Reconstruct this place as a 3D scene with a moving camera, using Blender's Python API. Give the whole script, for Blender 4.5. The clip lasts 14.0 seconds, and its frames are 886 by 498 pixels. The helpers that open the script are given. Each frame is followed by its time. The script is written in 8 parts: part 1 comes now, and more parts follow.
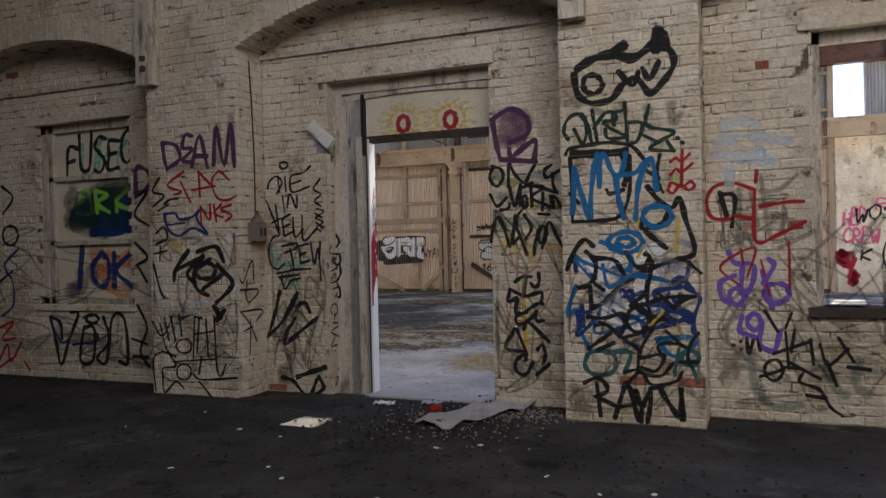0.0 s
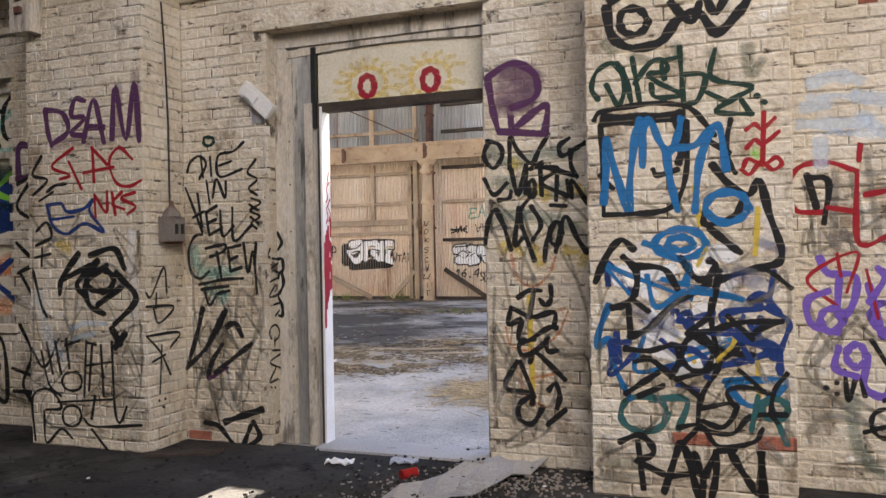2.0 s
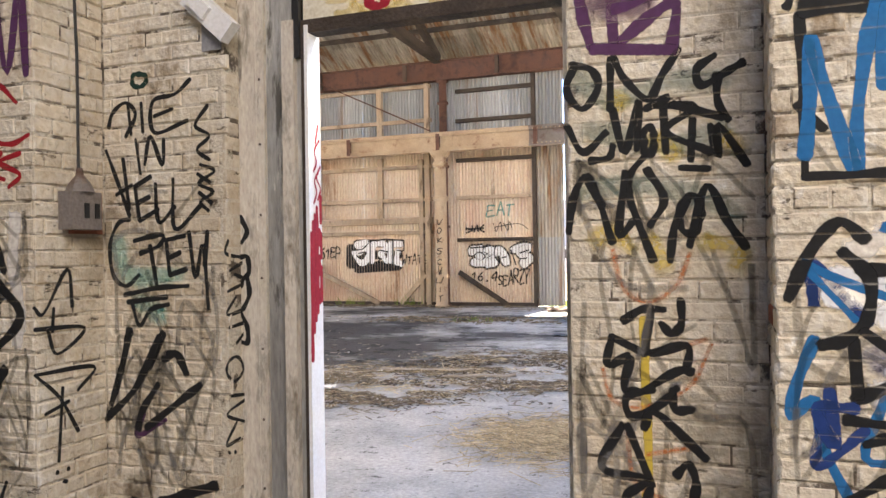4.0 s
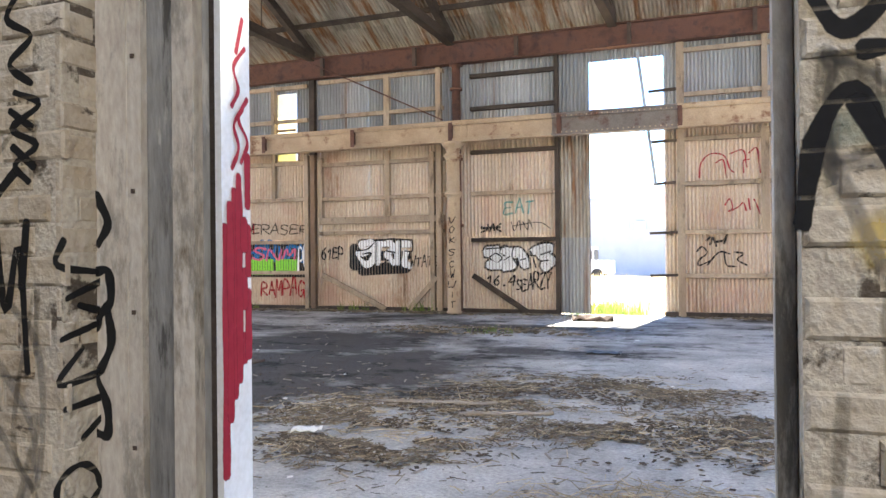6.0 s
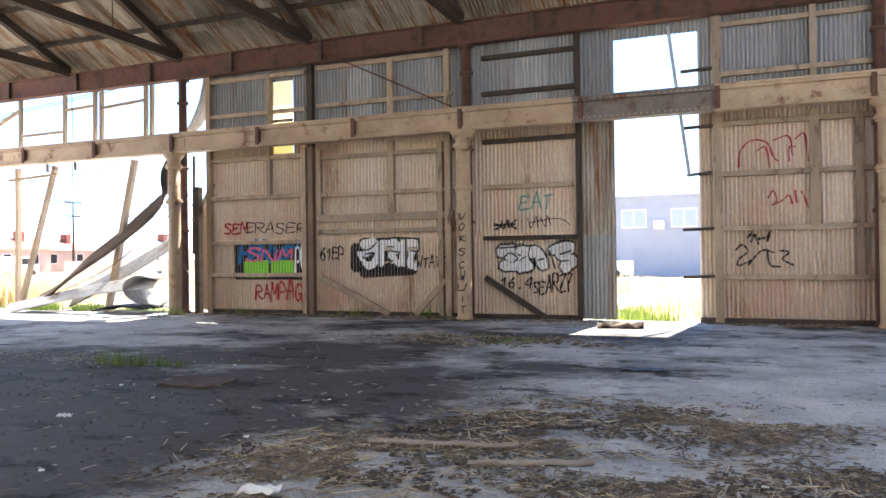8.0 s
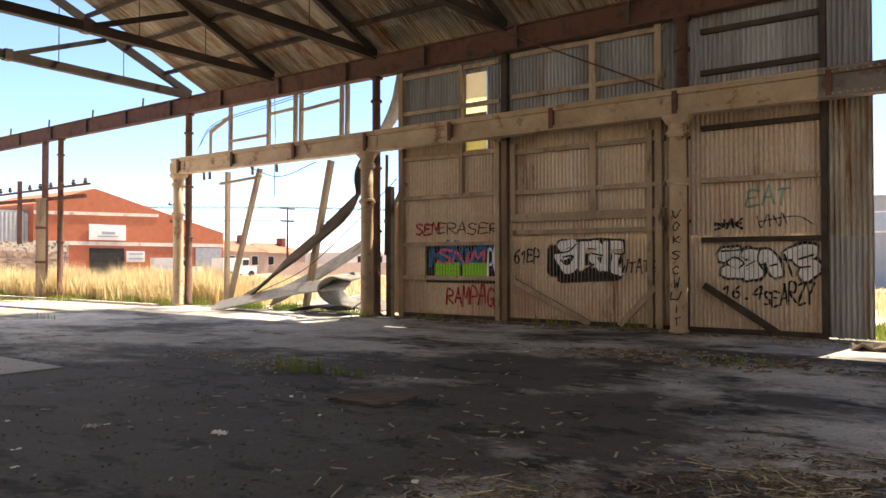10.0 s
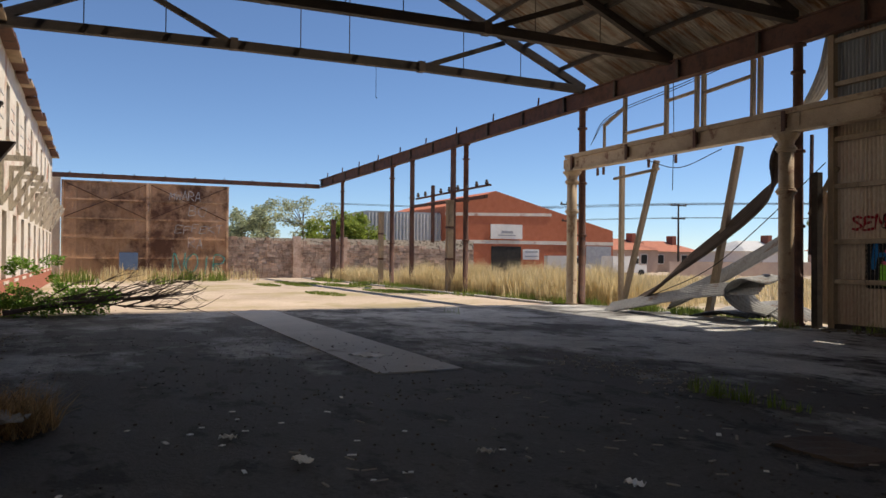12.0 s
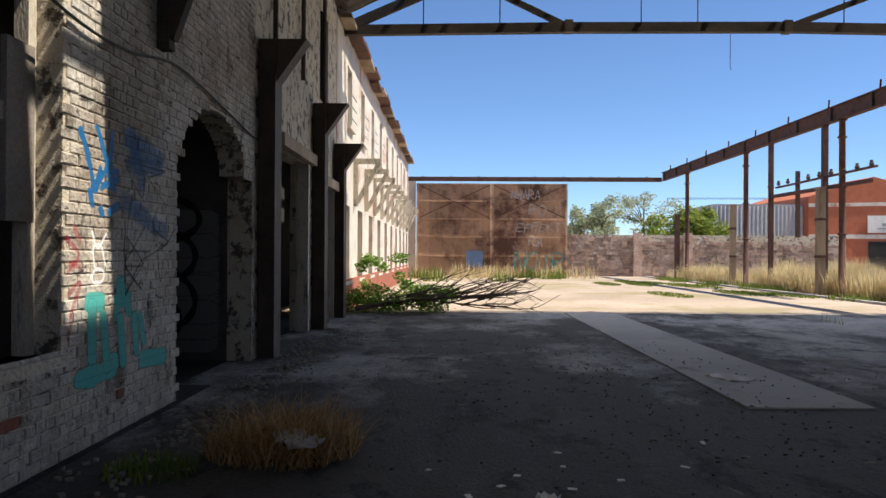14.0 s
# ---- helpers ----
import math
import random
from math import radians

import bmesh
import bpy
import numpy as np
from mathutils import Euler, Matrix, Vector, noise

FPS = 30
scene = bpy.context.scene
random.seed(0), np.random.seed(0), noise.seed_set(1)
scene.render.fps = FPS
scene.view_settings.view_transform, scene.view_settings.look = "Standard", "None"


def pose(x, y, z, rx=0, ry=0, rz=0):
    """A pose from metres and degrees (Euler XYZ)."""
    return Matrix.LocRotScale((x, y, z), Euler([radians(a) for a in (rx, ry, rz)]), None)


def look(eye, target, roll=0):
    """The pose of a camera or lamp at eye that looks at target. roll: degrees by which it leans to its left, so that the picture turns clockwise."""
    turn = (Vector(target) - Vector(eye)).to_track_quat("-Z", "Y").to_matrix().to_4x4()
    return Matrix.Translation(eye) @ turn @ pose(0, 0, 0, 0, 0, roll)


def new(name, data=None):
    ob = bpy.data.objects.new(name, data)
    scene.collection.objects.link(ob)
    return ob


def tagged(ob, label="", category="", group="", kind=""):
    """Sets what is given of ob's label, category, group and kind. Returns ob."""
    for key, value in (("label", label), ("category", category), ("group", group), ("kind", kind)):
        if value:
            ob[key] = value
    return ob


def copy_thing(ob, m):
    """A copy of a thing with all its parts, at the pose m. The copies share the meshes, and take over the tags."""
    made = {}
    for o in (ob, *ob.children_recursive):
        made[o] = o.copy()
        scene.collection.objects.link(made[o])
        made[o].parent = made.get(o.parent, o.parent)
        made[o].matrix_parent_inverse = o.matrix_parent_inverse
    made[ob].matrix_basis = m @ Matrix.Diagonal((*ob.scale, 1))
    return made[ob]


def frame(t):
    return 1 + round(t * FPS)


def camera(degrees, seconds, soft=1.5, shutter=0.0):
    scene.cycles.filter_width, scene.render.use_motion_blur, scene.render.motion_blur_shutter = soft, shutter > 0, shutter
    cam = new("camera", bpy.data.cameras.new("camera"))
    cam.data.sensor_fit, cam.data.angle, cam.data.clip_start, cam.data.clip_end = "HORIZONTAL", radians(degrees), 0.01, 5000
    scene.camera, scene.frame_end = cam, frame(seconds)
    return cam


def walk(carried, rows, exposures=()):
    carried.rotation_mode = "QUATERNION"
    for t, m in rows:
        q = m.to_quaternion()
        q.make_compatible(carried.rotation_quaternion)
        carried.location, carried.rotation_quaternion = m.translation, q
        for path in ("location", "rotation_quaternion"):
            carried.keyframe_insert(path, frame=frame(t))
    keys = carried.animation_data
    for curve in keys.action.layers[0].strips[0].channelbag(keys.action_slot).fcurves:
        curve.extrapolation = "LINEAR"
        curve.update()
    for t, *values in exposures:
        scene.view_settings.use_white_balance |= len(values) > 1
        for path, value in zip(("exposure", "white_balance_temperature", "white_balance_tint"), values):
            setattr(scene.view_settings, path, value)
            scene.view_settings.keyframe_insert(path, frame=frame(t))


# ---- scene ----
cam = camera(60.7, 14.0, soft=1.5)
PATH = [
    (0, (1.203, -0.422, 1.564), (0.449, 1.43, 1.556), -1.3),
    (0.5, (1.02, 0.006, 1.551), (0.328, 1.882, 1.547), -1.3),
    (1, (0.798, 0.458, 1.549), (0.118, 2.338, 1.548), -1.2),
    (1.5, (0.609, 0.875, 1.548), (-0.071, 2.755, 1.549), -1.1),
    (2, (0.41, 1.365, 1.552), (-0.267, 3.247, 1.554), -1.1),
    (2.5, (0.218, 1.752, 1.538), (-0.461, 3.633, 1.543), -1.0),
    (3, (-0.031, 2.274, 1.534), (-0.715, 4.153, 1.541), -1.0),
    (3.5, (-0.239, 2.743, 1.532), (-0.927, 4.621, 1.54), -0.9),
    (4, (-0.511, 3.266, 1.507), (-1.204, 5.142, 1.517), -0.9),
    (4.2, (-0.586, 3.458, 1.507), (-1.288, 5.331, 1.519), -0.8),
    (6.3, (-1.367, 5.333, 1.547), (-2.085, 7.199, 1.557), -0.6),
    (6.5, (-1.426, 5.502, 1.544), (-2.149, 7.366, 1.556), -0.7),
    (7, (-1.566, 5.938, 1.541), (-2.298, 7.799, 1.556), -0.8),
    (7.2, (-1.627, 6.12, 1.542), (-2.36, 7.981, 1.555), -0.8),
    (9.3, (-2.298, 7.656, 1.44), (-3.234, 9.423, 1.478), -0.2),
    (9.5, (-2.402, 7.804, 1.452), (-3.425, 9.522, 1.486), -0.3),
    (10, (-2.646, 8.142, 1.442), (-3.838, 9.748, 1.474), -0.1),
    (10.5, (-2.861, 8.368, 1.442), (-4.251, 9.805, 1.477), 0.1),
    (11, (-3.195, 8.6, 1.455), (-4.739, 9.872, 1.485), 0.2),
    (11.5, (-3.558, 8.777, 1.448), (-5.228, 9.877, 1.476), 0.2),
    (12, (-3.971, 8.919, 1.458), (-5.787, 9.754, 1.483), 0.4),
    (12.5, (-4.317, 9.038, 1.45), (-6.194, 9.729, 1.47), 0.3),
    (13, (-4.796, 9.177, 1.435), (-6.736, 9.661, 1.453), 0.2),
    (13.5, (-5.243, 9.223, 1.422), (-7.23, 9.453, 1.44), 0.3),
    (14, (-5.727, 9.322, 1.447), (-7.727, 9.3, 1.461), 0.3),
]
walk(cam, [(t, look(eye, target, roll)) for t, eye, target, roll in PATH],
     exposures=[(0, 2.4, 6500, 11), (0.4, 3.0, 6500, 11), (1.0, 3.35, 6600, 11), (2.0, 3.5, 6700, 12), (3.0, 3.6, 6900, 12), (4.0, 3.82, 7000, 12), (6.3, 3.35, 6200, 8), (7.2, 3.05, 6100, 8), (9.3, 2.25, 7300, 12), (10.0, 1.75, 7900, 12), (10.5, 1.4, 7900, 12), (11.0, 0.52, 7100, 11), (11.5, 0.35, 6900, 11), (12.5, 0.25, 6850, 11), (14.0, 0.64, 6500, 10)])


# ---- world, sun ----
SUN = Vector((0.065, 0.51, 0.857)).normalized()
world = bpy.data.worlds.new("sky")
scene.world = world
world.use_nodes = True
wt = world.node_tree
sky = wt.nodes.new("ShaderNodeTexSky")
sky.sky_type = "NISHITA"
sky.sun_disc = False
sky.sun_elevation = math.asin(SUN.z)
sky.sun_rotation = math.atan2(SUN.x, SUN.y)
sky.altitude, sky.air_density, sky.dust_density, sky.ozone_density = 2500, 1.0, 0.02, 7.5
wt.links.new(sky.outputs[0], wt.nodes["Background"].inputs[0])
wt.nodes["Background"].inputs[1].default_value = 0.11
sun_data = bpy.data.lights.new("sun", "SUN")
sun_data.energy, sun_data.angle, sun_data.color = 5.0, radians(0.5), (1.0, 0.92, 0.79)
sun = new("sun", sun_data)
sun.matrix_world = look(SUN * 60, (0, 0, 0))


def fill_lamp(name, x, y, z, size_x, size_y, watts, target, colour=(1.0, 0.96, 0.9)):
    """An area fill lamp added near an opening, brightening beyond the sky's own light."""
    data = bpy.data.lights.new(name, "AREA")
    data.shape, data.size, data.size_y, data.energy, data.color = "RECTANGLE", size_x, size_y, watts, colour
    ob = new(name, data)
    ob.matrix_world = look((x, y, z), target)
    return ob


fill_lamp("room_roof_opening", 2.4, -0.4, 6.3, 6.5, 4.0, 74, (-0.9, 3.2, 0), (1.0, 0.9, 0.77))
fill_lamp("gable_opening", -25.2, 15.0, 3.6, 15.0, 6.0, 130, (-10.0, 15.0, 2.6), (1.0, 0.95, 0.88))
# Added fill for the shed floor, under the unroofed east end.
fill_lamp("east_roof_opening", 9.0, 14.5, 9.0, 11.0, 13.0, 84, (-2.0, 12.0, 0), (0.86, 0.93, 1.0))
# Added fill aimed at the far wall; it hangs below the roof sheets.
fill_lamp("north_slope_opening", -4.0, 10.2, 6.6, 14.0, 1.8, 48, (-5.5, 23.6, 5.5), (1.0, 0.93, 0.82))
fill_lamp("open_bay", -20.0, 24.2, 2.3, 8.0, 3.8, 32, (-19.0, 14.0, 0.5), (1.0, 0.95, 0.88))

# ---- materials ----
def material(name, colours, scale=3.0, rough=0.8, metal=0.0, bump=0.2, fine=60.0, stain=None, stain_scale=1.2, stain_amount=0.5,
             random_hue=0.0, spec=0.3, stretch=(1, 1, 1), island=False, thin=0.0, marks=()):
    """Two-scale noise colour, optional stains with shapes of their own, bump, and a random tone per object or per piece."""
    m = bpy.data.materials.new(name)
    m.use_nodes = True
    t = m.node_tree
    n, l = t.nodes, t.links
    b = n["Principled BSDF"]
    b.inputs["Roughness"].default_value, b.inputs["Metallic"].default_value = rough, metal
    b.inputs["Specular IOR Level"].default_value = spec
    co = n.new("ShaderNodeTexCoord")
    geo = n.new("ShaderNodeNewGeometry")
    mp = n.new("ShaderNodeMapping")
    mp.inputs["Scale"].default_value = stretch
    l.new(geo.outputs["Position"], mp.inputs["Vector"])
    big = n.new("ShaderNodeTexNoise")
    big.inputs["Scale"].default_value, big.inputs["Detail"].default_value, big.inputs["Roughness"].default_value = scale, 6, 0.65
    l.new(mp.outputs[0], big.inputs["Vector"])
    ramp = n.new("ShaderNodeValToRGB")
    e = ramp.color_ramp.elements
    k = len(colours)
    e[0].position, e[1].position = 0.3, 0.7
    e[0].color, e[1].color = (*colours[0], 1), (*colours[-1], 1)
    for i in range(1, k - 1):
        e.new(0.3 + 0.4 * i / (k - 1)).color = (*colours[i], 1)
    l.new(big.outputs[0], ramp.inputs[0])
    out = ramp.outputs[0]
    small = n.new("ShaderNodeTexNoise")
    small.inputs["Scale"].default_value, small.inputs["Detail"].default_value = fine, 4
    l.new(mp.outputs[0], small.inputs["Vector"])
    mix = n.new("ShaderNodeMix")
    mix.data_type, mix.blend_type = "RGBA", "OVERLAY"
    mix.inputs[0].default_value = 0.45
    l.new(out, mix.inputs[6])
    l.new(small.outputs[0], mix.inputs[7])
    out = mix.outputs[2]
    if stain:
        st = n.new("ShaderNodeTexNoise")
        st.inputs["Scale"].default_value, st.inputs["Detail"].default_value, st.inputs["Roughness"].default_value = stain_scale, 8, 0.7
        l.new(mp.outputs[0], st.inputs["Vector"])
        sr = n.new("ShaderNodeValToRGB")
        sr.color_ramp.elements[0].position, sr.color_ramp.elements[1].position = 0.62 - 0.25 * stain_amount, 0.72 - 0.2 * stain_amount
        l.new(st.outputs[0], sr.inputs[0])
        mx = n.new("ShaderNodeMix")
        mx.data_type = "RGBA"
        l.new(sr.outputs[0], mx.inputs[0])
        l.new(out, mx.inputs[6])
        mx.inputs[7].default_value = (*stain, 1)
        out = mx.outputs[2]
    for colour, size, lo, hi, along in marks:
        mk = n.new("ShaderNodeMapping")
        mk.inputs["Scale"].default_value = along
        mk.inputs["Location"].default_value = (size * 7, size * 3, 1.7)
        l.new(geo.outputs["Position"], mk.inputs["Vector"])
        st = n.new("ShaderNodeTexNoise")
        st.inputs["Scale"].default_value, st.inputs["Detail"].default_value, st.inputs["Roughness"].default_value = size, 10, 0.72
        l.new(mk.outputs[0], st.inputs["Vector"])
        mr = n.new("ShaderNodeMapRange")
        mr.inputs[1].default_value, mr.inputs[2].default_value = lo, hi
        mr.inputs[4].default_value = 0.9
        l.new(st.outputs[0], mr.inputs[0])
        mx = n.new("ShaderNodeMix")
        mx.data_type = "RGBA"
        l.new(mr.outputs[0], mx.inputs[0])
        l.new(out, mx.inputs[6])
        mx.inputs[7].default_value = (*colour, 1)
        out = mx.outputs[2]
    if random_hue:
        rnd = geo.outputs["Random Per Island"]
        if not island:
            rnd = n.new("ShaderNodeObjectInfo").outputs["Random"]
        mr = n.new("ShaderNodeMapRange")
        mr.inputs[3].default_value, mr.inputs[4].default_value = 1 - random_hue, 1 + random_hue * 0.5
        l.new(rnd, mr.inputs[0])
        mm = n.new("ShaderNodeMix")
        mm.data_type, mm.blend_type = "RGBA", "MULTIPLY"
        mm.inputs[0].default_value = 1
        l.new(out, mm.inputs[6])
        l.new(mr.outputs[0], mm.inputs[7])
        out = mm.outputs[2]
    l.new(out, b.inputs["Base Color"])
    if thin:
        tr = n.new("ShaderNodeBsdfTranslucent")
        l.new(out, tr.inputs["Color"])
        ms = n.new("ShaderNodeMixShader")
        ms.inputs[0].default_value = thin
        l.new(b.outputs[0], ms.inputs[1])
        l.new(tr.outputs[0], ms.inputs[2])
        l.new(ms.outputs[0], n["Material Output"].inputs["Surface"])
    if bump:
        bp = n.new("ShaderNodeBump")
        bp.inputs["Strength"].default_value, bp.inputs["Distance"].default_value = bump, 0.02
        add = n.new("ShaderNodeMath")
        l.new(big.outputs[0], add.inputs[0])
        l.new(small.outputs[0], add.inputs[1])
        l.new(add.outputs[0], bp.inputs["Height"])
        l.new(bp.outputs[0], b.inputs["Normal"])
    return m


M = {}
PAINT_WEAR = [((0.42, 0.33, 0.22), 0.9, 0.52, 0.68, (1, 1, 0.5)), ((0.27, 0.2, 0.13), 2.6, 0.55, 0.66, (1, 1, 0.6)), ((0.07, 0.05, 0.035), 9.0, 0.605, 0.65, (0.6, 0.6, 1.6)), ((0.8, 0.77, 0.7), 3.4, 0.62, 0.68, (1, 1, 1))]
M["paint_brick"] = material("painted_brick", [(0.54, 0.46, 0.34), (0.67, 0.59, 0.46), (0.73, 0.67, 0.56)], 1.6, 0.8, bump=1.0, fine=26, spec=0.2, random_hue=0.07, marks=PAINT_WEAR, island=True)
M["paint_brick_part"] = material("painted_brick_pieces", [(0.54, 0.46, 0.34), (0.67, 0.59, 0.46), (0.73, 0.67, 0.56)], 1.6, 0.8, bump=1.0, fine=26, spec=0.2, random_hue=0.07, marks=PAINT_WEAR)
GRIME = [((0.36, 0.3, 0.24), 0.8, 0.45, 0.6, (1, 1, 0.6)), ((0.16, 0.13, 0.1), 2.2, 0.54, 0.64, (1, 1, 0.7)), ((0.05, 0.04, 0.032), 8.0, 0.58, 0.63, (0.6, 0.6, 1.6)), ((0.66, 0.64, 0.6), 3.0, 0.6, 0.66, (1, 1, 1))]
M["grimy_brick"] = material("grimy_painted_brick", [(0.43, 0.38, 0.31), (0.56, 0.51, 0.44), (0.65, 0.61, 0.55)], 1.4, 0.85, bump=1.0, fine=26, spec=0.15, random_hue=0.16, marks=GRIME, island=True)
M["grimy_brick_part"] = material("grimy_painted_brick_pieces", [(0.43, 0.38, 0.31), (0.56, 0.51, 0.44), (0.65, 0.61, 0.55)], 1.4, 0.85, bump=1.0, fine=26, spec=0.15, random_hue=0.16, marks=GRIME)
M["blue_panel"] = material("faded_blue_board", [(0.1, 0.16, 0.28), (0.15, 0.22, 0.36)], 2, 0.7, bump=0.05)
M["mortar"] = material("painted_mortar", [(0.5, 0.44, 0.34), (0.64, 0.57, 0.45)], 4, 0.9, bump=0.6, marks=[((0.07, 0.05, 0.035), 5.0, 0.52, 0.58, (1, 1, 1))])
M["bare_brick"] = material("bare_red_brick", [(0.25, 0.08, 0.05), (0.36, 0.14, 0.09)], 8, 0.9, bump=0.5, random_hue=0.3)
M["render_white"] = material("white_render", [(0.55, 0.5, 0.43), (0.7, 0.65, 0.58)], 1.5, 0.85, bump=0.3, stain=(0.42, 0.22, 0.15), stain_scale=0.8, stain_amount=0.35)
M["plaster_dirty"] = material("dirty_plaster", [(0.22, 0.19, 0.16), (0.34, 0.3, 0.26)], 1.5, 0.9, bump=0.3)
# Dirt colour set darker than the floor itself, standing in for low room light.
M["dirt_floor"] = material("low_light_dirt_floor", [(0.02, 0.019, 0.018), (0.04, 0.038, 0.036), (0.066, 0.063, 0.06)], 1.1, 0.9, bump=0.8, fine=30, spec=0.15, marks=[((0.11, 0.105, 0.1), 1.3, 0.56, 0.68, (1, 1, 1)), ((0.008, 0.008, 0.008), 3.0, 0.55, 0.65, (1, 1, 1)), ((0.13, 0.12, 0.11), 24.0, 0.68, 0.72, (1, 1, 1))])


def floor_material(name, seed, spill):
    """Old concrete under trodden dirt: bare bluish patches, black spills, crumbs. spill: rows (x, y, reach, amount)
    where dirt lies thicker or thinner, the thin ones partly painting in brighter light.
    """
    m = bpy.data.materials.new(name)
    m.use_nodes = True
    n, l = m.node_tree.nodes, m.node_tree.links
    b = n["Principled BSDF"]
    b.inputs["Roughness"].default_value, b.inputs["Specular IOR Level"].default_value = 0.8, 0.25
    geo = n.new("ShaderNodeNewGeometry")

    def cloud(scale, detail, rough, shift, along=(1, 1, 1)):
        mp = n.new("ShaderNodeMapping")
        mp.inputs["Location"].default_value, mp.inputs["Scale"].default_value = (shift, seed, 0), along
        l.new(geo.outputs["Position"], mp.inputs["Vector"])
        t = n.new("ShaderNodeTexNoise")
        t.inputs["Scale"].default_value, t.inputs["Detail"].default_value, t.inputs["Roughness"].default_value = scale, detail, rough
        l.new(mp.outputs[0], t.inputs["Vector"])
        return t.outputs[0]

    def calc(op, p, q):
        k = n.new("ShaderNodeMath")
        k.operation = op
        for i, v in ((0, p), (1, q)):
            if isinstance(v, (int, float)):
                k.inputs[i].default_value = v
            else:
                l.new(v, k.inputs[i])
        return k.outputs[0]

    def span(v, lo, hi, top=1.0):
        k = n.new("ShaderNodeMapRange")
        k.inputs[1].default_value, k.inputs[2].default_value, k.inputs[4].default_value = lo, hi, top
        l.new(v, k.inputs[0])
        return k.outputs[0]

    def over(base, colour, cover):
        k = n.new("ShaderNodeMix")
        k.data_type = "RGBA"
        l.new(cover, k.inputs[0])
        if isinstance(base, tuple):
            k.inputs[6].default_value = (*base, 1)
        else:
            l.new(base, k.inputs[6])
        k.inputs[7].default_value = (*colour, 1)
        return k.outputs[2]

    thick = calc("MULTIPLY", cloud(0.42, 12, 0.68, 3.0, (0.75, 1, 1)), 1.0)
    for x, y, reach, amount in spill:
        d = n.new("ShaderNodeVectorMath")
        d.operation = "DISTANCE"
        l.new(geo.outputs["Position"], d.inputs[0])
        d.inputs[1].default_value = (x, y, 0)
        thick = calc("ADD", thick, calc("MULTIPLY", span(d.outputs["Value"], reach, 0.0), amount))
    grain = cloud(34, 5, 0.6, 1.0)
    dirt, spot, crumbs = span(thick, 0.46, 0.6, 0.93), cloud(1.7, 9, 0.7, 9.0, (0.6, 1, 1)), cloud(9.0, 6, 0.7, 5.0, (0.8, 1, 1))
    out = over((0.3, 0.298, 0.292), (0.52, 0.51, 0.49), span(cloud(1.1, 10, 0.7, 0.0), 0.36, 0.64))
    out = over(out, (0.046, 0.041, 0.037), dirt)
    out = over(out, (0.014, 0.013, 0.012), calc("MULTIPLY", span(spot, 0.54, 0.6, 0.9), span(thick, 0.4, 0.5)))
    out = over(out, (0.1, 0.094, 0.087), calc("MULTIPLY", span(cloud(3.1, 9, 0.7, 14.0, (0.6, 1, 1)), 0.57, 0.63, 0.8), span(thick, 0.45, 0.5)))
    out = over(out, (0.03, 0.026, 0.022), span(crumbs, 0.6, 0.65, 0.8))
    out = over(out, (0.3, 0.285, 0.26), span(cloud(16.0, 5, 0.65, 7.0), 0.68, 0.71, 0.8))
    mix = n.new("ShaderNodeMix")
    mix.data_type, mix.blend_type = "RGBA", "OVERLAY"
    mix.inputs[0].default_value = 0.6
    l.new(out, mix.inputs[6])
    l.new(grain, mix.inputs[7])
    l.new(mix.outputs[2], b.inputs["Base Color"])
    bp = n.new("ShaderNodeBump")
    bp.inputs["Strength"].default_value, bp.inputs["Distance"].default_value = 0.9, 0.03
    l.new(calc("ADD", calc("ADD", dirt, grain), calc("ADD", crumbs, spot)), bp.inputs["Height"])
    l.new(bp.outputs[0], b.inputs["Normal"])
    return m


# The thin rows by the door partly paint in the daylight that falls there.
M["concrete"] = floor_material("dirty_shed_concrete", 2.0, [(-1.6, 8.2, 5.5, -0.34), (-1.0, 14.0, 7.0, -0.2), (-9.0, 12.0, 7.5, 0.3), (-5.0, 17.5, 4.5, 0.1), (-14.0, 18.0, 5.0, -0.05), (-11.0, 9.0, 4.0, 0.1), (-19.0, 10.0, 7.0, 0.12)])
M["slab"] = material("pale_concrete_slab", [(0.34, 0.33, 0.315), (0.45, 0.435, 0.415)], 0.8, 0.8, bump=0.15, stain=(0.2, 0.19, 0.18), stain_scale=1.4, stain_amount=0.2)
M["yard"] = material("yard_ground", [(0.33, 0.26, 0.2), (0.42, 0.335, 0.26), (0.5, 0.41, 0.325)], 0.3, 0.9, bump=0.3, fine=12, stain=(0.3, 0.25, 0.14), stain_scale=0.25, stain_amount=0.5)
M["steel_cream"] = material("cream_painted_steel", [(0.33, 0.235, 0.15), (0.47, 0.36, 0.24)], 1.6, 0.6, bump=0.15, stain=(0.16, 0.07, 0.035), stain_scale=2.2, stain_amount=0.25)
M["steel_grey"] = material("grey_weathered_steel", [(0.13, 0.11, 0.095), (0.22, 0.19, 0.165)], 1.6, 0.65, bump=0.2, stain=(0.1, 0.05, 0.03), stain_scale=2.2, stain_amount=0.3)
M["steel_rust"] = material("rusty_steel", [(0.062, 0.032, 0.024), (0.125, 0.06, 0.042), (0.088, 0.05, 0.042)], 2.0, 0.8, bump=0.3, stain=(0.06, 0.035, 0.03), stain_scale=3, stain_amount=0.4)
M["steel_dark"] = material("dark_weathered_steel", [(0.05, 0.035, 0.028), (0.11, 0.08, 0.06)], 2.0, 0.75, bump=0.3)
M["timber_dark"] = material("dark_old_timber", [(0.03, 0.023, 0.018), (0.08, 0.06, 0.046)], 3.0, 0.85, bump=0.4, stretch=(1, 0.3, 1))
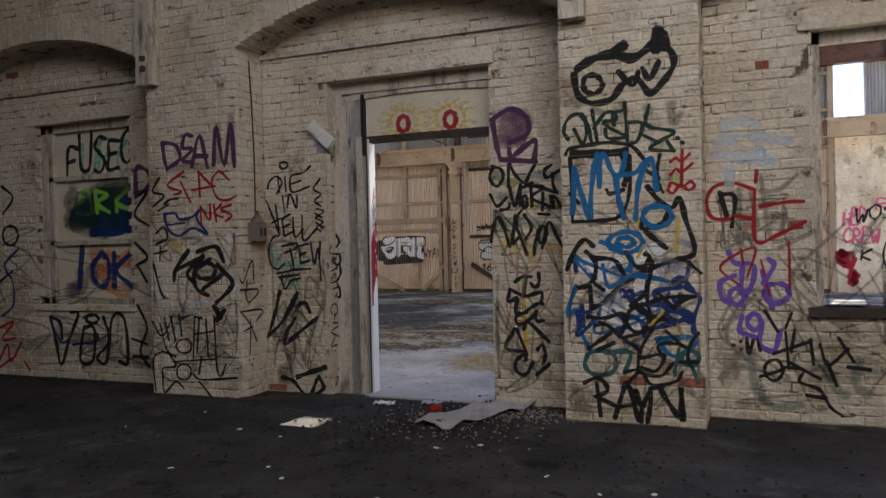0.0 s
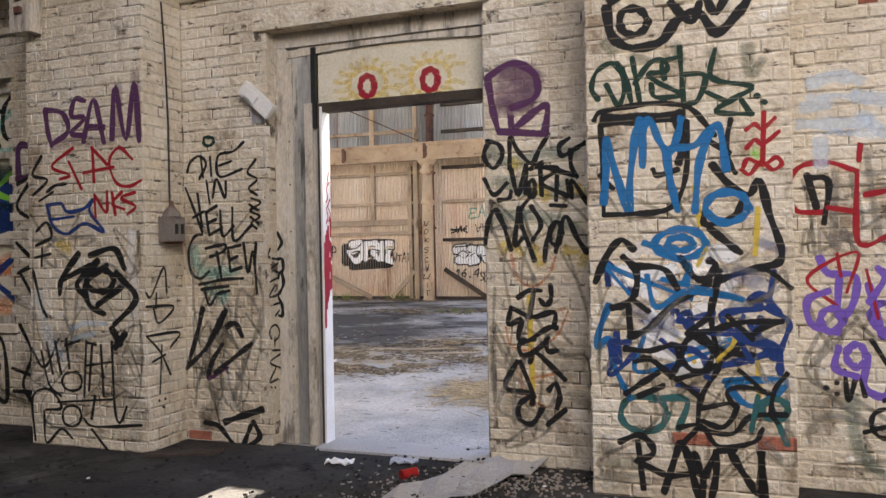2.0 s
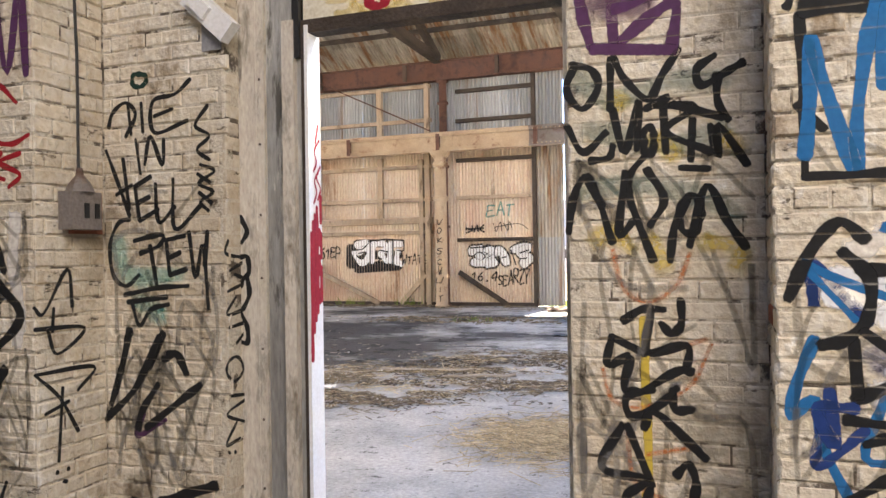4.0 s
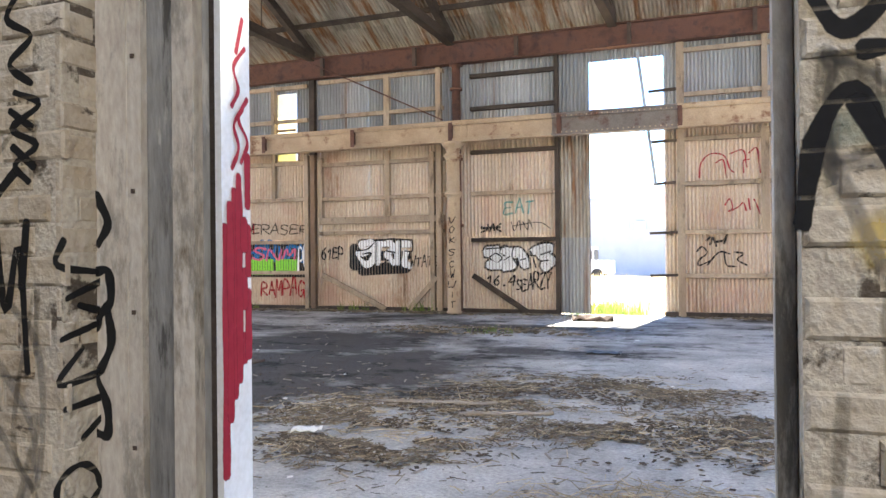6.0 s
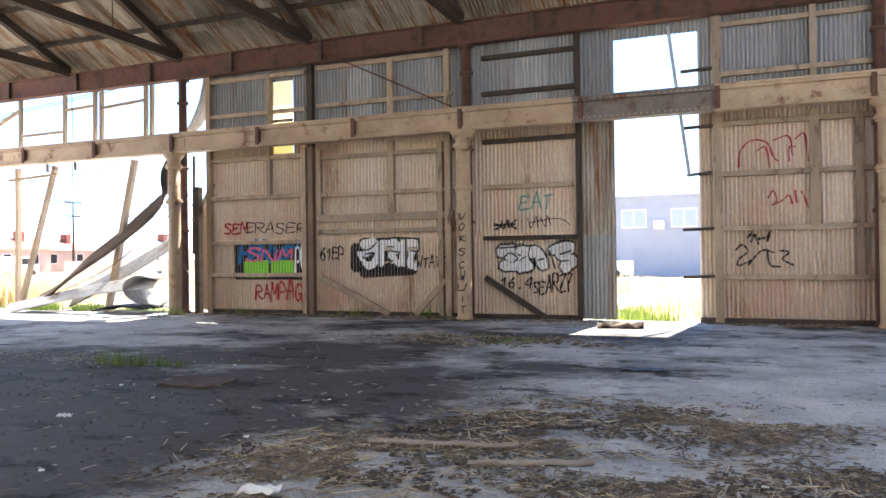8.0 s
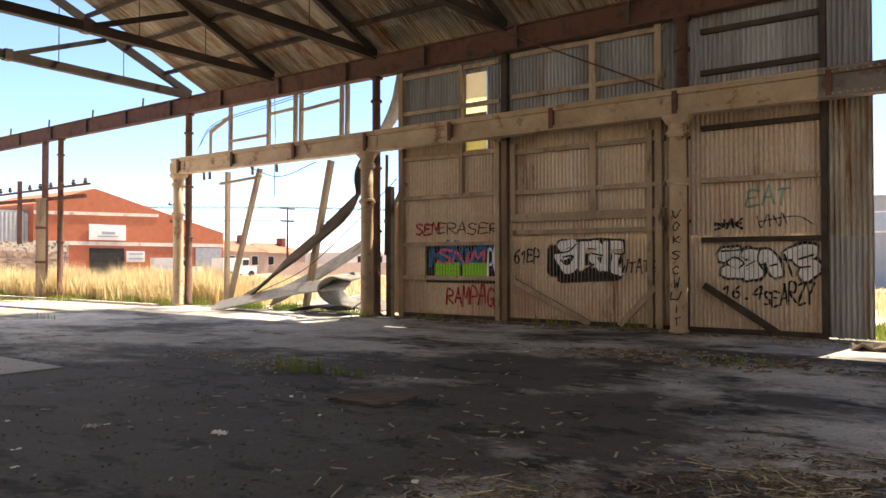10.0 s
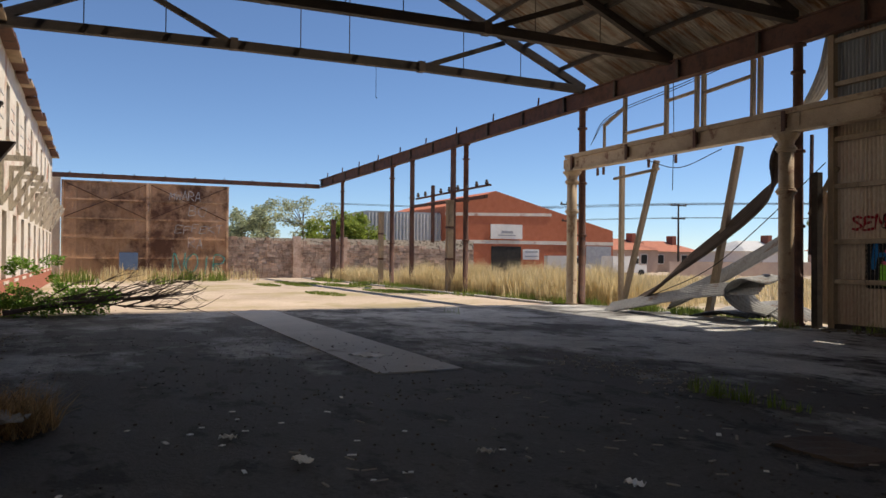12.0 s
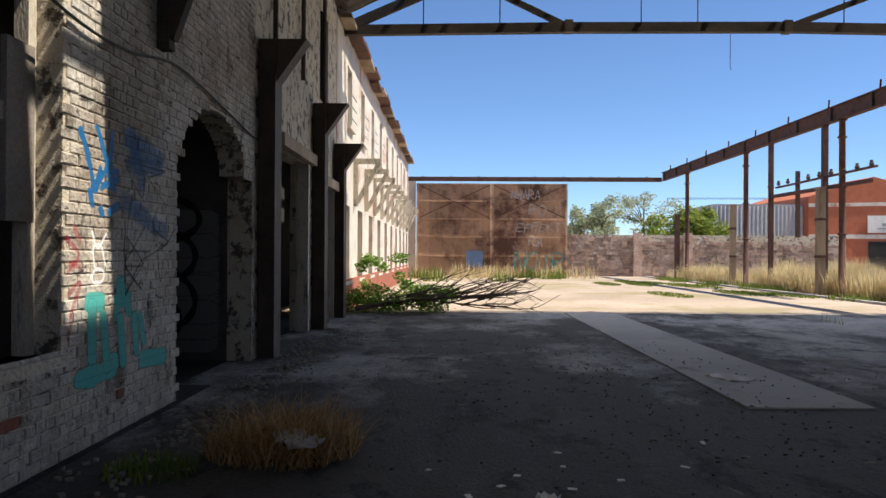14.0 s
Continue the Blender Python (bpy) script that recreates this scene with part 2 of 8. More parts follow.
M["timber_brown"] = material("brown_weathered_timber", [(0.11, 0.07, 0.045), (0.22, 0.15, 0.1)], 3.0, 0.8, bump=0.3, stretch=(1, 1, 0.25))
M["timber_pale"] = material("pale_weathered_timber", [(0.24, 0.175, 0.115), (0.42, 0.32, 0.22)], 3.0, 0.8, bump=0.3, stretch=(1, 1, 0.25), random_hue=0.25)
M["timber_cream"] = material("cream_painted_timber", [(0.5, 0.44, 0.35), (0.64, 0.58, 0.48)], 3.0, 0.6, bump=0.3, stain=(0.2, 0.16, 0.11), stain_scale=5, stain_amount=0.22, stretch=(1, 1, 0.35), marks=[((0.14, 0.125, 0.1), 3.0, 0.54, 0.62, (1.6, 1.6, 0.3)), ((0.3, 0.27, 0.22), 7.0, 0.55, 0.65, (1, 1, 0.4))])
M["timber_grey"] = material("bare_grey_timber", [(0.2, 0.19, 0.17), (0.34, 0.33, 0.3)], 3.0, 0.8, bump=0.4, stretch=(1, 1, 0.2), marks=[((0.5, 0.47, 0.4), 4.0, 0.56, 0.62, (1.5, 1.5, 0.3)), ((0.07, 0.065, 0.055), 5.0, 0.58, 0.64, (1.5, 1.5, 0.25))])
M["timber_tan"] = material("tan_weathered_timber", [(0.26, 0.19, 0.13), (0.44, 0.35, 0.25)], 3.0, 0.75, bump=0.3, stain=(0.12, 0.085, 0.055), stain_scale=4, stain_amount=0.25, stretch=(1, 1, 0.3), random_hue=0.25)
M["iron_cream"] = material("cream_corrugated_iron", [(0.52, 0.41, 0.3), (0.63, 0.51, 0.39), (0.69, 0.59, 0.48)], 0.5, 0.5, bump=0.1, stain=(0.3, 0.15, 0.075), stain_scale=0.9, stain_amount=0.12, random_hue=0.1, fine=30, stretch=(1, 1, 0.3), marks=[((0.55, 0.36, 0.27), 0.7, 0.52, 0.66, (1, 1, 0.6)), ((0.2, 0.11, 0.06), 1.3, 0.62, 0.7, (1.5, 1, 0.3))])
M["iron_grey"] = material("galvanised_corrugated_iron", [(0.3, 0.3, 0.3), (0.45, 0.45, 0.44)], 1.2, 0.5, metal=0.2, bump=0.1, stain=(0.22, 0.13, 0.08), stain_scale=2, stain_amount=0.25, random_hue=0.25, fine=40, stretch=(1, 1, 0.06))
M["iron_roof"] = material("rust_stained_roof_iron", [(0.19, 0.165, 0.13), (0.48, 0.43, 0.36)], 3.0, 0.7, metal=0.0, bump=0.15, fine=26, stain=(0.2, 0.1, 0.045), stain_scale=3.5, stain_amount=0.55, random_hue=0.4, stretch=(1, 0.12, 0.12))
# Rust patches; the large dark stains also paint in shadows across the doors.
M["iron_brown"] = material("brown_rusted_sheet_door", [(0.38, 0.21, 0.115), (0.55, 0.35, 0.22), (0.46, 0.28, 0.175)], 0.8, 0.7, bump=0.1, stain=(0.14, 0.07, 0.045), stain_scale=0.35, stain_amount=0.45, random_hue=0.3, marks=[((0.66, 0.48, 0.35), 0.45, 0.56, 0.68, (1, 1, 0.6))])
M["red_wall"] = material("orange_red_brick_facade", [(0.4, 0.12, 0.06), (0.48, 0.16, 0.085)], 2, 0.85, bump=0.2)
M["stone_wall"] = material("pinkish_stone_wall", [(0.32, 0.21, 0.15), (0.5, 0.36, 0.28), (0.56, 0.46, 0.38)], 1.2, 0.9, bump=0.6, fine=8, random_hue=0.4, island=True)
M["black"] = material("black_paint", [(0.012, 0.012, 0.012), (0.03, 0.03, 0.03)], 3, 0.5, bump=0.05)
# Pale inner walls coloured dark, to stand in for the shade behind doorways.
M["soot"] = material("shade_darkened_plaster", [(0.05, 0.045, 0.04), (0.11, 0.1, 0.09)], 1.5, 0.9, bump=0.3)
# Near-black colour stands in for unlit insides behind windows and doorways.
M["dark"] = material("painted_dark_interior", [(0.02, 0.02, 0.02), (0.04, 0.038, 0.035)], 3, 0.9, bump=0.0)
M["leaf"] = material("green_leaves", [(0.12, 0.24, 0.03), (0.24, 0.4, 0.06)], 6, 0.6, bump=0.0, random_hue=0.4, island=True, thin=0.45)
M["tree_leaf"] = material("grey_green_tree_leaves", [(0.32, 0.36, 0.22), (0.5, 0.54, 0.36)], 1, 0.7, bump=0.0, random_hue=0.4, island=True, thin=0.45)
M["bush_leaf"] = material("olive_bush_leaves", [(0.2, 0.27, 0.04), (0.36, 0.42, 0.09)], 1, 0.7, bump=0.0, random_hue=0.4, island=True, thin=0.45)
M["dry_grass"] = material("dry_golden_grass", [(0.58, 0.46, 0.25), (0.8, 0.68, 0.42)], 1.0, 0.8, bump=0.0, random_hue=0.35, island=True, thin=0.45)
M["green_grass"] = material("green_grass", [(0.12, 0.18, 0.03), (0.24, 0.3, 0.07)], 1.0, 0.8, bump=0.0, random_hue=0.35, island=True, thin=0.45)
M["straw"] = material("brown_straw_litter", [(0.07, 0.054, 0.038), (0.3, 0.245, 0.17)], 9, 0.9, bump=0.0, random_hue=0.6, island=True)
M["leaf_brown"] = material("brown_leaf_litter", [(0.035, 0.026, 0.018), (0.13, 0.095, 0.06)], 9, 0.9, bump=0.0, random_hue=0.6, island=True)
M["pale_sheet"] = material("pale_yellow_translucent_sheet", [(0.8, 0.72, 0.5), (0.85, 0.78, 0.58)], 3, 0.5, bump=0.0, thin=0.85)
M["stalk"] = material("pale_dry_stalks", [(0.32, 0.26, 0.17), (0.58, 0.49, 0.34)], 9, 0.9, bump=0.0, random_hue=0.5, island=True)
M["branch"] = material("bare_grey_branch", [(0.08, 0.06, 0.05), (0.16, 0.12, 0.1)], 6, 0.9, bump=0.2)
M["white"] = material("white_paint", [(0.7, 0.68, 0.64), (0.8, 0.79, 0.76)], 3, 0.6, bump=0.05)
M["panel_yellow"] = material("cream_painted_board", [(0.62, 0.56, 0.42), (0.7, 0.64, 0.5)], 2, 0.6, bump=0.05, stain=(0.4, 0.32, 0.18), stain_scale=3, stain_amount=0.15)
M["blue_grey"] = material("blue_grey_facade", [(0.34, 0.36, 0.385), (0.41, 0.43, 0.455)], 1, 0.7, bump=0.05)
M["glass_pale"] = material("pale_window_glass", [(0.35, 0.42, 0.5), (0.45, 0.52, 0.6)], 1, 0.1, bump=0.0, spec=0.6)
M["metal_grey"] = material("grey_metal", [(0.3, 0.3, 0.31), (0.42, 0.42, 0.43)], 3, 0.5, metal=0.3, bump=0.05)
M["roof_red"] = material("terracotta_roof", [(0.3, 0.1, 0.06), (0.4, 0.16, 0.1)], 2, 0.8, bump=0.2)
M["roof_grey"] = material("grey_iron_roof", [(0.4, 0.4, 0.4), (0.5, 0.5, 0.5)], 2, 0.6, bump=0.1)
M["house_wall"] = material("house_render", [(0.42, 0.3, 0.24), (0.5, 0.38, 0.3)], 1, 0.8, bump=0.1)
M["cable"] = material("black_cable", [(0.02, 0.02, 0.02), (0.04, 0.04, 0.04)], 3, 0.6, bump=0.0)

M["straw_tall"] = material("brown_dry_grass", [(0.36, 0.22, 0.1), (0.6, 0.4, 0.2)], 4, 0.9, bump=0.0, random_hue=0.5, island=True, thin=0.45)
M["yellow_sheet"] = material("yellow_translucent_sheet", [(0.7, 0.5, 0.1), (0.75, 0.58, 0.16)], 3, 0.5, bump=0.0)
M["yellow_sheet"].node_tree.nodes["Principled BSDF"].inputs["Transmission Weight"].default_value = 0.7
M["ink_can"] = material("red_can_paint", [(0.4, 0.02, 0.02), (0.5, 0.04, 0.03)], 20, 0.3, metal=0.3, bump=0.0)


# ---- builders ----
def link(name, bm, mat, parent=None, label="", smooth=False):
    me = bpy.data.meshes.new(name)
    bm.to_mesh(me)
    bm.free()
    if smooth:
        for p in me.polygons:
            p.use_smooth = True
    for m in (mat if isinstance(mat, (list, tuple)) else [mat]):
        me.materials.append(M[m])
    ob = new(name, me)
    if parent:
        ob.parent = parent
    if label:
        ob["label"] = label
    return ob


def part(name, bm, mat, parent, label="", smooth=False):
    return link(name, bm, mat, parent, label, smooth)


def thing(name, label, category, group="", kind="", at=(0, 0, 0)):
    ob = new(name)
    ob.location = at
    ob.empty_display_size = 0.1
    return tagged(ob, label, category, group, kind)


def structure(name, bm, mat, label, category):
    return tagged(link(name, bm, mat), label, category, kind="structure")


def box(bm, x0, x1, y0, y1, z0, z1, mi=0):
    c = [(x, y, z) for x in (x0, x1) for y in (y0, y1) for z in (z0, z1)]
    v = [bm.verts.new(p) for p in c]
    for f in ((0, 1, 3, 2), (4, 6, 7, 5), (0, 4, 5, 1), (2, 3, 7, 6), (0, 2, 6, 4), (1, 5, 7, 3)):
        bm.faces.new([v[i] for i in f]).material_index = mi
    return v


def boxes(*rows):
    bm = bmesh.new()
    for r in rows:
        box(bm, *r)
    return bm


def bar(bm, a, b, w, h, up=(0, 0, 1)):
    """A rectangular member from a to b, w across and h along up."""
    a, b = Vector(a), Vector(b)
    d = (b - a).normalized()
    s = d.cross(Vector(up))
    if s.length < 1e-4:
        s = d.cross(Vector((0, 1, 0)))
    s = s.normalized() * w / 2
    u = s.cross(d).normalized() * h / 2
    v = [bm.verts.new(p + q) for p in (a, b) for q in (-s - u, s - u, s + u, -s + u)]
    for f in ((0, 1, 2, 3), (7, 6, 5, 4), (0, 4, 5, 1), (1, 5, 6, 2), (2, 6, 7, 3), (3, 7, 4, 0)):
        bm.faces.new([v[i] for i in f])


def tube(bm, pts, r, n=8, r1=None):
    """A round member along pts, tapering from r to r1."""
    pts = [Vector(p) for p in pts]
    r1 = r if r1 is None else r1
    rings = []
    for i, p in enumerate(pts):
        d = (pts[min(i + 1, len(pts) - 1)] - pts[max(i - 1, 0)]).normalized()
        s = d.cross(Vector((0, 0, 1)))
        if s.length < 1e-3:
            s = d.cross(Vector((1, 0, 0)))
        s.normalize()
        u = s.cross(d)
        rr = r + (r1 - r) * i / max(1, len(pts) - 1)
        rings.append([bm.verts.new(p + rr * (math.cos(2 * math.pi * k / n) * s + math.sin(2 * math.pi * k / n) * u)) for k in range(n)])
    for a, b in zip(rings, rings[1:]):
        for k in range(n):
            bm.faces.new((a[k], a[(k + 1) % n], b[(k + 1) % n], b[k]))
    bm.faces.new(rings[0][::-1])
    bm.faces.new(rings[-1])


def turned(bm, x, y, profile, n=20):
    """A lathed upright: profile rows of (z, radius)."""
    rings = [[bm.verts.new((x + r * math.cos(2 * math.pi * k / n), y + r * math.sin(2 * math.pi * k / n), z)) for k in range(n)] for z, r in profile]
    for a, b in zip(rings, rings[1:]):
        for k in range(n):
            bm.faces.new((a[k], a[(k + 1) % n], b[(k + 1) % n], b[k]))
    bm.faces.new(rings[0][::-1])
    bm.faces.new(rings[-1])


def corrugated(width, height, pitch=0.076, depth=0.024, lean=0.0, rows=1, thick=0.0):
    """A corrugated sheet in the xz plane, upright round ridges with narrow valleys, from (0, 0, 0)."""
    bm = bmesh.new()
    n = max(4, int(width / pitch * 8))
    cols = []
    for i in range(n + 1):
        x = width * i / n
        y = depth * (1 - 2 * abs(math.sin(math.pi * x / pitch)) ** 0.8)
        cols.append([bm.verts.new((x, y + lean * j / rows, height * j / rows)) for j in range(rows + 1)])
    for a, b in zip(cols, cols[1:]):
        for j in range(rows):
            bm.faces.new((a[j], b[j], b[j + 1], a[j + 1])).smooth = True
    return bm


def pierced(bm, x0, x1, z0, z1, y0, y1, openings):
    """Wall cells along x, leaving out openings (ax, bx, az, bz)."""
    xs = sorted({x0, x1, *[min(max(o[i], x0), x1) for o in openings for i in (0, 1)]})
    zs = sorted({z0, z1, *[min(max(o[i], z0), z1) for o in openings for i in (2, 3)]})
    for a, b in zip(xs, xs[1:]):
        for c, d in zip(zs, zs[1:]):
            if not any(o[0] <= (a + b) / 2 <= o[1] and o[2] <= (c + d) / 2 <= o[3] for o in openings):
                box(bm, a, b, y0, y1, c, d)


# ---- ground and floors ----
g = bmesh.new()
for x0, x1, y0, y1 in ((-900, 900, -900, 900),):
    v = [g.verts.new(p) for p in ((x0, y0, -0.16), (x1, y0, -0.16), (x1, y1, -0.16), (x0, y1, -0.16))]
    g.faces.new(v)
structure("ground", g, "yard", "dry pale earth ground around the shed", "ground")
structure("floor_room", boxes((-14, 8, -8, 6.7, -0.15, 0.0)), "dirt_floor", "dirty floor of the brick room, coloured darker for its low light", "floor")


def floor_sheet(x0, x1, y0, y1, step, z, rise):
    bm = bmesh.new()
    nx, ny = int((x1 - x0) / step), int((y1 - y0) / step)
    grid = [[bm.verts.new((x0 + (x1 - x0) * i / nx, y0 + (y1 - y0) * j / ny,
                           z + rise * noise.noise(Vector((i * step * 0.5, j * step * 0.5, 3.0))))) for j in range(ny + 1)] for i in range(nx + 1)]
    for i in range(nx):
        for j in range(ny):
            bm.faces.new((grid[i][j], grid[i + 1][j], grid[i + 1][j + 1], grid[i][j + 1]))
    return bm


structure("floor_shed", floor_sheet(-24.8, 16, 6.2, 23.8, 0.4, -0.008, 0.012), "concrete", "stained grey concrete floor of the open shed", "floor")
structure("pavement", floor_sheet(-58, -24.8, 2.0, 22.4, 0.5, -0.012, 0.014), "yard", "sunlit pale concrete yard beside the shed", "pavement")

# ---- brick wall between the room and the shed ----
PIER, FACE, BACK = 6.155, 6.62, 6.88
PIERS = [(-9.65, -8.46), (-5.0, -3.79), (-0.34, 0.84), (4.3, 5.5)]
DOOR = (-2.97, -1.15, 0.0, 3.36)
WINDOWS = [(-7.3, -5.72, 0.93, 3.24), (1.7, 3.35, 0.98, 3.32)]
SPRING, APEX = 3.72, 4.14


def arch_z(x):
    for (a0, a1), (b0, b1) in zip(PIERS, PIERS[1:]):
        if a1 <= x <= b0:
            u = (x - a1) / (b0 - a1) * 2 - 1
            return APEX - (APEX - SPRING) * u * u
    return 0.0


bm = bmesh.new()
pierced(bm, -8.46, 16, 0, 6.9, FACE + 0.007, BACK, [DOOR, *WINDOWS])
structure("wall_brick_north", bm, "mortar", "cream-painted brick wall covered in graffiti", "wall")
bm = bmesh.new()
for a, b in PIERS[1:]:
    box(bm, a + 0.007, b - 0.007, PIER + 0.007, FACE + 0.005, 0, SPRING)
xs = [-8.46 + i * (5.5 + 8.46) / 240 for i in range(241)]
for a, b in zip(xs, xs[1:]):
    z = arch_z((a + b) / 2) or SPRING
    box(bm, a, b, PIER + 0.007, FACE + 0.005, max(z, SPRING), 6.9)
structure("wall_brick_piers", bm, "mortar", "brick piers and shallow arches, painted cream", "wall")
# room enclosure, unseen: roofed round an opening added to light the room
structure("wall_west", boxes((-14.2, -14, -8, 6.0, 0, 6.9)), "plaster_dirty", "dirty plaster wall of the room", "wall")
structure("wall_west_return", boxes((-14.0, -8.46, 5.6, 5.8, 0, 6.9)), "plaster_dirty", "dirty plaster wall at the end of the room", "wall")
structure("wall_east", boxes((8, 8.2, -8, 6.62, 0, 6.9)), "plaster_dirty", "dirty plaster wall of the room", "wall")
structure("wall_south", boxes((-14.2, 8.2, -8.2, -8, 0, 6.9)), "plaster_dirty", "dirty plaster wall at the back of the room", "wall")
bm = boxes((-14.2, 8.2, -8.2, -3, 6.5, 6.7), (-14.2, -2.5, -3, 2, 6.5, 6.7), (6.2, 8.2, -3, 2, 6.5, 6.7), (-14.2, 8.2, 2, 6.14, 6.5, 6.7))
structure("ceiling", bm, "plaster_dirty", "unseen dirty room ceiling with a large opening added for light", "ceiling")

# ---- shed: columns, beams ----
STATIONS = [0.62, -7.83, -16.13, -24.5]
CRANE_Y, EAVE_Y, IRON_Y = 22.95, 23.38, 23.62


def crane_column(x):
    t = thing("cast_iron_column", "cream-painted cast iron column with flanged collars", "column", "columns along the open side")
    bm = bmesh.new()
    turned(bm, x, CRANE_Y, [(0, 0.2), (0.06, 0.2), (0.08, 0.17), (2.8, 0.165), (4.2, 0.16)])
    part("shaft", bm, "steel_cream", t, smooth=True)
    for z in (3.03, 3.98):
        bm = bmesh.new()
        turned(bm, x, CRANE_Y, [(z - 0.1, 0.165), (z - 0.09, 0.2), (z - 0.05, 0.2), (z - 0.04, 0.23), (z, 0.23), (z + 0.01, 0.2), (z + 0.05, 0.2), (z + 0.06, 0.165)])
        part("collar", bm, "steel_cream", t, "bolted round collar")
    bm = bmesh.new()
    turned(bm, x, CRANE_Y, [(4.03, 0.165), (4.14, 0.19), (4.24, 0.28), (4.28, 0.3), (4.31, 0.3)], 12)
    part("capital", bm, "steel_cream", t, "flared bracket under the beam")


def eave_column(x, y=EAVE_Y, top=6.38, mat="steel_rust"):
    t = thing("steel_post", "rusty round steel post carrying the eaves beam", "column", "tall posts along the open side")
    bm = bmesh.new()
    turned(bm, x, y, [(0, 0.16), (0.05, 0.16), (0.06, 0.12), (top - 0.05, 0.11), (top - 0.04, 0.18), (top, 0.18)], 14)
    part("shaft", bm, mat, t, smooth=True)
    for z in (2.2, 3.9, 5.7):
        bm = bmesh.new()
        turned(bm, x, y, [(z, 0.12), (z + 0.01, 0.16), (z + 0.07, 0.16), (z + 0.08, 0.12)], 14)
        part("collar", bm, mat, t)


for x in STATIONS:
    crane_column(x)
    eave_column(x - 0.05)
crane_column(8.9), eave_column(9.2)

beam = thing("crane_beam", "cream riveted steel crane beam on columns", "beam")
B0, B1 = 4.34, 4.8
for a, b, m in ((-24.75, -5.28, "steel_cream"), (-5.28, -2.4, "steel_grey"), (-2.4, 12, "steel_cream")):
    bm = boxes((a, b, CRANE_Y - 0.04, CRANE_Y + 0.04, B0, B1), (a, b, CRANE_Y - 0.15, CRANE_Y + 0.15, B0 - 0.03, B0), (a, b, CRANE_Y - 0.15, CRANE_Y + 0.15, B1, B1 + 0.04),
               (a, b, CRANE_Y - 0.12, CRANE_Y - 0.04, B0, B0 + 0.07), (a, b, CRANE_Y - 0.12, CRANE_Y - 0.04, B1 - 0.07, B1))
    part("beam", bm, m, beam)
for x in [-24.4 + 2.75 * i for i in range(13)]:
    part("stiffener", boxes((x, x + 0.1, CRANE_Y - 0.145, CRANE_Y - 0.045, B0 + 0.002, B1 - 0.002)), "steel_rust", beam, "rusty upright stiffener")
for x in STATIONS:
    part("splice_plate", boxes((x - 0.4, x + 0.4, CRANE_Y - 0.062, CRANE_Y - 0.042, B0 + 0.08, B1 - 0.08)), "steel_cream", beam)
bm = bmesh.new()
for i in range(300):
    x = -24.6 + i * 0.12
    for z in (B0 + 0.035, B1 - 0.035):
        box(bm, x - 0.014, x + 0.014, CRANE_Y - 0.132, CRANE_Y - 0.119, z - 0.014, z + 0.014)
for x in STATIONS:
    for i in range(6):
        for j in range(3):
            xx, zz = x - 0.32 + i * 0.128, B0 + 0.14 + j * 0.1
            box(bm, xx - 0.018, xx + 0.018, CRANE_Y - 0.075, CRANE_Y - 0.06, zz - 0.018, zz + 0.018)
tagged(part("rivets", bm, "steel_cream", beam), kind="stuff")

eaves = thing("eaves_beam", "dark rusty steel eaves beam on posts", "beam")
E0, E1 = 6.42, 6.92
part("beam", boxes((-56.2, 12, EAVE_Y - 0.03, EAVE_Y + 0.03, E0, E1), (-56.2, 12, EAVE_Y - 0.13, EAVE_Y + 0.13, E0 - 0.03, E0), (-56.2, 12, EAVE_Y - 0.13, EAVE_Y + 0.13, E1, E1 + 0.03)), "steel_rust", eaves)
for i in range(25):
    x = -55.8 + i * 2.75
    part("stiffener", boxes((x, x + 0.09, EAVE_Y - 0.125, EAVE_Y - 0.032, E0 + 0.002, E1 - 0.002)), "steel_dark", eaves)
for i in range(9):
    bm = bmesh.new()
    x = -54.5 + i * 3.4
    tube(bm, [(x, EAVE_Y, E1 + 0.03), (x + 0.05, EAVE_Y, E1 + 0.35)], 0.035, 6)
    part("bolt_stub", bm, "steel_rust", eaves)

# ---- shed roof ----
RIDGE_Y, RIDGE_Z, EAVE_Z, WEST_Y = 15.0, 11.0, 7.15, 6.62


def roof_z(y):
    return RIDGE_Z - (RIDGE_Z - EAVE_Z) * abs(y - RIDGE_Y) / (EAVE_Y - RIDGE_Y)


def truss(x):
    t = thing("roof_truss", "dark timber roof truss with iron rods", "truss", "trusses under the shed roof")
    cam_z = (7.0, 7.08, 7.1, 7.0)
    ys = (WEST_Y, 12.2, 17.6, EAVE_Y)
    for i in range(3):
        bm = bmesh.new()
        bar(bm, (x, ys[i], cam_z[i]), (x, ys[i + 1], cam_z[i + 1]), 0.2, 0.24)
        part("tie_beam", bm, "timber_dark", t)
    for y in (WEST_Y, EAVE_Y):
        bm = bmesh.new()
        bar(bm, (x, y, roof_z(y) - 0.1), (x, RIDGE_Y, RIDGE_Z - 0.28), 0.16, 0.22)
        part("rafter", bm, "timber_dark", t)
    for y, y2 in ((12.2, 9.8), (17.6, 20.4)):
        bm = bmesh.new()
        bar(bm, (x, y, 7.1), (x, y2, roof_z(y2) - 0.35), 0.12, 0.14)
        part("strut", bm, "timber_dark", t)
    for y in (8.6, 10.5, 14.0, 15.4, 19.0, 21.0):
        bm = bmesh.new()
        tube(bm, [(x, y, 7.1), (x, y, roof_z(y) - 0.25)], 0.014, 6)
        part("hanger_rod", bm, "steel_dark", t)
    for y in (12.2, 17.6):
        part("joint_plate", boxes((x - 0.13, x + 0.115, y - 0.1, y + 0.1, 6.96, 7.26)), "steel_dark", t)


for i in range(8):
    truss(-24.5 + 4.12 * i)
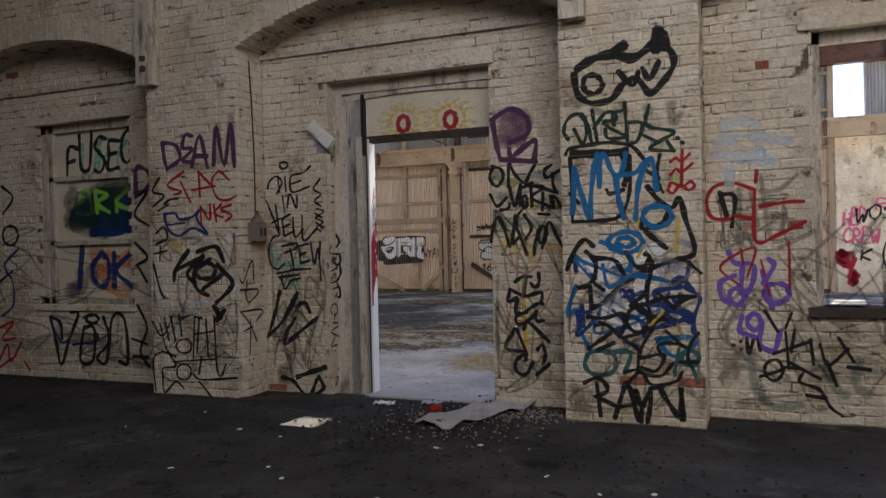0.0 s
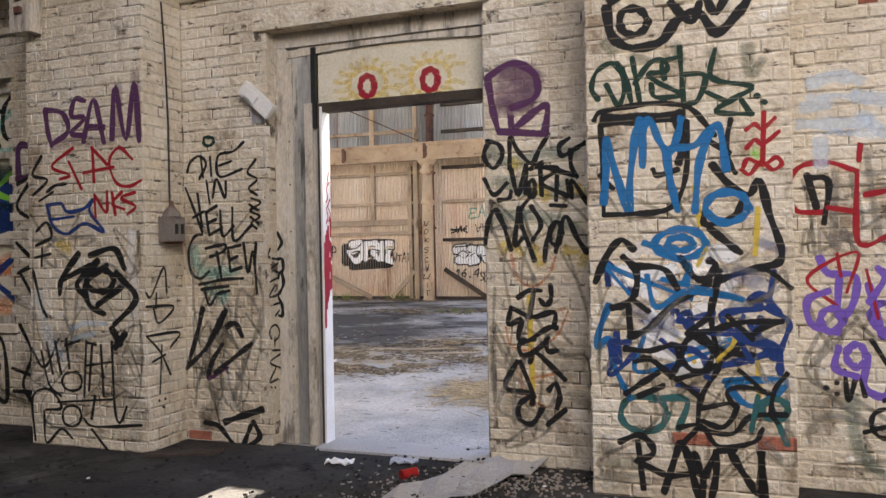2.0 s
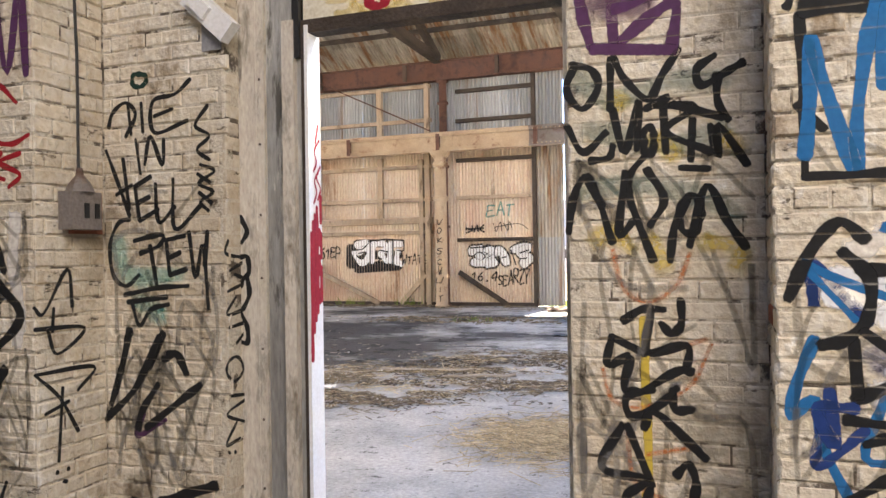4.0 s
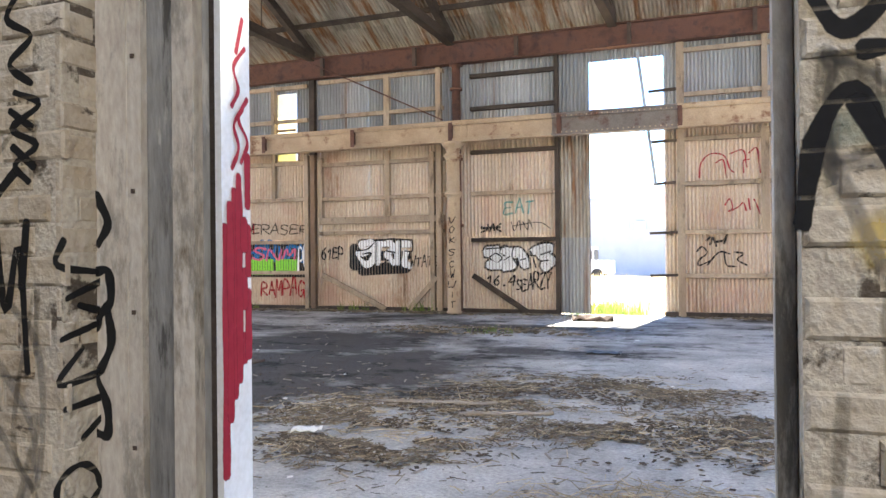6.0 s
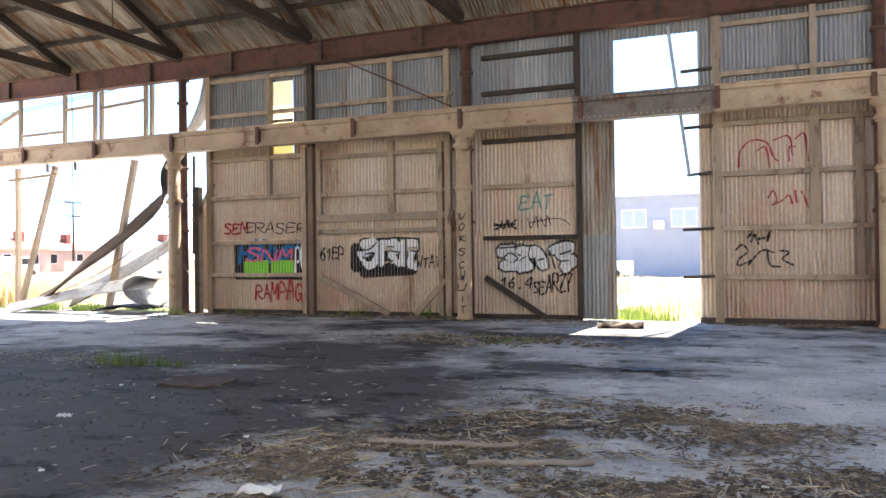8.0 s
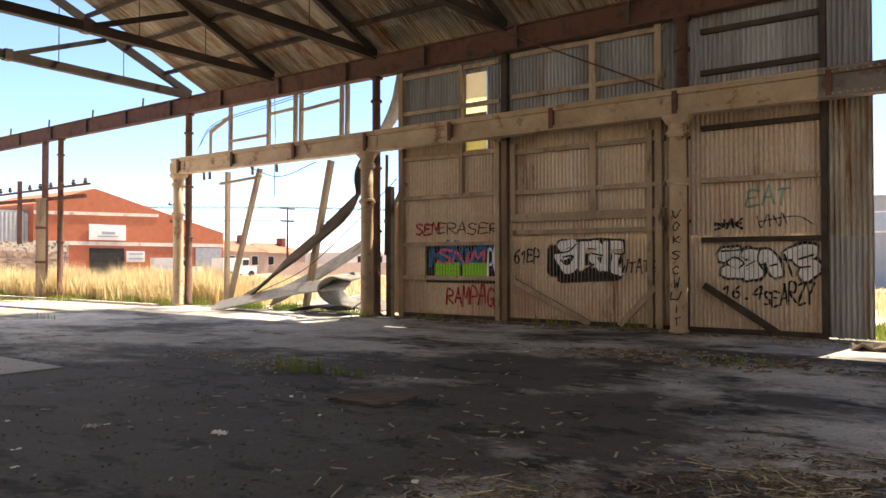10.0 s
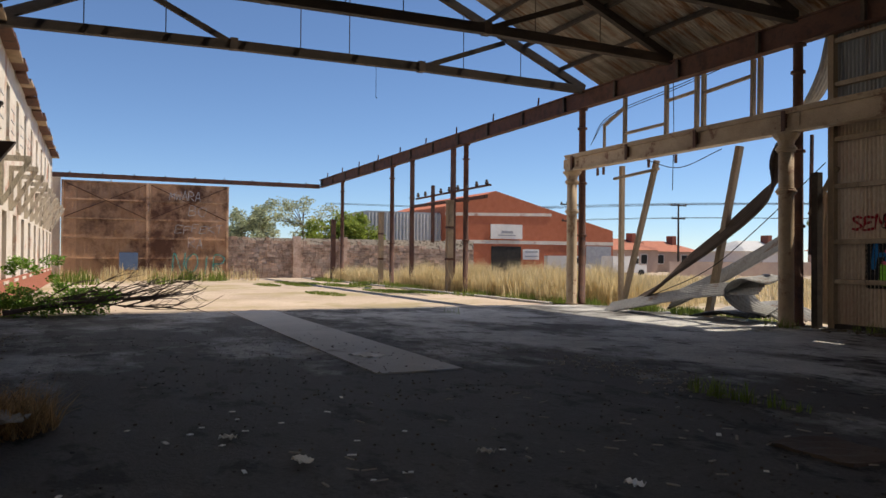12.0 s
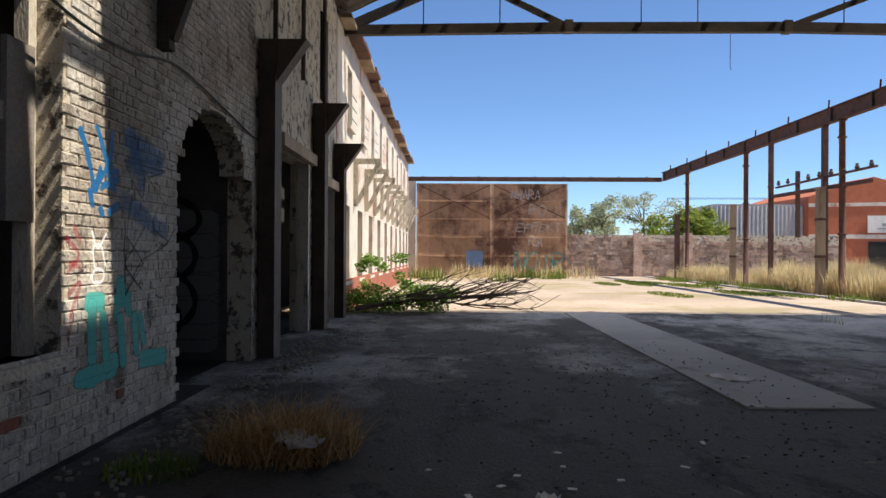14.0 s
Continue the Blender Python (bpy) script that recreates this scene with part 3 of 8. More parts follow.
for y in [10.1 if k == 3 else WEST_Y + 0.2 + 1.3 * k for k in range(14)]:
    bm = bmesh.new()
    bar(bm, (-24.8, y, roof_z(y) - 0.04), (10, y, roof_z(y) - 0.04), 0.08, 0.12)
    tagged(link("purlin", bm, "timber_dark"), "dark timber roof purlin on the trusses", "purlin", "roof purlins")


HOLE = (-2.22, -1.7, 10.25, 11.12)
LIT = [(-11.2, 6.64, 2.2), (-11.2, 6.64, 2.9), (-11.2, 6.64, 3.5), (-11.2, 6.64, 4.3), (-11.2, 6.64, 5.0)]
# Unseen holes added so sun on the wall's back bounces light into the shed.
LIT += [(-7.4 + 0.75 * i, 6.88, z) for i in range(14) for z in (1.2, 2.4, 3.6, 4.8) if i % 5 != 4 and -7.4 + 0.75 * i < 0.7 and not (-3.6 < -7.4 + 0.75 * i < -0.6 and z < 3.7)]


def sheet_missing(x0, x1, y0, y1):
    """Sheets left out where sun rays to the LIT points cross the roof."""
    for p in LIT:
        q = Vector(p)
        for _ in range(12):
            q = Vector(p) + SUN * ((roof_z(q.y) - p[2]) / SUN.z)
        if x0 <= q.x <= x1 and y0 <= q.y <= y1:
            return True
    return False


roof = thing("roof", "rust-stained corrugated iron roof with gaps", "roof", kind="structure")
rng = random.Random(5)
# Overhang added out of view, to move the sun's shadow edge on the floor.
OVER = 1.0
slope_len = math.hypot(EAVE_Y + OVER - RIDGE_Y, roof_z(EAVE_Y + OVER) - RIDGE_Z)
shared = {}
for side in (1, -1):
    for i in range(46):
        x = -24.0 + i * 0.76
        for k in range(6):
            a, b = k / 6, (k + 1) / 6 + (0.01 if k < 5 else 0)
            y0 = RIDGE_Y + side * (EAVE_Y + OVER - RIDGE_Y) * a
            y1 = RIDGE_Y + side * (EAVE_Y + OVER - RIDGE_Y) * b
            # East end left unroofed out of view, added to let more light in.
            if x > 3.0:
                continue
            if side < 0 and x < HOLE[1] and x + 0.8 > HOLE[0] and y1 < HOLE[3] and y0 > HOLE[2]:
                rests = [(x, HOLE[0], y0, y1), (HOLE[1], x + 0.78, y0, y1), (max(x, HOLE[0]), min(x + 0.76, HOLE[1]), y0, HOLE[3]), (max(x, HOLE[0]), min(x + 0.76, HOLE[1]), HOLE[2], y1)]
                for e0, e1, f0, f1 in rests:
                    if e1 - e0 > 0.04 and f0 - f1 > 0.04:
                        bm = bmesh.new()
                        bar(bm, ((e0 + e1) / 2, f0, roof_z(f0) + 0.06), ((e0 + e1) / 2, f1, roof_z(f1) + 0.06), e1 - e0, 0.01)
                        link("torn_sheet", bm, "iron_roof", roof)
                continue
            if side < 0 and sheet_missing(x, x + 0.76, min(y0, y1), max(y0, y1)):
                continue
            key = side, k
            L = slope_len * (b - a)
            if key not in shared:
                shared[key] = corrugated(0.8, L, 0.1, 0.026)
                me = bpy.data.meshes.new("roof_sheet")
                shared[key].to_mesh(me)
                me.materials.append(M["iron_roof"])
                shared[key] = me
            ob = new("roof_sheet", shared[key])
            ob.parent = roof
            ang = math.atan2(RIDGE_Z - roof_z(EAVE_Y), EAVE_Y - RIDGE_Y)
            zz = roof_z(y1) + 0.05 + 0.008 * (5 - k)
            ob.matrix_basis = Matrix.Translation((x, y1, zz)) @ Matrix.Rotation(side * (math.pi / 2 - ang), 4, "X")

for i in range(14):
    bm = bmesh.new()
    x = -24.05 + i * 1.95
    tube(bm, [(x, RIDGE_Y, RIDGE_Z + 0.1), (x + 2.0, RIDGE_Y, RIDGE_Z + 0.1)], 0.16, 8)
    link("ridge_cap", bm, "iron_roof", roof)

# ---- iron-clad far wall ----
iron = thing("wall_iron_clad", "corrugated iron wall on a timber frame, cream and rust stained", "wall", kind="structure")
LEFT, OPEN0, OPEN1 = -15.4, -4.53, -2.77


def clad(x0, x1, z0, z1, mat, y=IRON_Y, name="corrugated_sheet"):
    n = max(1, round((x1 - x0) / 0.76))
    w = (x1 - x0) / n
    bm = corrugated(w + 0.02, z1 - z0, w / round(w / 0.089), 0.036)
    me = bpy.data.meshes.new(name)
    bm.to_mesh(me)
    bm.free()
    me.materials.append(M[mat])
    for i in range(n):
        ob = new(name, me)
        ob.parent = iron
        ob.location = (x0 + i * w, y + 0.004 * (i % 2), z0)


OPN = OPEN0 - 0.73
clad(LEFT, -12.22, 0.02, 1.96, "iron_cream"), clad(-12.22, OPN, 0.02, 1.96, "iron_cream")
clad(LEFT, -13.41, 1.94, 4.62, "iron_cream"), clad(-12.79, OPN, 1.94, 4.62, "iron_cream"), clad(-13.41, -12.79, 1.94, 4.2, "iron_cream")
clad(LEFT, -13.41, 4.6, 6.6, "iron_grey"), clad(-12.79, OPEN0, 4.6, 6.9, "iron_grey"), clad(-13.41, -12.79, 6.1, 6.6, "iron_grey")
clad(OPN, OPEN0, 0.02, 1.9, "iron_grey"), clad(OPN, OPEN0, 1.88, 4.62, "iron_roof")
clad(OPEN1, 3.4, 0.02, 1.96, "iron_cream"), clad(OPEN1, 3.4, 1.94, 4.62, "iron_cream"), clad(OPEN1, 3.4, 4.6, 6.9, "iron_grey")
clad(OPEN0, OPEN1, 6.15, 6.9, "iron_grey")
clad(4.2, 9.5, 4.6, 6.9, "iron_grey")


def timber(x0, x1, z0, z1, mat="timber_tan", y=IRON_Y - 0.075, d=0.06, name="girt"):
    ob = link(name, boxes((x0, x1, y - d, y + d - 0.002, z0, z1)), mat, iron)
    return ob


for z in (1.02, 1.88, 3.08, 4.1, 5.3, 6.25):
    timber(LEFT, -12.36, z - 0.05, z + 0.05)
for z in (2.11, 3.05, 4.0, 5.33, 6.3):
    timber(-12.0, -8.3, z - 0.05, z + 0.05)
for z in (1.86, 3.05, 4.11, 5.23, 6.07):
    timber(-7.55, -5.3, z - 0.05, z + 0.05, "timber_tan" if z == 3.05 else "timber_dark")
for z in (0.95, 1.96, 3.09, 4.13, 5.17, 6.2):
    timber(-2.3, 3.3, z - 0.05, z + 0.05)
timber(-12.0, -8.3, 2.36, 2.54, "timber_tan", y=IRON_Y - 0.09)
for x, w, a, b, m in ((LEFT, 0.14, 0, 6.6, "timber_pale"), (-12.2, 0.14, 0, 4.3, "timber_brown"), (-12.2, 0.16, 4.3, 6.5, "timber_dark"), (-12.4, 0.12, 0, 4.3, "timber_tan"), (-13.47, 0.1, 3.05, 6.3, "timber_tan"), (-8.42, 0.14, 0, 6.5, "timber_tan"),
                      (-9.91, 0.14, 2.54, 4.3, "timber_tan"), (-9.91, 0.16, 4.85, 6.3, "timber_tan"), (-5.3, 0.1, 0, 6.6, "timber_dark"), (-11.95, 0.12, 2.54, 4.2, "timber_tan"), (-8.62, 0.12, 0, 4.2, "timber_tan"),
                      (-2.38, 0.17, 0, 6.5, "timber_tan"), (-0.57, 0.17, 1.96, 4.3, "timber_tan"), (-0.57, 0.12, 4.85, 6.5, "timber_tan"), (0.22, 0.14, 0.95, 4.1, "timber_tan"), (3.35, 0.16, 0, 6.5, "timber_tan")):
    timber(x - w / 2, x + w / 2, a, b, m, y=IRON_Y - 0.1, d=0.07, name="stud")
for a, b, m in (((-11.9, 0.95), (-10.0, 0.05), "timber_tan"), ((-8.5, 0.9), (-9.3, 0.05), "timber_tan"), ((-7.5, 0.95), (-6.1, 0.05), "timber_dark")):
    bm = bmesh.new()
    bar(bm, (a[0], IRON_Y - 0.14, a[1]), (b[0], IRON_Y - 0.14, b[1]), 0.07, 0.13)
    link("brace", bm, m, iron)
bm = bmesh.new()
tube(bm, [(-12.3, IRON_Y - 1.2, 6.9), (-8.2, IRON_Y - 0.4, 4.95)], 0.02, 6)
link("tie_rod", bm, "steel_rust", iron)
timber(LEFT, OPN, 0.0, 0.1, "timber_dark", name="sill_plate")
timber(OPEN1, 3.3, 0.0, 0.1, "timber_dark", name="sill_plate")

# white brick part of the far wall beyond the iron
bm = bmesh.new()
pierced(bm, 3.44, 16, 0, 4.6, 23.45, 23.75, [])
structure("wall_far_brick", bm, "paint_brick", "white painted brick wall with graffiti", "wall")
structure("wall_shed_east", boxes((16, 16.2, 6.88, 23.75, 0, 11.2)), "plaster_dirty", "plain end wall of the shed", "wall")

# ---- brick wall along the shed, west ----
WB = 6.64
W_OPEN = [(-10.93, -9.0, 0.74, 3.6), (-15.9, -13.1, 0, 2.45), (-19.85, -17.3, 0, 3.1), (-22.9, -21.0, 0, 2.85)]


def west_arch(x):
    return 2.45 + 0.62 * max(0.0, 1 - ((x + 14.4) / 1.15) ** 2) ** 0.5


bm = bmesh.new()
pierced(bm, -23.3, -8.46, 0, 7.9, WB - 0.34, WB - 0.012, W_OPEN + [(-15.6, -13.25, 2.44, 3.1)])
for i in range(30):
    a = -15.6 + 2.35 * i / 30
    b = -15.6 + 2.35 * (i + 1) / 30
    box(bm, a, b, WB - 0.34, WB - 0.012, west_arch((a + b) / 2), 3.1)
structure("wall_brick_west", bm, "mortar", "white painted brick wall with an arched doorway", "wall")
structure("wall_jog", boxes((-8.5, -8.42, WB - 0.35, BACK, 0, 7.6)), "mortar", "brick return of the wall", "wall")
structure("wall_west_inner", boxes((-23.3, -8.5, 3.4, 3.6, 0, 5)), "plaster_dirty", "graffitied inner wall behind the doorways", "wall")
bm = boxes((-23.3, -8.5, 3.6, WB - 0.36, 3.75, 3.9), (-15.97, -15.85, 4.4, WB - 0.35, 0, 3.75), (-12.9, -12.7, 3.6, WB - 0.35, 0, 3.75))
structure("ceiling_west", bm, "soot", "ceiling and cross walls behind the doorways, coloured dark for the shade", "ceiling")
structure("floor_west", boxes((-23.3, -8.5, 3.4, 6.3, -0.14, -0.004)), "dirt_floor", "floor behind the doorways in the same darkened dirt colour", "floor")

# ---- two-storey building beyond ----
bm = bmesh.new()
C_OPEN = []
C_X = [-25.0 - 2.9 * i for i in range(10)]
for x in C_X:
    C_OPEN.append((x - 0.6, x + 0.6, 0.75, 2.7))
    C_OPEN.append((x - 1.0, x - 0.1, 4.75, 6.3))
pierced(bm, -52.3, -23.3, 0, 7.05, WB - 0.38, WB, C_OPEN)
structure("wall_building", bm, "render_white", "weathered white and pink rendered two-storey wall", "wall")
# Near-black sheet added behind the windows in place of real shade.
structure("wall_building_inner", boxes((-52.3, -23.3, 4.6, 4.8, 0, 6.9)), "dark", "near-black sheet standing in for the shaded inside of the building", "wall")
structure("wall_building_end", boxes((-52.5, -52.3, -4, WB, 0, 7.0)), "render_white", "end wall of the building", "wall")

# ---- yard: cross beam, doors, stone wall ----
cross = thing("cross_beam", "rusty steel beam across the yard end", "beam")
part("beam", boxes((-56.15, -55.9, 6.3, EAVE_Y - 0.15, 6.32, 6.6)), "steel_rust", cross)
for i in range(9):
    y = 7.4 + 1.85 * i
    part("cleat", boxes((-55.9, -55.85, y, y + 0.08, 6.35, 6.66)), "steel_rust", cross)
for x in (-51.0, -42.0, -33.1):
    eave_column(x)


def yard_post(x, y, h, w, mat, label):
    t = thing("old_post", label, "post", "odd posts in the yard")
    bm = bmesh.new()
    bar(bm, (x, y, -0.15), (x + 0.03, y, h), w, w)
    part("shaft", bm, mat, t)
    part("cap", boxes((x - w * 0.6, x + w * 0.66, y - w * 0.6, y + w * 0.6, h, h + 0.06)), mat, t)
    for z in (h * 0.35, h * 0.7):
        part("strap", boxes((x - w * 0.56, x + w * 0.6, y - w * 0.56, y + w * 0.56, z, z + 0.1)), "steel_rust", t)


yard_post(-39.2, EAVE_Y, 6.35, 0.18, "steel_rust", "dark rusty square steel post")
yard_post(-34.4, EAVE_Y, 6.35, 0.19, "steel_rust", "dark rusty square steel post")
yard_post(-33.9, EAVE_Y - 0.4, 3.95, 0.26, "timber_pale", "short weathered timber post stump")
yard_post(-42.9, EAVE_Y - 0.3, 3.9, 0.24, "timber_pale", "short weathered timber post stump")
yard_post(-52.0, EAVE_Y - 0.3, 3.9, 0.26, "steel_rust", "short rusty post stump")
rack = thing("insulator_rack", "rusty cross arms with small insulators between posts", "rack")
for a, b in (((-39.2, EAVE_Y, 4.05), (-31.2, EAVE_Y, 4.0)), ((-38.6, EAVE_Y, 4.4), (-30.9, EAVE_Y, 4.45))):
    bm = bmesh.new()
    bar(bm, a, b, 0.12, 0.14 if a[2] < 4.2 else 0.07)
    part("cross_arm", bm, "steel_rust", rack)
for i in range(9):
    bm = bmesh.new()
    x = -38.4 + i * 0.9
    turned(bm, x, EAVE_Y, [(4.47, 0.05), (4.55, 0.09), (4.62, 0.05), (4.68, 0.06)], 8)
    part("insulator", bm, "steel_dark", rack)
bm = bmesh.new()
bar(bm, (-36.6, EAVE_Y, 2.2), (-36.6, EAVE_Y, 4.9), 0.14, 0.14)
part("upright", bm, "steel_rust", rack)

# stone yard wall built of courses
wall = thing("wall_stone", "rough pinkish stone and brick yard wall", "wall", kind="structure")
part("core", boxes((-60.3, -60.06, 16.0, 37.5, -0.16, 2.9)), "mortar", wall)
bm = bmesh.new()
rng = random.Random(8)
z = -0.15
while z < 3.0:
    h = rng.uniform(0.16, 0.26)
    y = 16.0
    while y < 37.4:
        w = rng.uniform(0.25, 0.6)
        if z + h < 3.05 - (y - 16) * 0.033 + rng.uniform(-0.1, 0.1):
            box(bm, -60.1, -60.0 + rng.uniform(0, 0.05), y, min(y + w, 37.5) - 0.025, z, z + h - 0.025)
        y += w
    z += h
tagged(part("stones", bm, "stone_wall", wall), kind="stuff")
for y in (22.6, 26.2):
    bm = boxes((-60.0, -59.75, y - 0.3, y + 0.3, -0.15, 3.05))
    part("buttress", bm, "stone_wall", wall)

doors = thing("sliding_door", "brown rusted corrugated sliding doors, graffitied", "door")
for y0, y1 in ((7.0, 11.995), (12.005, 17.0)):
    leaf = part("door_leaf", boxes((-56.0, -55.97, y0, y1, 0.05, 6.15)), "iron_brown", doors)
    n = int((y1 - y0) / 0.8)
    bm = corrugated((y1 - y0) / n, 6.1, depth=0.02)
    bm.transform(Matrix.Rotation(math.pi / 2, 4, "Z"))
    me = bpy.data.meshes.new("sheet")
    bm.to_mesh(me)
    bm.free()
    me.materials.append(M["iron_brown"])
    for i in range(n):
        ob = new("sheet", me)
        ob.parent = leaf
        ob.location = (-55.94, y0 + (y1 - y0) * i / n, 0.05)
    for z in (0.1, 1.35, 2.6, 3.8, 5.0, 6.1):
        part("rail", boxes((-55.92, -55.85, y0, y1, z - 0.05, z + 0.05)), "iron_brown", leaf)
    for y in (y0, y1 - 0.14):
        part("stile", boxes((-55.92, -55.84, y, y + 0.14, 0.05, 6.15)), "iron_brown", leaf)
    for a, b in (((y0, 3.8), (y1, 6.1)), ((y0, 6.1), (y1, 3.8))):
        bm = bmesh.new()
        bar(bm, (-55.89, a[0], a[1]), (-55.89, b[0], b[1]), 0.04, 0.08, up=(1, 0, 0))
        part("brace", bm, "steel_rust", leaf)
part("blue_panel", boxes((-55.83, -55.8, 10.3, 11.4, 0.6, 1.7)), "blue_panel", doors, "blue patch panel")
part("jamb_panel", boxes((-56.1, -55.9, 6.3, 6.95, 0, 6.3)), "iron_cream", doors, "cream side panel")

red = thing("warehouse", "orange-red brick warehouse with a low gable", "building")
bm = bmesh.new()
v = [bm.verts.new(p) for p in ((-70, 39.5, -0.2), (-70, 59.3, -0.2), (-70, 59.3, 4.5), (-70, 45.0, 8.2), (-70, 39.5, 6.5))]
bm.faces.new(v)
r = bmesh.ops.extrude_face_region(bm, geom=bm.faces[:])
bmesh.ops.translate(bm, verts=[q for q in r["geom"] if isinstance(q, bmesh.types.BMVert)], vec=(-16, 0, 0))
part("wall", bm, "red_wall", red)
part("band", boxes((-69.99, -69.94, 39.5, 59.3, 2.95, 3.3)), "render_white", red, "pale band across the facade")
bm = bmesh.new()
bar(bm, (-69.96, 39.5, 5.75), (-69.96, 51.5, 6.0), 0.06, 0.3)
part("band", bm, "render_white", red)
part("sign_board", boxes((-69.95, -69.85, 44.4, 48.0, 3.45, 4.9)), "white", red, "white blank sign board")
part("sign_bars", boxes((-69.84, -69.82, 45.6, 46.9, 4.0, 4.25), (-69.84, -69.82, 45.2, 47.2, 3.75, 3.85)), "metal_grey", red)
part("doorway", boxes((-69.97, -69.93, 44.5, 47.9, -0.2, 2.7)), "dark", red, "doorway drawn as a near-black panel for the shade inside")
part("small_sign", boxes((-69.95, -69.88, 48.1, 50.0, 1.4, 2.45)), "white", red, "white sign with lines of text")
part("sign_bars", boxes((-69.87, -69.86, 48.3, 49.8, 2.1, 2.28), (-69.87, -69.86, 48.3, 49.8, 1.65, 1.8)), "blue_grey", red)
part("roller_door", boxes((-69.96, -69.9, 55.8, 59.0, -0.2, 2.85)), "metal_grey", red, "grey roller door")
bm = corrugated(7.6, 3.8, pitch=0.35, depth=0.08)
bm.transform(Matrix.Rotation(math.pi / 2, 4, "Z"))
bm.transform(Matrix.Translation((-71.0, 31.9, 1.9)))
part("side_shed", bm, "roof_grey", red, "pale corrugated side shed")
part("side_shed_wall", boxes((-80, -71.2, 31.9, 39.5, -0.2, 5.9)), "roof_grey", red)

# ---- bricks ----
def brick_mesh(name, mat):
    """One brick, 1 long, 1 deep, 1 high, with worn front edges: the front is at y = 0."""
    bm = bmesh.new()
    c = 0.035
    back = [bm.verts.new(p) for p in ((0, 1, 0), (1, 1, 0), (1, 1, 1), (0, 1, 1))]
    mid = [bm.verts.new(p) for p in ((0, 0.3, 0), (1, 0.3, 0), (1, 0.3, 1), (0, 0.3, 1))]
    front = [bm.verts.new(p) for p in ((c, 0, c * 3), (1 - c, 0, c * 3), (1 - c, 0, 1 - c * 3), (c, 0, 1 - c * 3))]
    bm.faces.new(front)
    for i in range(4):
        j = (i + 1) % 4
        bm.faces.new((mid[i], mid[j], front[j], front[i]))
        bm.faces.new((back[i], back[j], mid[j], mid[i]))
    me = bpy.data.meshes.new(name)
    bm.to_mesh(me)
    bm.free()
    me.materials.append(M[mat])
    return me


COURSE, LONG = 0.086, 0.24


def courses(u0, u1, z0, z1, keep, rng):
    """Rows of (u, z, width, height) of a bonded brick face."""
    k = int(z0 / COURSE)
    while k * COURSE < z1 - 0.02:
        z = k * COURSE
        header = k % 4 == 3
        step = 0.12 if header else LONG
        u = u0 - (step / 2 if k % 2 else 0)
        while u < u1 - 0.01:
            a, b = max(u, u0), min(u + step, u1)
            if b - a > 0.035 and keep((a + b) / 2, z + COURSE / 2):
                yield a + 0.004, z + 0.004 + rng.uniform(-0.003, 0.003), b - a - 0.008 + rng.uniform(-0.004, 0.003), COURSE - 0.009 + rng.uniform(-0.004, 0.003)
            u += step
        k += 1


class Plane:
    """A wall face: u runs to the viewer's right, out towards the viewer."""
    def __init__(self, origin, right, out):
        self.o, self.r, self.n = Vector(origin), Vector(right), Vector(out)

    def at(self, u, d, z):
        return self.o + self.r * u + self.n * d + Vector((0, 0, z))


def brick_face(plane, u0, u1, z0, z1, parent, keep=lambda u, z: True, single=lambda u, z: False, seed=1, bare=0.005, depth=0.02, mat="paint_brick"):
    """Bricks of a face: those chosen by single() are objects of their own, the others are joined."""
    rng = random.Random(seed)
    verts, faces, mats = [], [], []
    me = brick_mesh("brick", mat + "_part")
    red = brick_mesh("brick", "bare_brick")
    c = 0.035
    for u, z, w, h in courses(u0, u1, z0, z1, keep, rng):
        d = rng.uniform(-0.005, 0.006)
        is_bare = rng.random() < bare * (2.5 if z < 0.5 else 0.6)
        if single(u, z):
            ob = new("brick", red if is_bare else me)
            ob.parent = parent
            x_axis, y_axis = plane.r * w, -plane.n * (depth + d)
            m = Matrix.Identity(4)
            m.col[0][:3], m.col[1][:3], m.col[2][:3] = x_axis, y_axis, (0, 0, h)
            m.col[3][:3] = plane.at(u, d, z)
            ob.matrix_basis = m
            continue
        i = len(verts)
        for du, dd, dz in ((0, -depth, 0), (w, -depth, 0), (w, -depth, h), (0, -depth, h), (0, d - 0.007, 0), (w, d - 0.007, 0), (w, d - 0.007, h), (0, d - 0.007, h),
                           (w * c, d, h * 0.1), (w * (1 - c), d, h * 0.1), (w * (1 - c), d, h * 0.9), (w * c, d, h * 0.9)):
            verts.append(plane.at(u + du, dd, z + dz))
        faces.append((i + 8, i + 9, i + 10, i + 11))
        mats.append(is_bare)
        for k in range(4):
            j = (k + 1) % 4
            faces.append((i + 4 + k, i + 4 + j, i + 8 + j, i + 8 + k))
            faces.append((i + k, i + j, i + 4 + j, i + 4 + k))
            mats += [is_bare, is_bare]
    mesh = bpy.data.meshes.new("bricks")
    mesh.from_pydata(verts, [], faces)
    mesh.materials.append(M[mat])
    mesh.materials.append(M["bare_brick"])
    for p, q in zip(mesh.polygons, mats):
        p.material_index = 1 if q else 0
    ob = new("bricks", mesh)
    ob.parent = parent
    tagged(ob, kind="stuff")


NORTH, PIER_OB = bpy.data.objects["wall_brick_north"], bpy.data.objects["wall_brick_piers"]
FRONT = Plane((0, FACE, 0), (1, 0, 0), (0, -1, 0))
PFRONT = Plane((0, PIER, 0), (1, 0, 0), (0, -1, 0))


def solid(u, z):
    return not any(o[0] - 0.02 < u < o[1] + 0.02 and o[2] < z < o[3] + (0.2 if o is DOOR else 0.18) for o in (DOOR, *WINDOWS)) and z < max(arch_z(u), SPRING) + 0.1


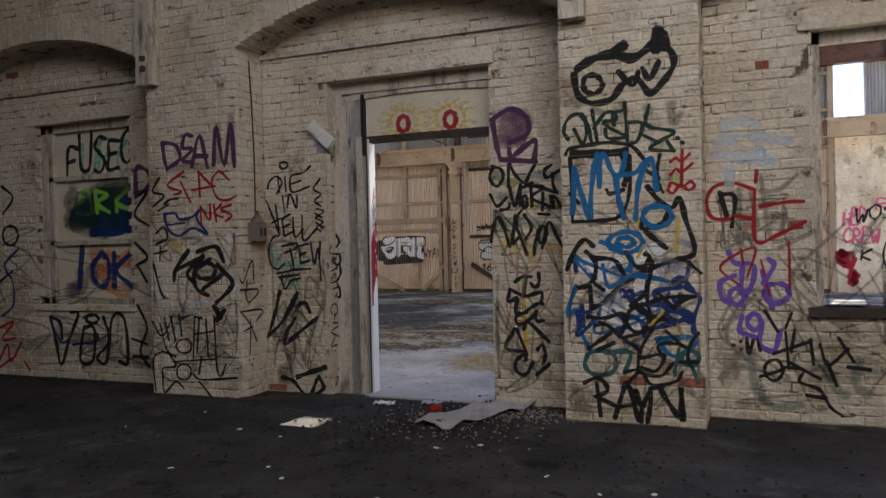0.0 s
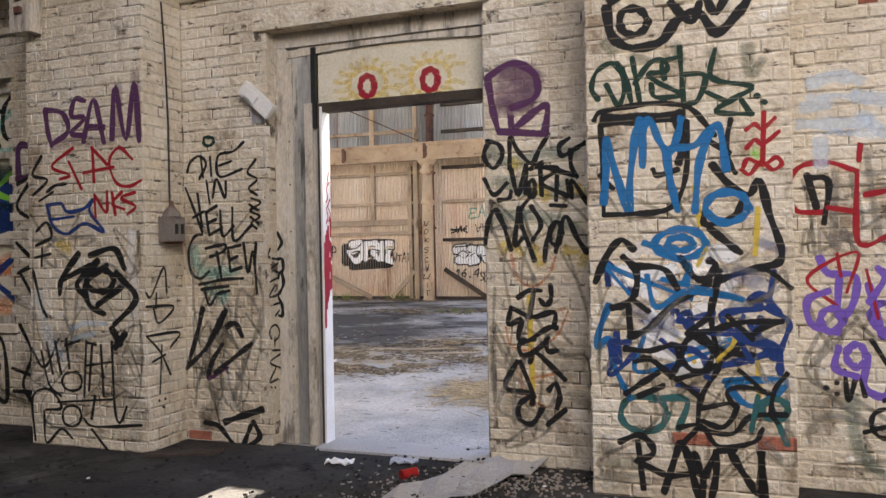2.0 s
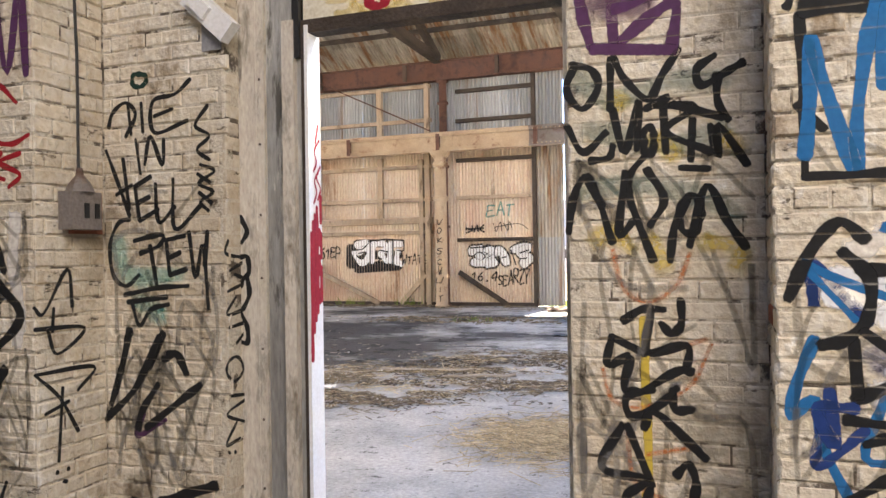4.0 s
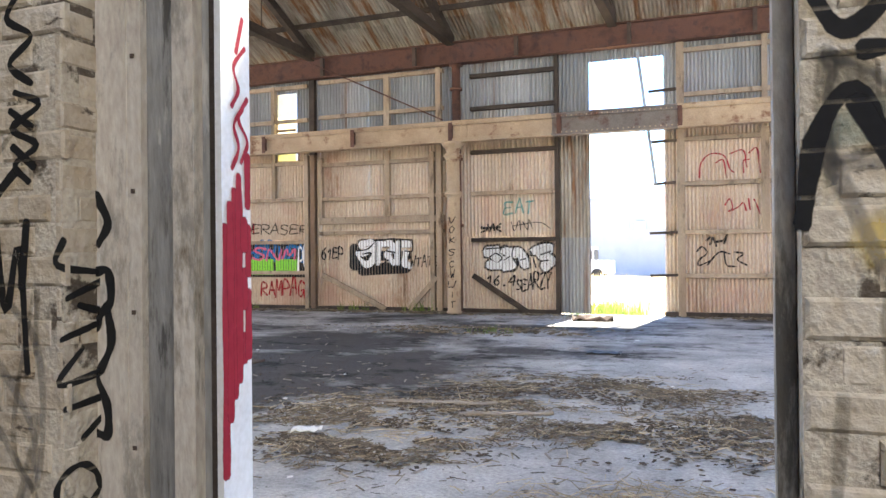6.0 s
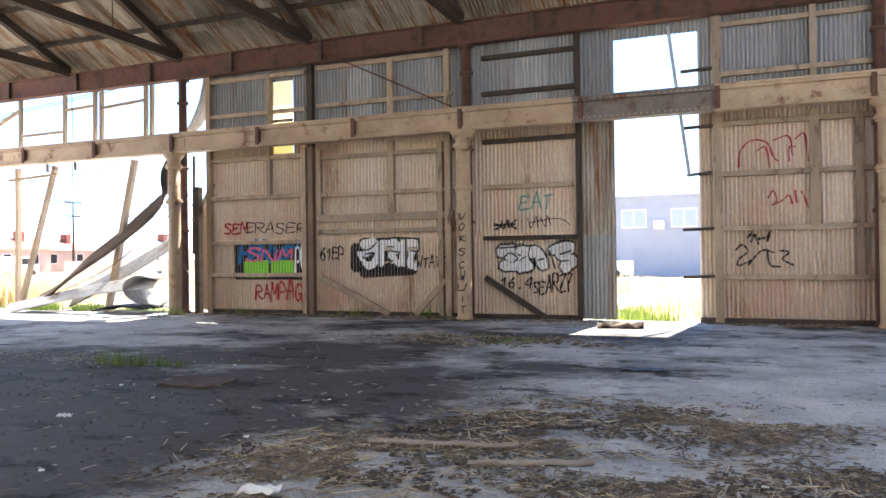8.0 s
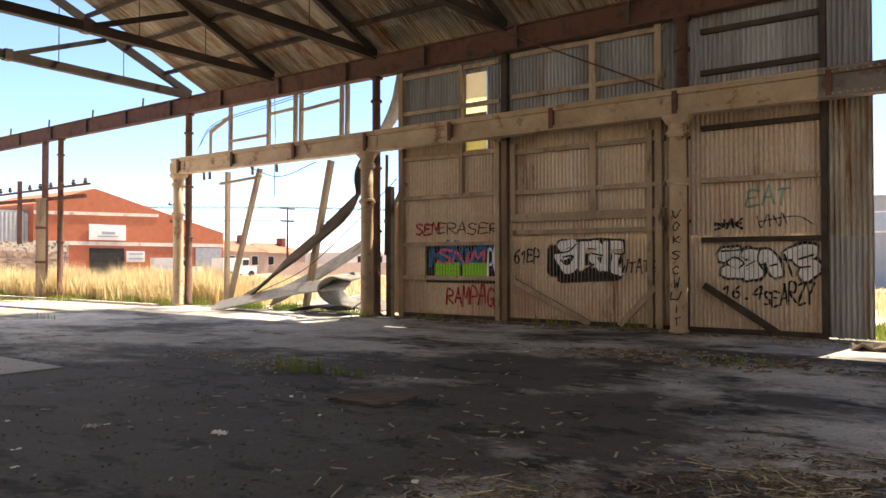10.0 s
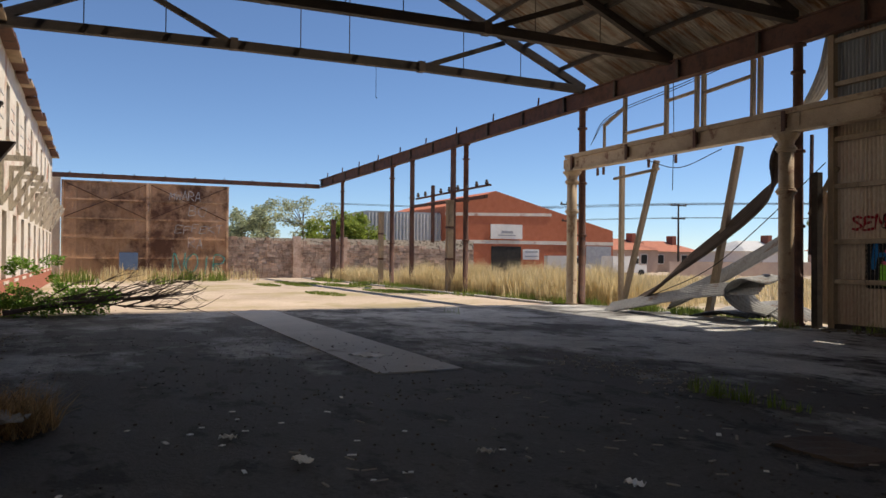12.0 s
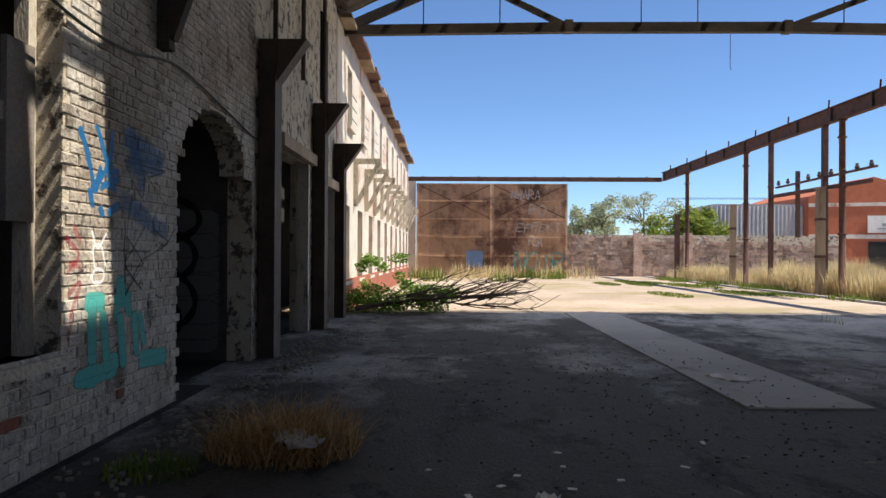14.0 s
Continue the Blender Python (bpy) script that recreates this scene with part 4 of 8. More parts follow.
for a, b, sd in ((-8.4, -5.0, 11), (-3.79, -0.34, 12), (0.84, 4.3, 13)):
    brick_face(FRONT, a, b, 0, 4.3, NORTH, solid, lambda u, z: z < 2.95 and (-3.79 < u < -3.05 or -1.18 < u < -0.34), sd, bare=0.005)
brick_face(PFRONT, -5.0, -3.79, 0, SPRING, PIER_OB, single=lambda u, z: False, seed=21, bare=0.005)
brick_face(PFRONT, -0.34, 0.84, 0, SPRING, PIER_OB, single=lambda u, z: True, seed=22, bare=0.005)
brick_face(PFRONT, 4.3, 5.5, 0, SPRING, PIER_OB, seed=23)
brick_face(PFRONT, -8.46, 5.5, SPRING, 5.2, PIER_OB, lambda u, z: z > arch_z(u) + 0.02, seed=24)
for x, sgn, sd in ((-3.79, 1, 31), (0.84, 1, 33)):
    brick_face(Plane((x, PIER, 0), (0, sgn, 0), (1, 0, 0)), 0, FACE - PIER, 0, SPRING, PIER_OB, seed=sd)
for x, sd in ((-5.0, 34), (-0.34, 35)):
    brick_face(Plane((x, FACE, 0), (0, -1, 0), (-1, 0, 0)), 0, FACE - PIER, 0, SPRING, PIER_OB, seed=sd)
brick_face(Plane((-2.97, FACE, 0), (0, 1, 0), (1, 0, 0)), 0, 0.14, 0, 3.3, NORTH, seed=36)
brick_face(Plane((1.7, FACE, 0), (0, 1, 0), (1, 0, 0)), 0, 0.26, 0.98, 3.3, NORTH, seed=37)
# arch rings: one row of upright bricks round each arch
bm = bmesh.new()
for (a0, a1), (b0, b1) in zip(PIERS, PIERS[1:]):
    n = int((b0 - a1) / 0.086)
    for i in range(n):
        x0, x1 = a1 + (b0 - a1) * i / n, a1 + (b0 - a1) * (i + 1) / n - 0.009
        if x0 < -8.4:
            continue
        za, zb = max(arch_z(x0 + 0.001), SPRING), max(arch_z(x1), SPRING)
        bar(bm, ((x0 + x1) / 2, PIER + 0.06, (za + zb) / 2 - 0.02), ((x0 + x1) / 2 + (x0 - (a1 + b0) / 2) * 0.02, PIER + 0.06, (za + zb) / 2 + 0.22), 0.077, 0.14, up=(0, 1, 0))
tagged(link("arch_ring", bm, "paint_brick", PIER_OB), kind="stuff")

# lintels, string course, window frames
structure("trim_string_course", boxes((-3.79, -0.34, FACE - 0.045, FACE - 0.008, 3.66, 3.71), (-8.4, -5.0, FACE - 0.045, FACE - 0.008, 3.62, 3.67), (0.84, 4.3, FACE - 0.045, FACE - 0.008, 3.66, 3.71)), "timber_cream", "cream painted string course below the arches", "trim")
for o, nm in ((DOOR, "door"), (WINDOWS[0], "window"), (WINDOWS[1], "window")):
    structure("trim_lintel", boxes((o[0] - 0.1, o[1] + 0.06, FACE - 0.03, FACE + 0.12, o[3] - 0.02, o[3] + 0.15)), "paint_brick", "painted lintel over the " + nm, "trim")

frame_ob = thing("door_1", "cream painted timber door frame with a panel above", "door", kind="structure")
YF = 6.745
part("stile", boxes((-2.97, -2.86, YF, YF + 0.1, 0, 3.3)), "timber_cream", frame_ob)
part("stile", boxes((-2.86, -2.59, YF + 0.03, YF + 0.1, 0, 3.2)), "timber_grey", frame_ob, "bare grey worn board")
part("bead", boxes((-2.865, -2.81, YF + 0.004, YF + 0.028, 0, 3.1)), "timber_cream", frame_ob)
part("bead", boxes((-2.69, -2.62, YF - 0.01, YF + 0.029, 0, 2.75)), "timber_cream", frame_ob, "thick cream painted bead")
part("stop", boxes((-2.59, -2.565, YF + 0.02, YF + 0.12, 0, 2.75)), "timber_dark", frame_ob, "dark weathered door stop")
for z in (0.25, 0.62, 1.0, 1.38, 1.72, 2.1, 2.45):
    part("nail_head", boxes((-2.845, -2.833, YF, YF + 0.005, z, z + 0.012)), "steel_dark", frame_ob)
part("reveal", boxes((-2.565, -2.545, YF + 0.01, BACK + 0.004, 0, 2.72)), "white", frame_ob, "white painted reveal with red spray paint")
part("stile", boxes((-1.19, -1.152, YF, YF + 0.1, 0, 3.3)), "timber_cream", frame_ob)
part("head", boxes((-2.97, -1.17, YF - 0.004, YF + 0.1, 3.22, 3.34)), "timber_cream", frame_ob)
bm = bmesh.new()
for i in range(16):
    a, b = -2.86 + 1.66 * i / 16, -2.86 + 1.66 * (i + 1) / 16
    dz = 0.07 * math.sin(math.pi * i / 16)
    box(bm, a, b, YF + 0.02, YF + 0.05, 3.14 + dz * 0.5, 3.2 + dz)
part("head_moulding", bm, "timber_cream", frame_ob)
part("transom", boxes((-2.57, -1.19, YF + 0.02, YF + 0.12, 2.68, 2.75)), "timber_dark", frame_ob, "dark transom bar")
part("transom_panel", boxes((-2.6, -1.19, YF + 0.05, YF + 0.08, 2.75, 3.18)), "panel_yellow", frame_ob, "cream board painted with two flaming eyes")
part("bead", boxes((-2.63, -2.59, YF + 0.0, YF + 0.05, 2.55, 3.2)), "black", frame_ob)
structure("door_threshold", boxes((-2.57, -1.15, 6.6, 6.95, -0.05, 0.018)), "slab", "worn concrete door threshold", "threshold")

win = thing("window_1", "boarded sash window covered in graffiti", "window", kind="structure")
W0 = WINDOWS[0]
part("board", boxes((W0[0], W0[1], FACE + 0.16, FACE + 0.2, W0[2], W0[3])), "panel_yellow", win)
for x0, x1, z0, z1 in ((W0[0], W0[0] + 0.09, W0[2], W0[3]), (W0[1] - 0.09, W0[1], W0[2], W0[3]), (W0[0] + 0.13, W0[0] + 0.2, W0[2], W0[3]), (W0[0], W0[1], W0[3] - 0.12, W0[3]), (W0[0] + 0.13, W0[1], 2.5, 2.56),
                       (W0[0] + 0.13, W0[1], 1.68, 1.74), (W0[0], W0[1], W0[2], W0[2] + 0.08)):
    part("window_frame", boxes((x0, x1, FACE + 0.1, FACE + 0.155, z0, z1)), "timber_cream", win)
part("window_sill", boxes((W0[0] - 0.04, W0[1] + 0.04, FACE - 0.035, FACE + 0.15, W0[2] - 0.07, W0[2])), "paint_brick", win)
win2 = thing("window_2", "empty window opening with a timber frame", "window", kind="structure")
W1 = WINDOWS[1]
for x0, x1, z0, z1 in ((W1[0], W1[0] + 0.07, W1[2], W1[3]), (W1[1] - 0.07, W1[1], W1[2], W1[3]), (W1[0], W1[1], W1[3] - 0.12, W1[3])):
    part("window_frame", boxes((x0, x1, FACE + 0.12, FACE + 0.2, z0, z1)), "timber_cream", win2)
part("window_sill", boxes((W1[0] - 0.06, W1[1] + 0.06, FACE - 0.04, FACE + 0.24, W1[2] - 0.08, W1[2])), "timber_dark", win2)

# things fixed to the wall
lamp = thing("alarm_housing", "white broken alarm housing hanging askew on the brick", "housing")
bm = bmesh.new()
box(bm, -0.17, 0.17, -0.05, 0.02, -0.06, 0.06)
box(bm, -0.13, 0.02, -0.075, -0.05, -0.035, 0.035)
bm.transform(Matrix.Translation((-3.02, FACE - 0.03, 2.78)) @ Matrix.Rotation(radians(42), 4, "Y"))
part("case", bm, "white", lamp)
part("backplate", boxes((-3.1, -2.98, FACE - 0.012, FACE - 0.005, 2.6, 2.75)), "metal_grey", lamp)
sw = thing("switch_box", "rusty electrical box with two holes on the brick pier", "box")
part("backboard", boxes((-3.782, -3.766, 6.36, 6.58, 1.64, 1.86)), "bare_brick", sw, "reddish rusted back board")
part("case", boxes((-3.766, -3.67, 6.28, 6.48, 1.66, 1.86)), "steel_grey", sw, "grey dented metal case")
bm = bmesh.new()
turned(bm, -3.72, 6.38, [(1.86, 0.075), (1.9, 0.06), (1.95, 0.022), (1.99, 0.015)], 10)
part("cowl", bm, "steel_grey", sw)
for y in (6.36, 6.43):
    part("knockout", boxes((-3.671, -3.664, y, y + 0.03, 1.72, 1.8)), "black", sw)
bm = bmesh.new()
tube(bm, [(-3.77, 6.42, 1.88), (-3.77, 6.42, 2.6), (-3.775, 6.4, 3.2), (-3.77, 6.36, 3.6)], 0.008, 6)
part("cable", bm, "cable", sw)
br = thing("wall_bracket", "square timber block with bolts fixed to the pier", "bracket")
part("block", boxes((-5.02, -4.8, PIER - 0.13, PIER - 0.008, 3.4, 4.6)), "timber_cream", br)
for z in (3.55, 3.66):
    part("bolt", boxes((-4.94, -4.88, PIER - 0.16, PIER - 0.13, z, z + 0.05)), "steel_rust", br)
br2 = copy_thing(br, Matrix.Translation((4.72, 0, 0.1)))

# ---- west wall bricks ----
WEST = bpy.data.objects["wall_brick_west"]
WP = Plane((0, WB, 0), (-1, 0, 0), (0, 1, 0))


def west_solid(u, z):
    x = -u
    if any(o[0] - 0.02 < x < o[1] + 0.02 and o[2] < z < o[3] for o in W_OPEN):
        return False
    return not (-15.6 < x < -13.25 and 2.4 < z < west_arch(x))


brick_face(WP, 8.5, 16.0, 0, 5.2, WEST, west_solid, lambda u, z: 10.93 < u < 13.1 and z < 2.0, 41, bare=0.004, mat="grimy_brick")
brick_face(Plane((-13.1, WB - 0.3, 0), (0, 1, 0), (-1, 0, 0)), 0, 0.3, 0, 2.45, WEST, seed=42, mat="grimy_brick")

# ---- spray paint ----
def spray(name, colour, solid_at=0.35, joints=True, ribs=0.0):
    """Sprayed paint: its cover fades to the stroke's edge, and skips in the joints. ribs: spacing of thinned stripes
    that imitate the iron's shaded grooves.
    """
    m = bpy.data.materials.new(name)
    m.use_nodes = True
    n, l = m.node_tree.nodes, m.node_tree.links
    b = n["Principled BSDF"]
    b.inputs["Roughness"].default_value = 0.7
    b.inputs["Specular IOR Level"].default_value = 0.15
    geo = n.new("ShaderNodeNewGeometry")
    nz = n.new("ShaderNodeTexNoise")
    nz.inputs["Scale"].default_value, nz.inputs["Detail"].default_value = 45, 5
    l.new(geo.outputs["Position"], nz.inputs["Vector"])
    mixc = n.new("ShaderNodeMix")
    mixc.data_type = "RGBA"
    mixc.inputs[6].default_value = (*[c * 0.75 for c in colour], 1)
    mixc.inputs[7].default_value = (*[min(1, c * 1.25 + 0.005) for c in colour], 1)
    l.new(nz.outputs[0], mixc.inputs[0])
    l.new(mixc.outputs[2], b.inputs["Base Color"])
    at = n.new("ShaderNodeAttribute")
    at.attribute_name = "cover"
    add = n.new("ShaderNodeMath")
    add.operation = "MULTIPLY_ADD"
    l.new(nz.outputs[0], add.inputs[0])
    add.inputs[1].default_value = 0.7
    add.inputs[2].default_value = -0.35
    s = n.new("ShaderNodeMath")
    l.new(at.outputs["Fac"], s.inputs[0])
    l.new(add.outputs[0], s.inputs[1])
    mr = n.new("ShaderNodeMapRange")
    mr.inputs[1].default_value, mr.inputs[2].default_value = 0.02, solid_at
    mr.inputs[4].default_value = 0.99
    l.new(s.outputs[0], mr.inputs[0])
    out = mr.outputs[0]
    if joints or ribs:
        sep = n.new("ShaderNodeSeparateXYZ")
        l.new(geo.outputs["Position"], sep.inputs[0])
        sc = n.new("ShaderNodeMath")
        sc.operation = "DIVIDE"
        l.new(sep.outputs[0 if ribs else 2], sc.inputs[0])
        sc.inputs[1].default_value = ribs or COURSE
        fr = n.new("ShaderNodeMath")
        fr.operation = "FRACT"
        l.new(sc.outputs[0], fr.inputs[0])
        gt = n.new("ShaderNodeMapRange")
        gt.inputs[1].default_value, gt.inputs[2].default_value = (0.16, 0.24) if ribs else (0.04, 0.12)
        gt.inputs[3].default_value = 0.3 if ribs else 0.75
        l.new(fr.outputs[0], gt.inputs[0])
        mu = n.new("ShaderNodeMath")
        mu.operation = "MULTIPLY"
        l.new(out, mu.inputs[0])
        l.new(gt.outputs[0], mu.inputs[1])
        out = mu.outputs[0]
    l.new(out, b.inputs["Alpha"])
    return m


INK = {"black": (0.012, 0.012, 0.013), "grey": (0.16, 0.15, 0.14), "green": (0.012, 0.035, 0.026), "blue": (0.012, 0.13, 0.32), "navy": (0.015, 0.04, 0.16), "red": (0.3, 0.012, 0.02), "purple": (0.085, 0.03, 0.085),
       "violet": (0.16, 0.09, 0.42), "teal": (0.03, 0.11, 0.11), "yellow": (0.55, 0.4, 0.06), "paleblue": (0.42, 0.52, 0.65), "white": (0.72, 0.72, 0.72), "aqua": (0.08, 0.42, 0.38), "pink": (0.6, 0.12, 0.2),
       "lime": (0.22, 0.55, 0.05), "orange": (0.5, 0.16, 0.05), "crimson": (0.3, 0.015, 0.03)}
for k, v in list(INK.items()):
    M["ink_" + k] = spray("spray_paint_" + k, v)
    M["mist_" + k] = spray("thin_spray_" + k, v, 1.7)
    M["flat_" + k] = spray("wall_paint_" + k, v, 0.35, False)
    # Stripes thinned in the paint stand in for shaded groove lines on the iron.
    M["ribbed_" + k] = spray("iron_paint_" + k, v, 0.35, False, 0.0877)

GLYPHS = {
    "A": "0,0 .42,1 .55,1 1,0;.2,.38 .85,.4", "B": "0,0 .05,1 .7,.9 .65,.6 .1,.52 .85,.4 .8,.05 0,0", "C": "1,.85 .6,1 .1,.75 0,.35 .35,0 1,.12", "D": "0,0 .05,1 .7,.85 1,.45 .65,.05 0,0",
    "E": "1,.95 .1,1 .05,.5 0,0 .95,.05;.05,.52 .75,.55", "F": "1,1 .1,.95 .05,0;.05,.5 .75,.55", "G": "1,.85 .5,1 .05,.6 .15,.1 .7,0 1,.4 .55,.42", "H": "0,0 .08,1;.9,0 1,1;.05,.48 .95,.52", "I": "0.45,0 .55,1",
    "J": ".9,1 .8,.2 .4,0 0,.25", "K": "0,0 .08,1;.95,1 .1,.48 1,0", "L": ".05,1 0,.05 1,0", "M": "0,0 .15,1 .5,.35 .85,1 1,0", "N": "0,0 .08,1 .9,0 1,1", "O": ".5,1 .05,.7 .08,.2 .5,0 .95,.3 .9,.8 .5,1",
    "P": "0,0 .05,1 .8,.92 .85,.55 .05,.45", "Q": ".5,1 .05,.6 .3,.05 .9,.2 .9,.75 .5,1;.6,.35 1,-.1", "R": "0,0 .05,1 .85,.9 .75,.55 .08,.5 1,0", "S": ".95,.9 .4,1 .1,.75 .45,.52 .9,.3 .6,0 .02,.1", "T": "0,.95 1,1;.5,.98 .45,0",
    "U": "0,1 .05,.2 .5,0 .9,.2 1,1", "V": "0,1 .45,0 1,1", "W": "0,1 .2,0 .5,.6 .75,0 1,1", "X": "0,1 1,0;1,1 0,0", "Y": "0,1 .5,.5 1,1;.5,.5 .42,0", "Z": "0,.95 1,1 .05,0 1,.08",
    "0": ".5,1 .05,.7 .08,.2 .5,0 .95,.3 .9,.8 .5,1", "1": ".2,.8 .55,1 .5,0", "4": ".75,0 .8,1 0,.35 1,.38", "6": ".85,1 .2,.6 .1,.15 .6,0 .9,.3 .5,.5 .12,.3", "8": ".5,.55 .1,.8 .5,1 .9,.8 .5,.55 .05,.25 .5,0 .95,.25 .5,.55", ":": ".5,.2 .55,.25;.5,.7 .55,.75", ".": ".4,0 .6,.05", "'": ".5,.7 .5,1",
    "v": ".5,.0 .5,1;.2,.3 .5,0 .8,.3", "-": "0,.5 1,.5", "o": ".5,.9 .1,.5 .5,.1 .9,.5 .5,.9", "^": "0,0 .5,1 1,0 0,0"}


def glyph(ch):
    return [[tuple(float(q) for q in p.split(",")) for p in s.split()] for s in GLYPHS[ch].split(";")] if ch in GLYPHS else []


def smooth(pts, n=6):
    """A smooth line through pts."""
    if len(pts) < 3:
        return [Vector(p) for p in pts]
    p = [Vector(q) for q in pts]
    p = [p[0] * 2 - p[1], *p, p[-1] * 2 - p[-2]]
    out = []
    for a, b, c, d in zip(p, p[1:], p[2:], p[3:]):
        for i in range(n):
            t = i / n
            out.append(0.5 * ((2 * b) + (c - a) * t + (2 * a - 5 * b + 4 * c - d) * t * t + (3 * b - 3 * c + d - a) * t ** 3))
    out.append(p[-2])
    return out


class Paint:
    """Collects soft-edged strokes on a wall face and links them as one painted mark."""
    def __init__(self, plane, lift=0.011):
        self.plane, self.lift = plane, lift
        self.verts, self.faces, self.cover = [], [], []

    def stroke(self, pts, w, full=1.0):
        pts = smooth([(*p, 0) for p in pts])
        if len(pts) < 2:
            return self
        rows = []
        for i, p in enumerate(pts):
            d = pts[min(i + 1, len(pts) - 1)] - pts[max(i - 1, 0)]
            if d.length < 1e-6:
                d = Vector((1, 0, 0))
            d.normalize()
            s = Vector((-d.y, d.x, 0))
            if i == 0:
                rows.append((p - d * w * 0.5, s, 0.0, 0.7))
            rows.append((p, s, full, 1.0))
            if i == len(pts) - 1:
                rows.append((p + d * w * 0.5, s, 0.0, 0.7))
        base = len(self.verts)
        for k, (p, s, f, g) in enumerate(rows):
            g *= 1 + 0.16 * math.sin(k * 0.9 + base) + 0.1 * math.sin(k * 0.37 + base * 0.3)
            for o, c in ((-0.62, 0), (-0.36, 0.9), (0, 1), (0.36, 0.9), (0.62, 0)):
                q = p + s * w * o * g
                self.verts.append(self.plane.at(q.x, self.lift + 0.00004 * (base % 50), q.y))
                self.cover.append(c * f)
        for k in range(len(rows) - 1):
            for j in range(4):
                a = base + k * 5 + j
                self.faces.append((a, a + 1, a + 6, a + 5))
        return self

    def lines(self, w, strokes, full=1.0):
        """Strokes written as "u,z u,z ...", one after the other, parted by semicolons."""
        for s in strokes.split(";"):
            self.stroke([tuple(float(q) for q in pt.split(",")) for pt in s.split()], w * 0.84, full)
        return self

    def text(self, word, x0, x1, z0, z1, w, seed=1, slant=0.12, wild=0.06):
        rng = random.Random(seed)
        w *= 0.92
        wild = wild * 1.35 + 0.035
        n = len(word)
        step = (x1 - x0) / n
        for i, ch in enumerate(word):
            dz = rng.uniform(-wild, wild) * (z1 - z0)
            k = rng.uniform(1 - wild, 1 + wild * 1.5)
            for s in glyph(ch):
                self.stroke([(x0 + step * (i + 0.06 + 0.84 * (px + slant * py) + rng.uniform(-wild, wild) * 0.5), z0 + dz + (z1 - z0) * k * (py + rng.uniform(-wild, wild) * 0.4)) for px, py in s], w)
        return self

    def scribble(self, x0, x1, z0, z1, w, count, seed=1, turns=6, full=1.0):
        rng = random.Random(seed)
        for _ in range(count):
            x, z = rng.uniform(x0, x1), rng.uniform(z0, z1)
            pts = []
            for _ in range(turns):
                pts.append((x, z))
                x = min(x1, max(x0, x + rng.uniform(-0.5, 0.5) * (x1 - x0) * 0.9))
                z = min(z1, max(z0, z + rng.uniform(-0.5, 0.5) * (z1 - z0) * 0.6))
            self.stroke(pts, w * rng.uniform(0.8, 1.2), full)
        return self

    def ring(self, x, z, rx, rz, w, full=1.0, a0=0, a1=6.5):
        return self.stroke([(x + rx * math.cos(a0 + (a1 - a0) * i / 10), z + rz * math.sin(a0 + (a1 - a0) * i / 10)) for i in range(11)], w, full)

    def done(self, ink, label, parent, name="graffiti"):
        me = bpy.data.meshes.new(name)
        me.from_pydata(self.verts, [], self.faces)
        a = me.attributes.new("cover", "FLOAT", "POINT")
        a.data.foreach_set("value", self.cover)
        me.materials.append(M[ink])
        ob = new(name, me)
        ob.parent = parent
        ob["label"] = label
        ob.visible_shadow = False
        return ob


def mark(plane, ink, label, parent, build, lift=0.011):
    p = Paint(plane, lift)
    build(p)
    return p.done(ink, label, parent)


# right pier
mark(PFRONT, "mist_white", "white spray haze", PIER_OB, lambda p: p.lines(0.1, "-0.10,1.47 0.00,1.54 0.13,1.50;0.65,1.76 0.72,1.62 0.64,1.52;0.29,1.43 0.36,1.33 0.45,1.36;0.14,1.12 0.11,1.02 0.24,0.99;0.32,0.95 0.38,0.85;0.61,1.33 0.73,1.26;0.48,1.23 0.60,1.13", 0.8), 0.0105)
mark(PFRONT, "ink_yellow", "yellow spray lines", PIER_OB, lambda p: p.lines(0.03, "0.30,1.90 0.33,1.67;0.65,1.76 0.63,1.49;0.45,1.13 0.51,0.99 0.41,0.86;0.63,0.86 0.64,0.66;0.36,1.53 0.31,1.43;0.19,0.99 0.28,0.85", 0.8), 0.0108)
mark(PFRONT, "mist_navy", "dark blue spray clouds", PIER_OB, lambda p: p.lines(0.12, "-0.04,1.36 0.13,1.33 0.21,1.19;-0.04,1.15 0.09,1.03;0.52,1.39 0.64,1.33", 0.9).lines(0.08, "0.36,0.92 0.51,0.89;0.66,1.56 0.78,1.51", 0.9), 0.0106)
mark(PFRONT, "ink_navy", "blue spray lines", PIER_OB, lambda p: p.lines(0.035, "0.68,1.18 0.80,1.10 0.78,1.00 0.72,0.88 0.65,1.00 0.59,1.08;0.73,1.39 0.70,1.23;0.56,1.13 0.52,1.03 0.60,0.86;0.18,1.16 0.25,1.04;0.09,0.98 0.22,0.85 0.12,0.81;0.30,0.68 0.18,0.71"), 0.011)
mark(PFRONT, "ink_white", "white filling between the lines", PIER_OB, lambda p: p.scribble(-0.2, 0.7, 0.8, 1.5, 0.09, 5, 411, 4, 0.45), 0.0103)
mark(PFRONT, "ink_navy", "dark blue filling", PIER_OB, lambda p: p.scribble(-0.22, 0.35, 0.75, 1.45, 0.034, 5, 412, 5, 0.8).scribble(0.2, 0.75, 0.8, 1.3, 0.034, 5, 413, 5, 0.9), 0.0109)
mark(PFRONT, "ink_blue", "mid blue filling", PIER_OB, lambda p: p.scribble(-0.25, 0.78, 0.6, 1.45, 0.03, 4, 414, 5), 0.0111)
